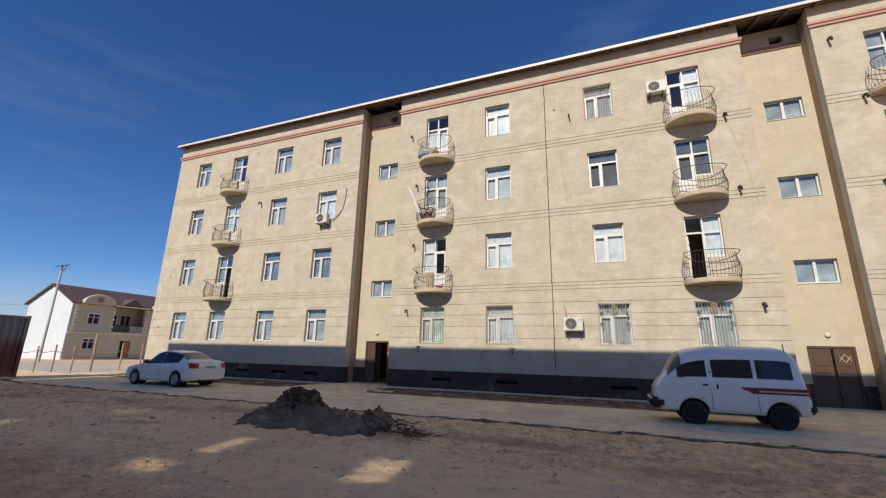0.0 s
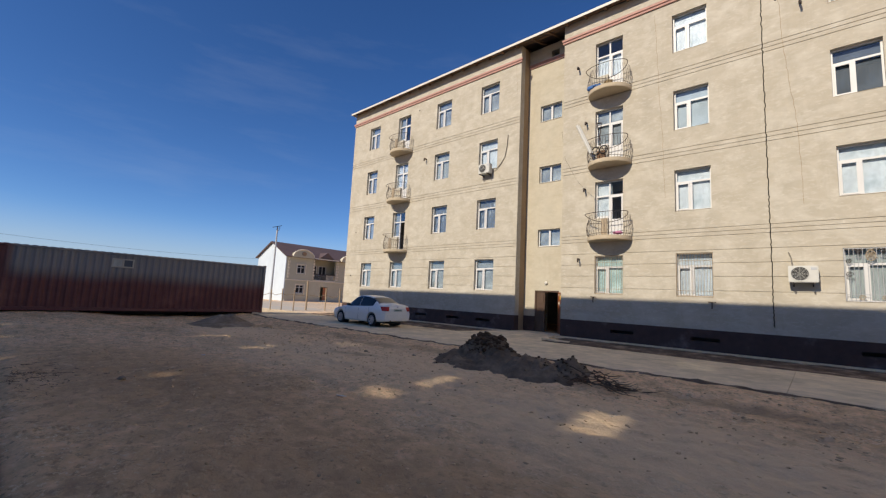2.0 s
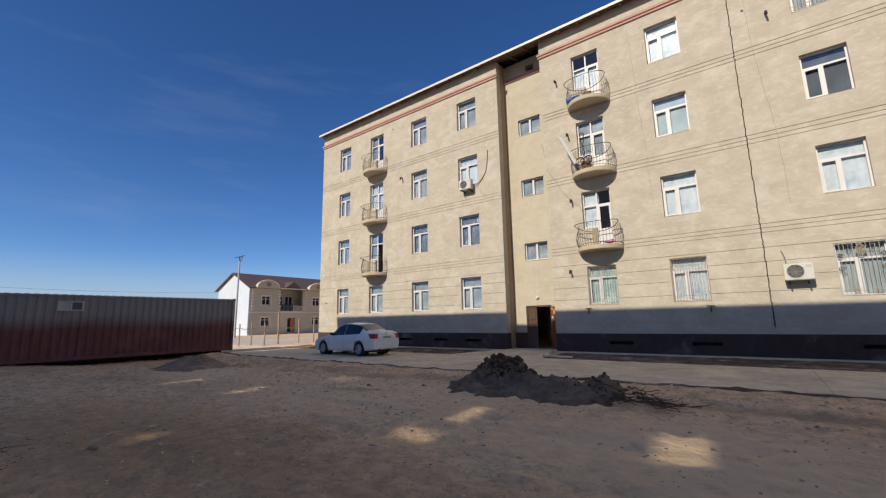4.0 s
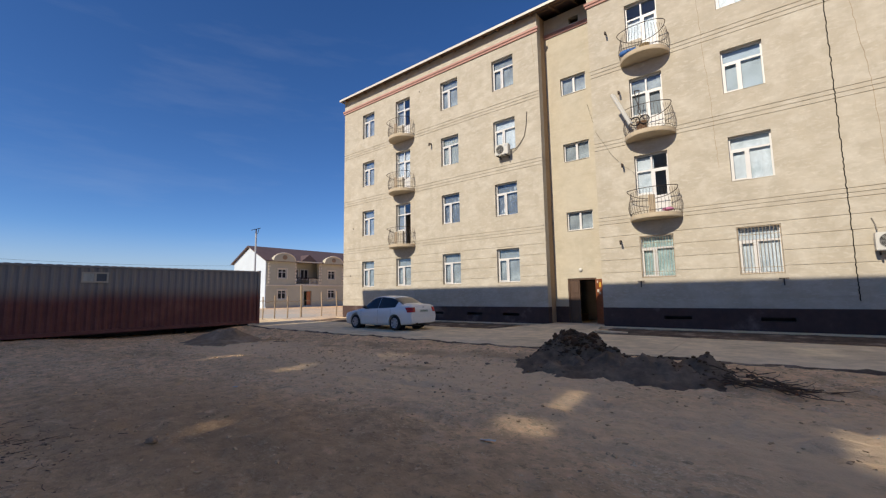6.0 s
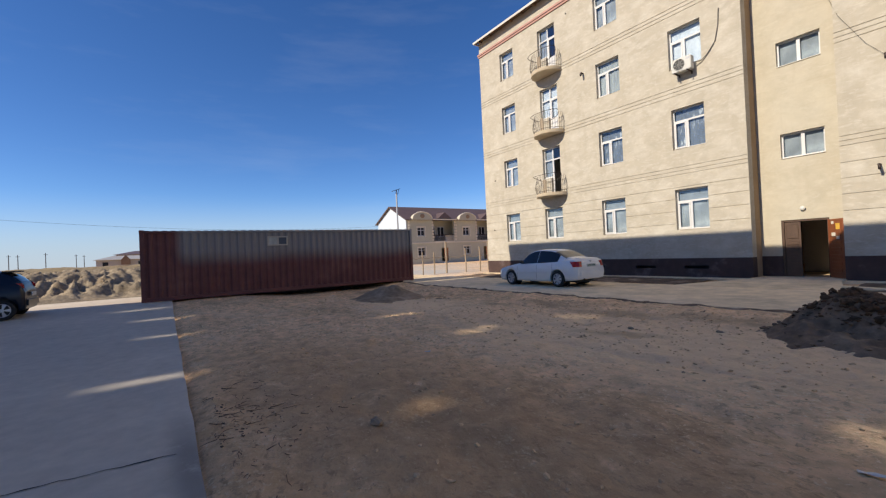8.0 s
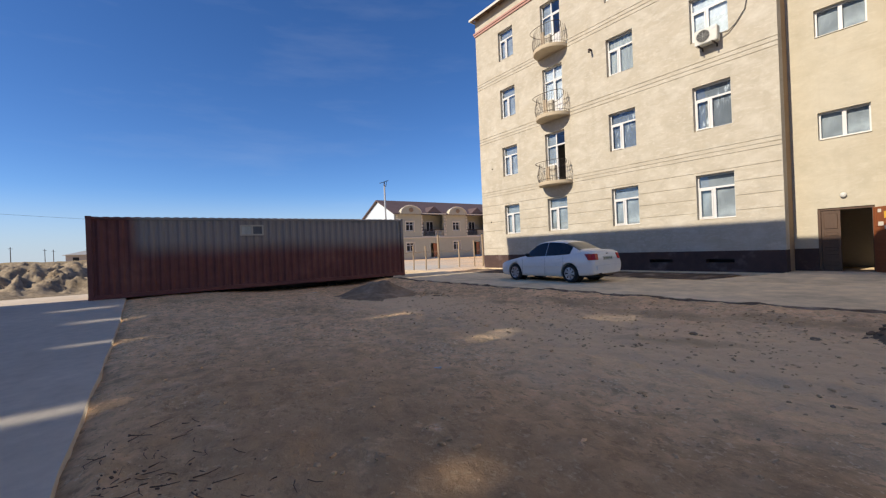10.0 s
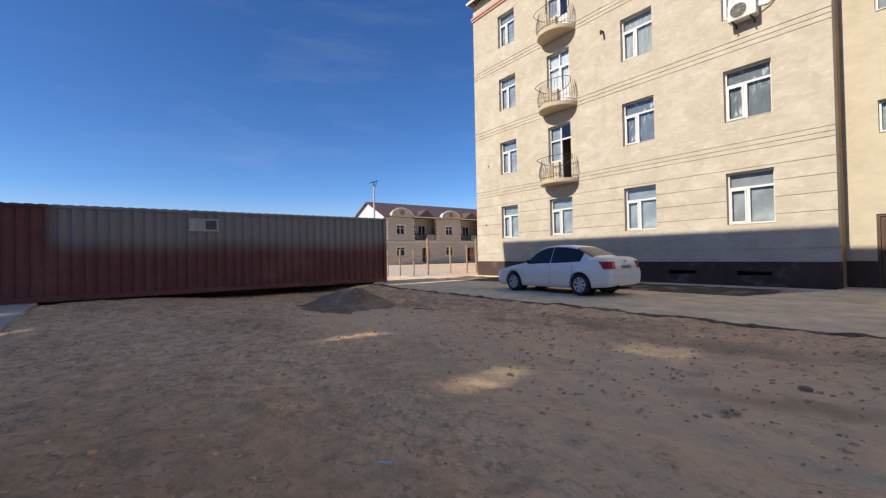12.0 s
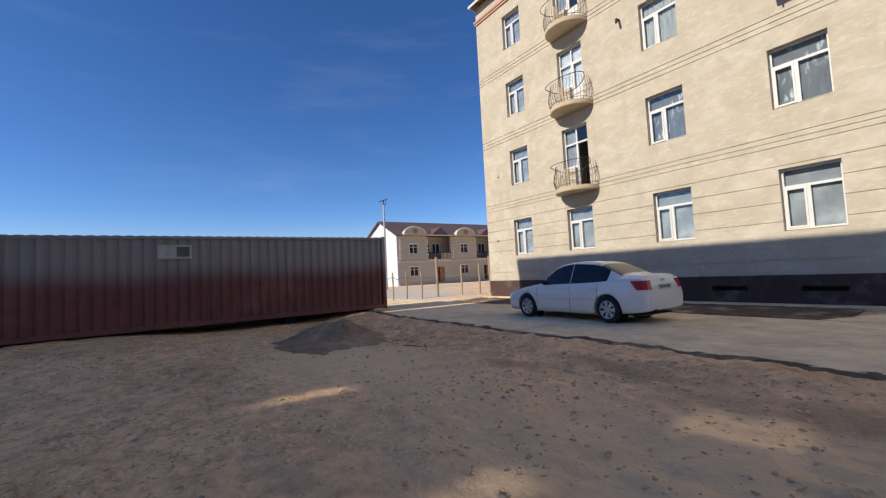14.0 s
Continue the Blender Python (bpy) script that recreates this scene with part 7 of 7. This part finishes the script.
single("dry_scrub", bm, DRYGRASS, "dry tan winter scrub on the open land", "scrub", kind="stuff")
heap("earth_bank", "long low bank of dry tan grass land", -75.0, -12.0, ((0, 0, 1.75, 26, 42), (-5, -25, 1.8, 22, 30)), (28, 44), DRYGRASS, 50.0, 0.9, 0.25, "earth bank")


def farm(x, y, w, d, h, rise, inset, roof_mat, label, windows=True):
    """A low farmhouse under a hipped roof, seen far off."""
    t = thing("farmhouse", label, "house", at=(x, y, 0))
    bm = bmesh.new()
    box(bm, -d, 0, 0, w, 0, h)
    part("wall", bm, FARWALL, t)
    bm = bmesh.new()
    v = [bm.verts.new(p) for p in ((0.5, -0.5, h), (0.5, w + 0.5, h), (-d - 0.5, w + 0.5, h), (-d - 0.5, -0.5, h), (-d / 2, inset, h + rise), (-d / 2, w - inset, h + rise))]
    for f in ((0, 1, 5, 4), (2, 3, 4, 5), (0, 4, 3), (1, 2, 5), (3, 2, 1, 0)):
        bm.faces.new([v[i] for i in f])
    part("roof", bm, roof_mat, t)
    if windows:
        for k in range(4):
            bm = bmesh.new()
            box(bm, -0.02, 0.05, 1.0 + k * w / 4.2, 1.9 + k * w / 4.2, 1.9, h - 0.45)
            part("window", bm, CARGLASS, t)
    return t


near_farm = farm(-112, -11.0, 24, 8, 3.25, 0.85, 2.4, FARROOF, "long pale single-storey farmhouse with a grey roof")
bm = bmesh.new()
prism(bm, [(4.0, 3.2), (4.75, 4.15), (5.5, 3.2), (5.5, 2.2), (4.0, 2.2)], "x", 0.52, 1.2)
part("porch", bm, TIMBER, near_farm, "small brown gabled porch")
farm(-126, -8.9, 12, 12, 4.55, 0.95, 3.2, ROOFTIN, "farmhouse with a dark hipped roof beyond another house", False)
for x, y, h in ((-112, -23.1, 4.8), (-112, -21.9, 4.75), (-112, -18.2, 5.0), (-125, -15.6, 4.9), (-125, -14.3, 4.7)):
    bm = bmesh.new()
    tube(bm, [(x, y, 0), (x, y, h)], 0.075, 6, 0.055)
    tube(bm, [(x, y - 0.3, h - 0.3), (x, y + 0.3, h - 0.3)], 0.03, 5)
    single("utility_pole", bm, IRON, "dark timber utility pole on the open land", "utility pole", "utility poles")
line = thing("utility_line", "pale utility poles carrying one thin overhead wire", "utility line", at=(0, 0, 0))
for x, y in ((-80, -17.5), (-80, 48.0)):
    bm = bmesh.new()
    tube(bm, [(x, y, 0), (x, y + 0.03, 8.6)], 0.14, 9, 0.10)
    part("pole", bm, STEELPOLE, line)
bm = bmesh.new()
tube(bm, [(-80, -17.5 + 65.5 * k / 40, 8.35 - 1.5 * 4 * (k / 40) * (1 - k / 40)) for k in range(41)], 0.013, 4)
part("wire", bm, CABLE, line)
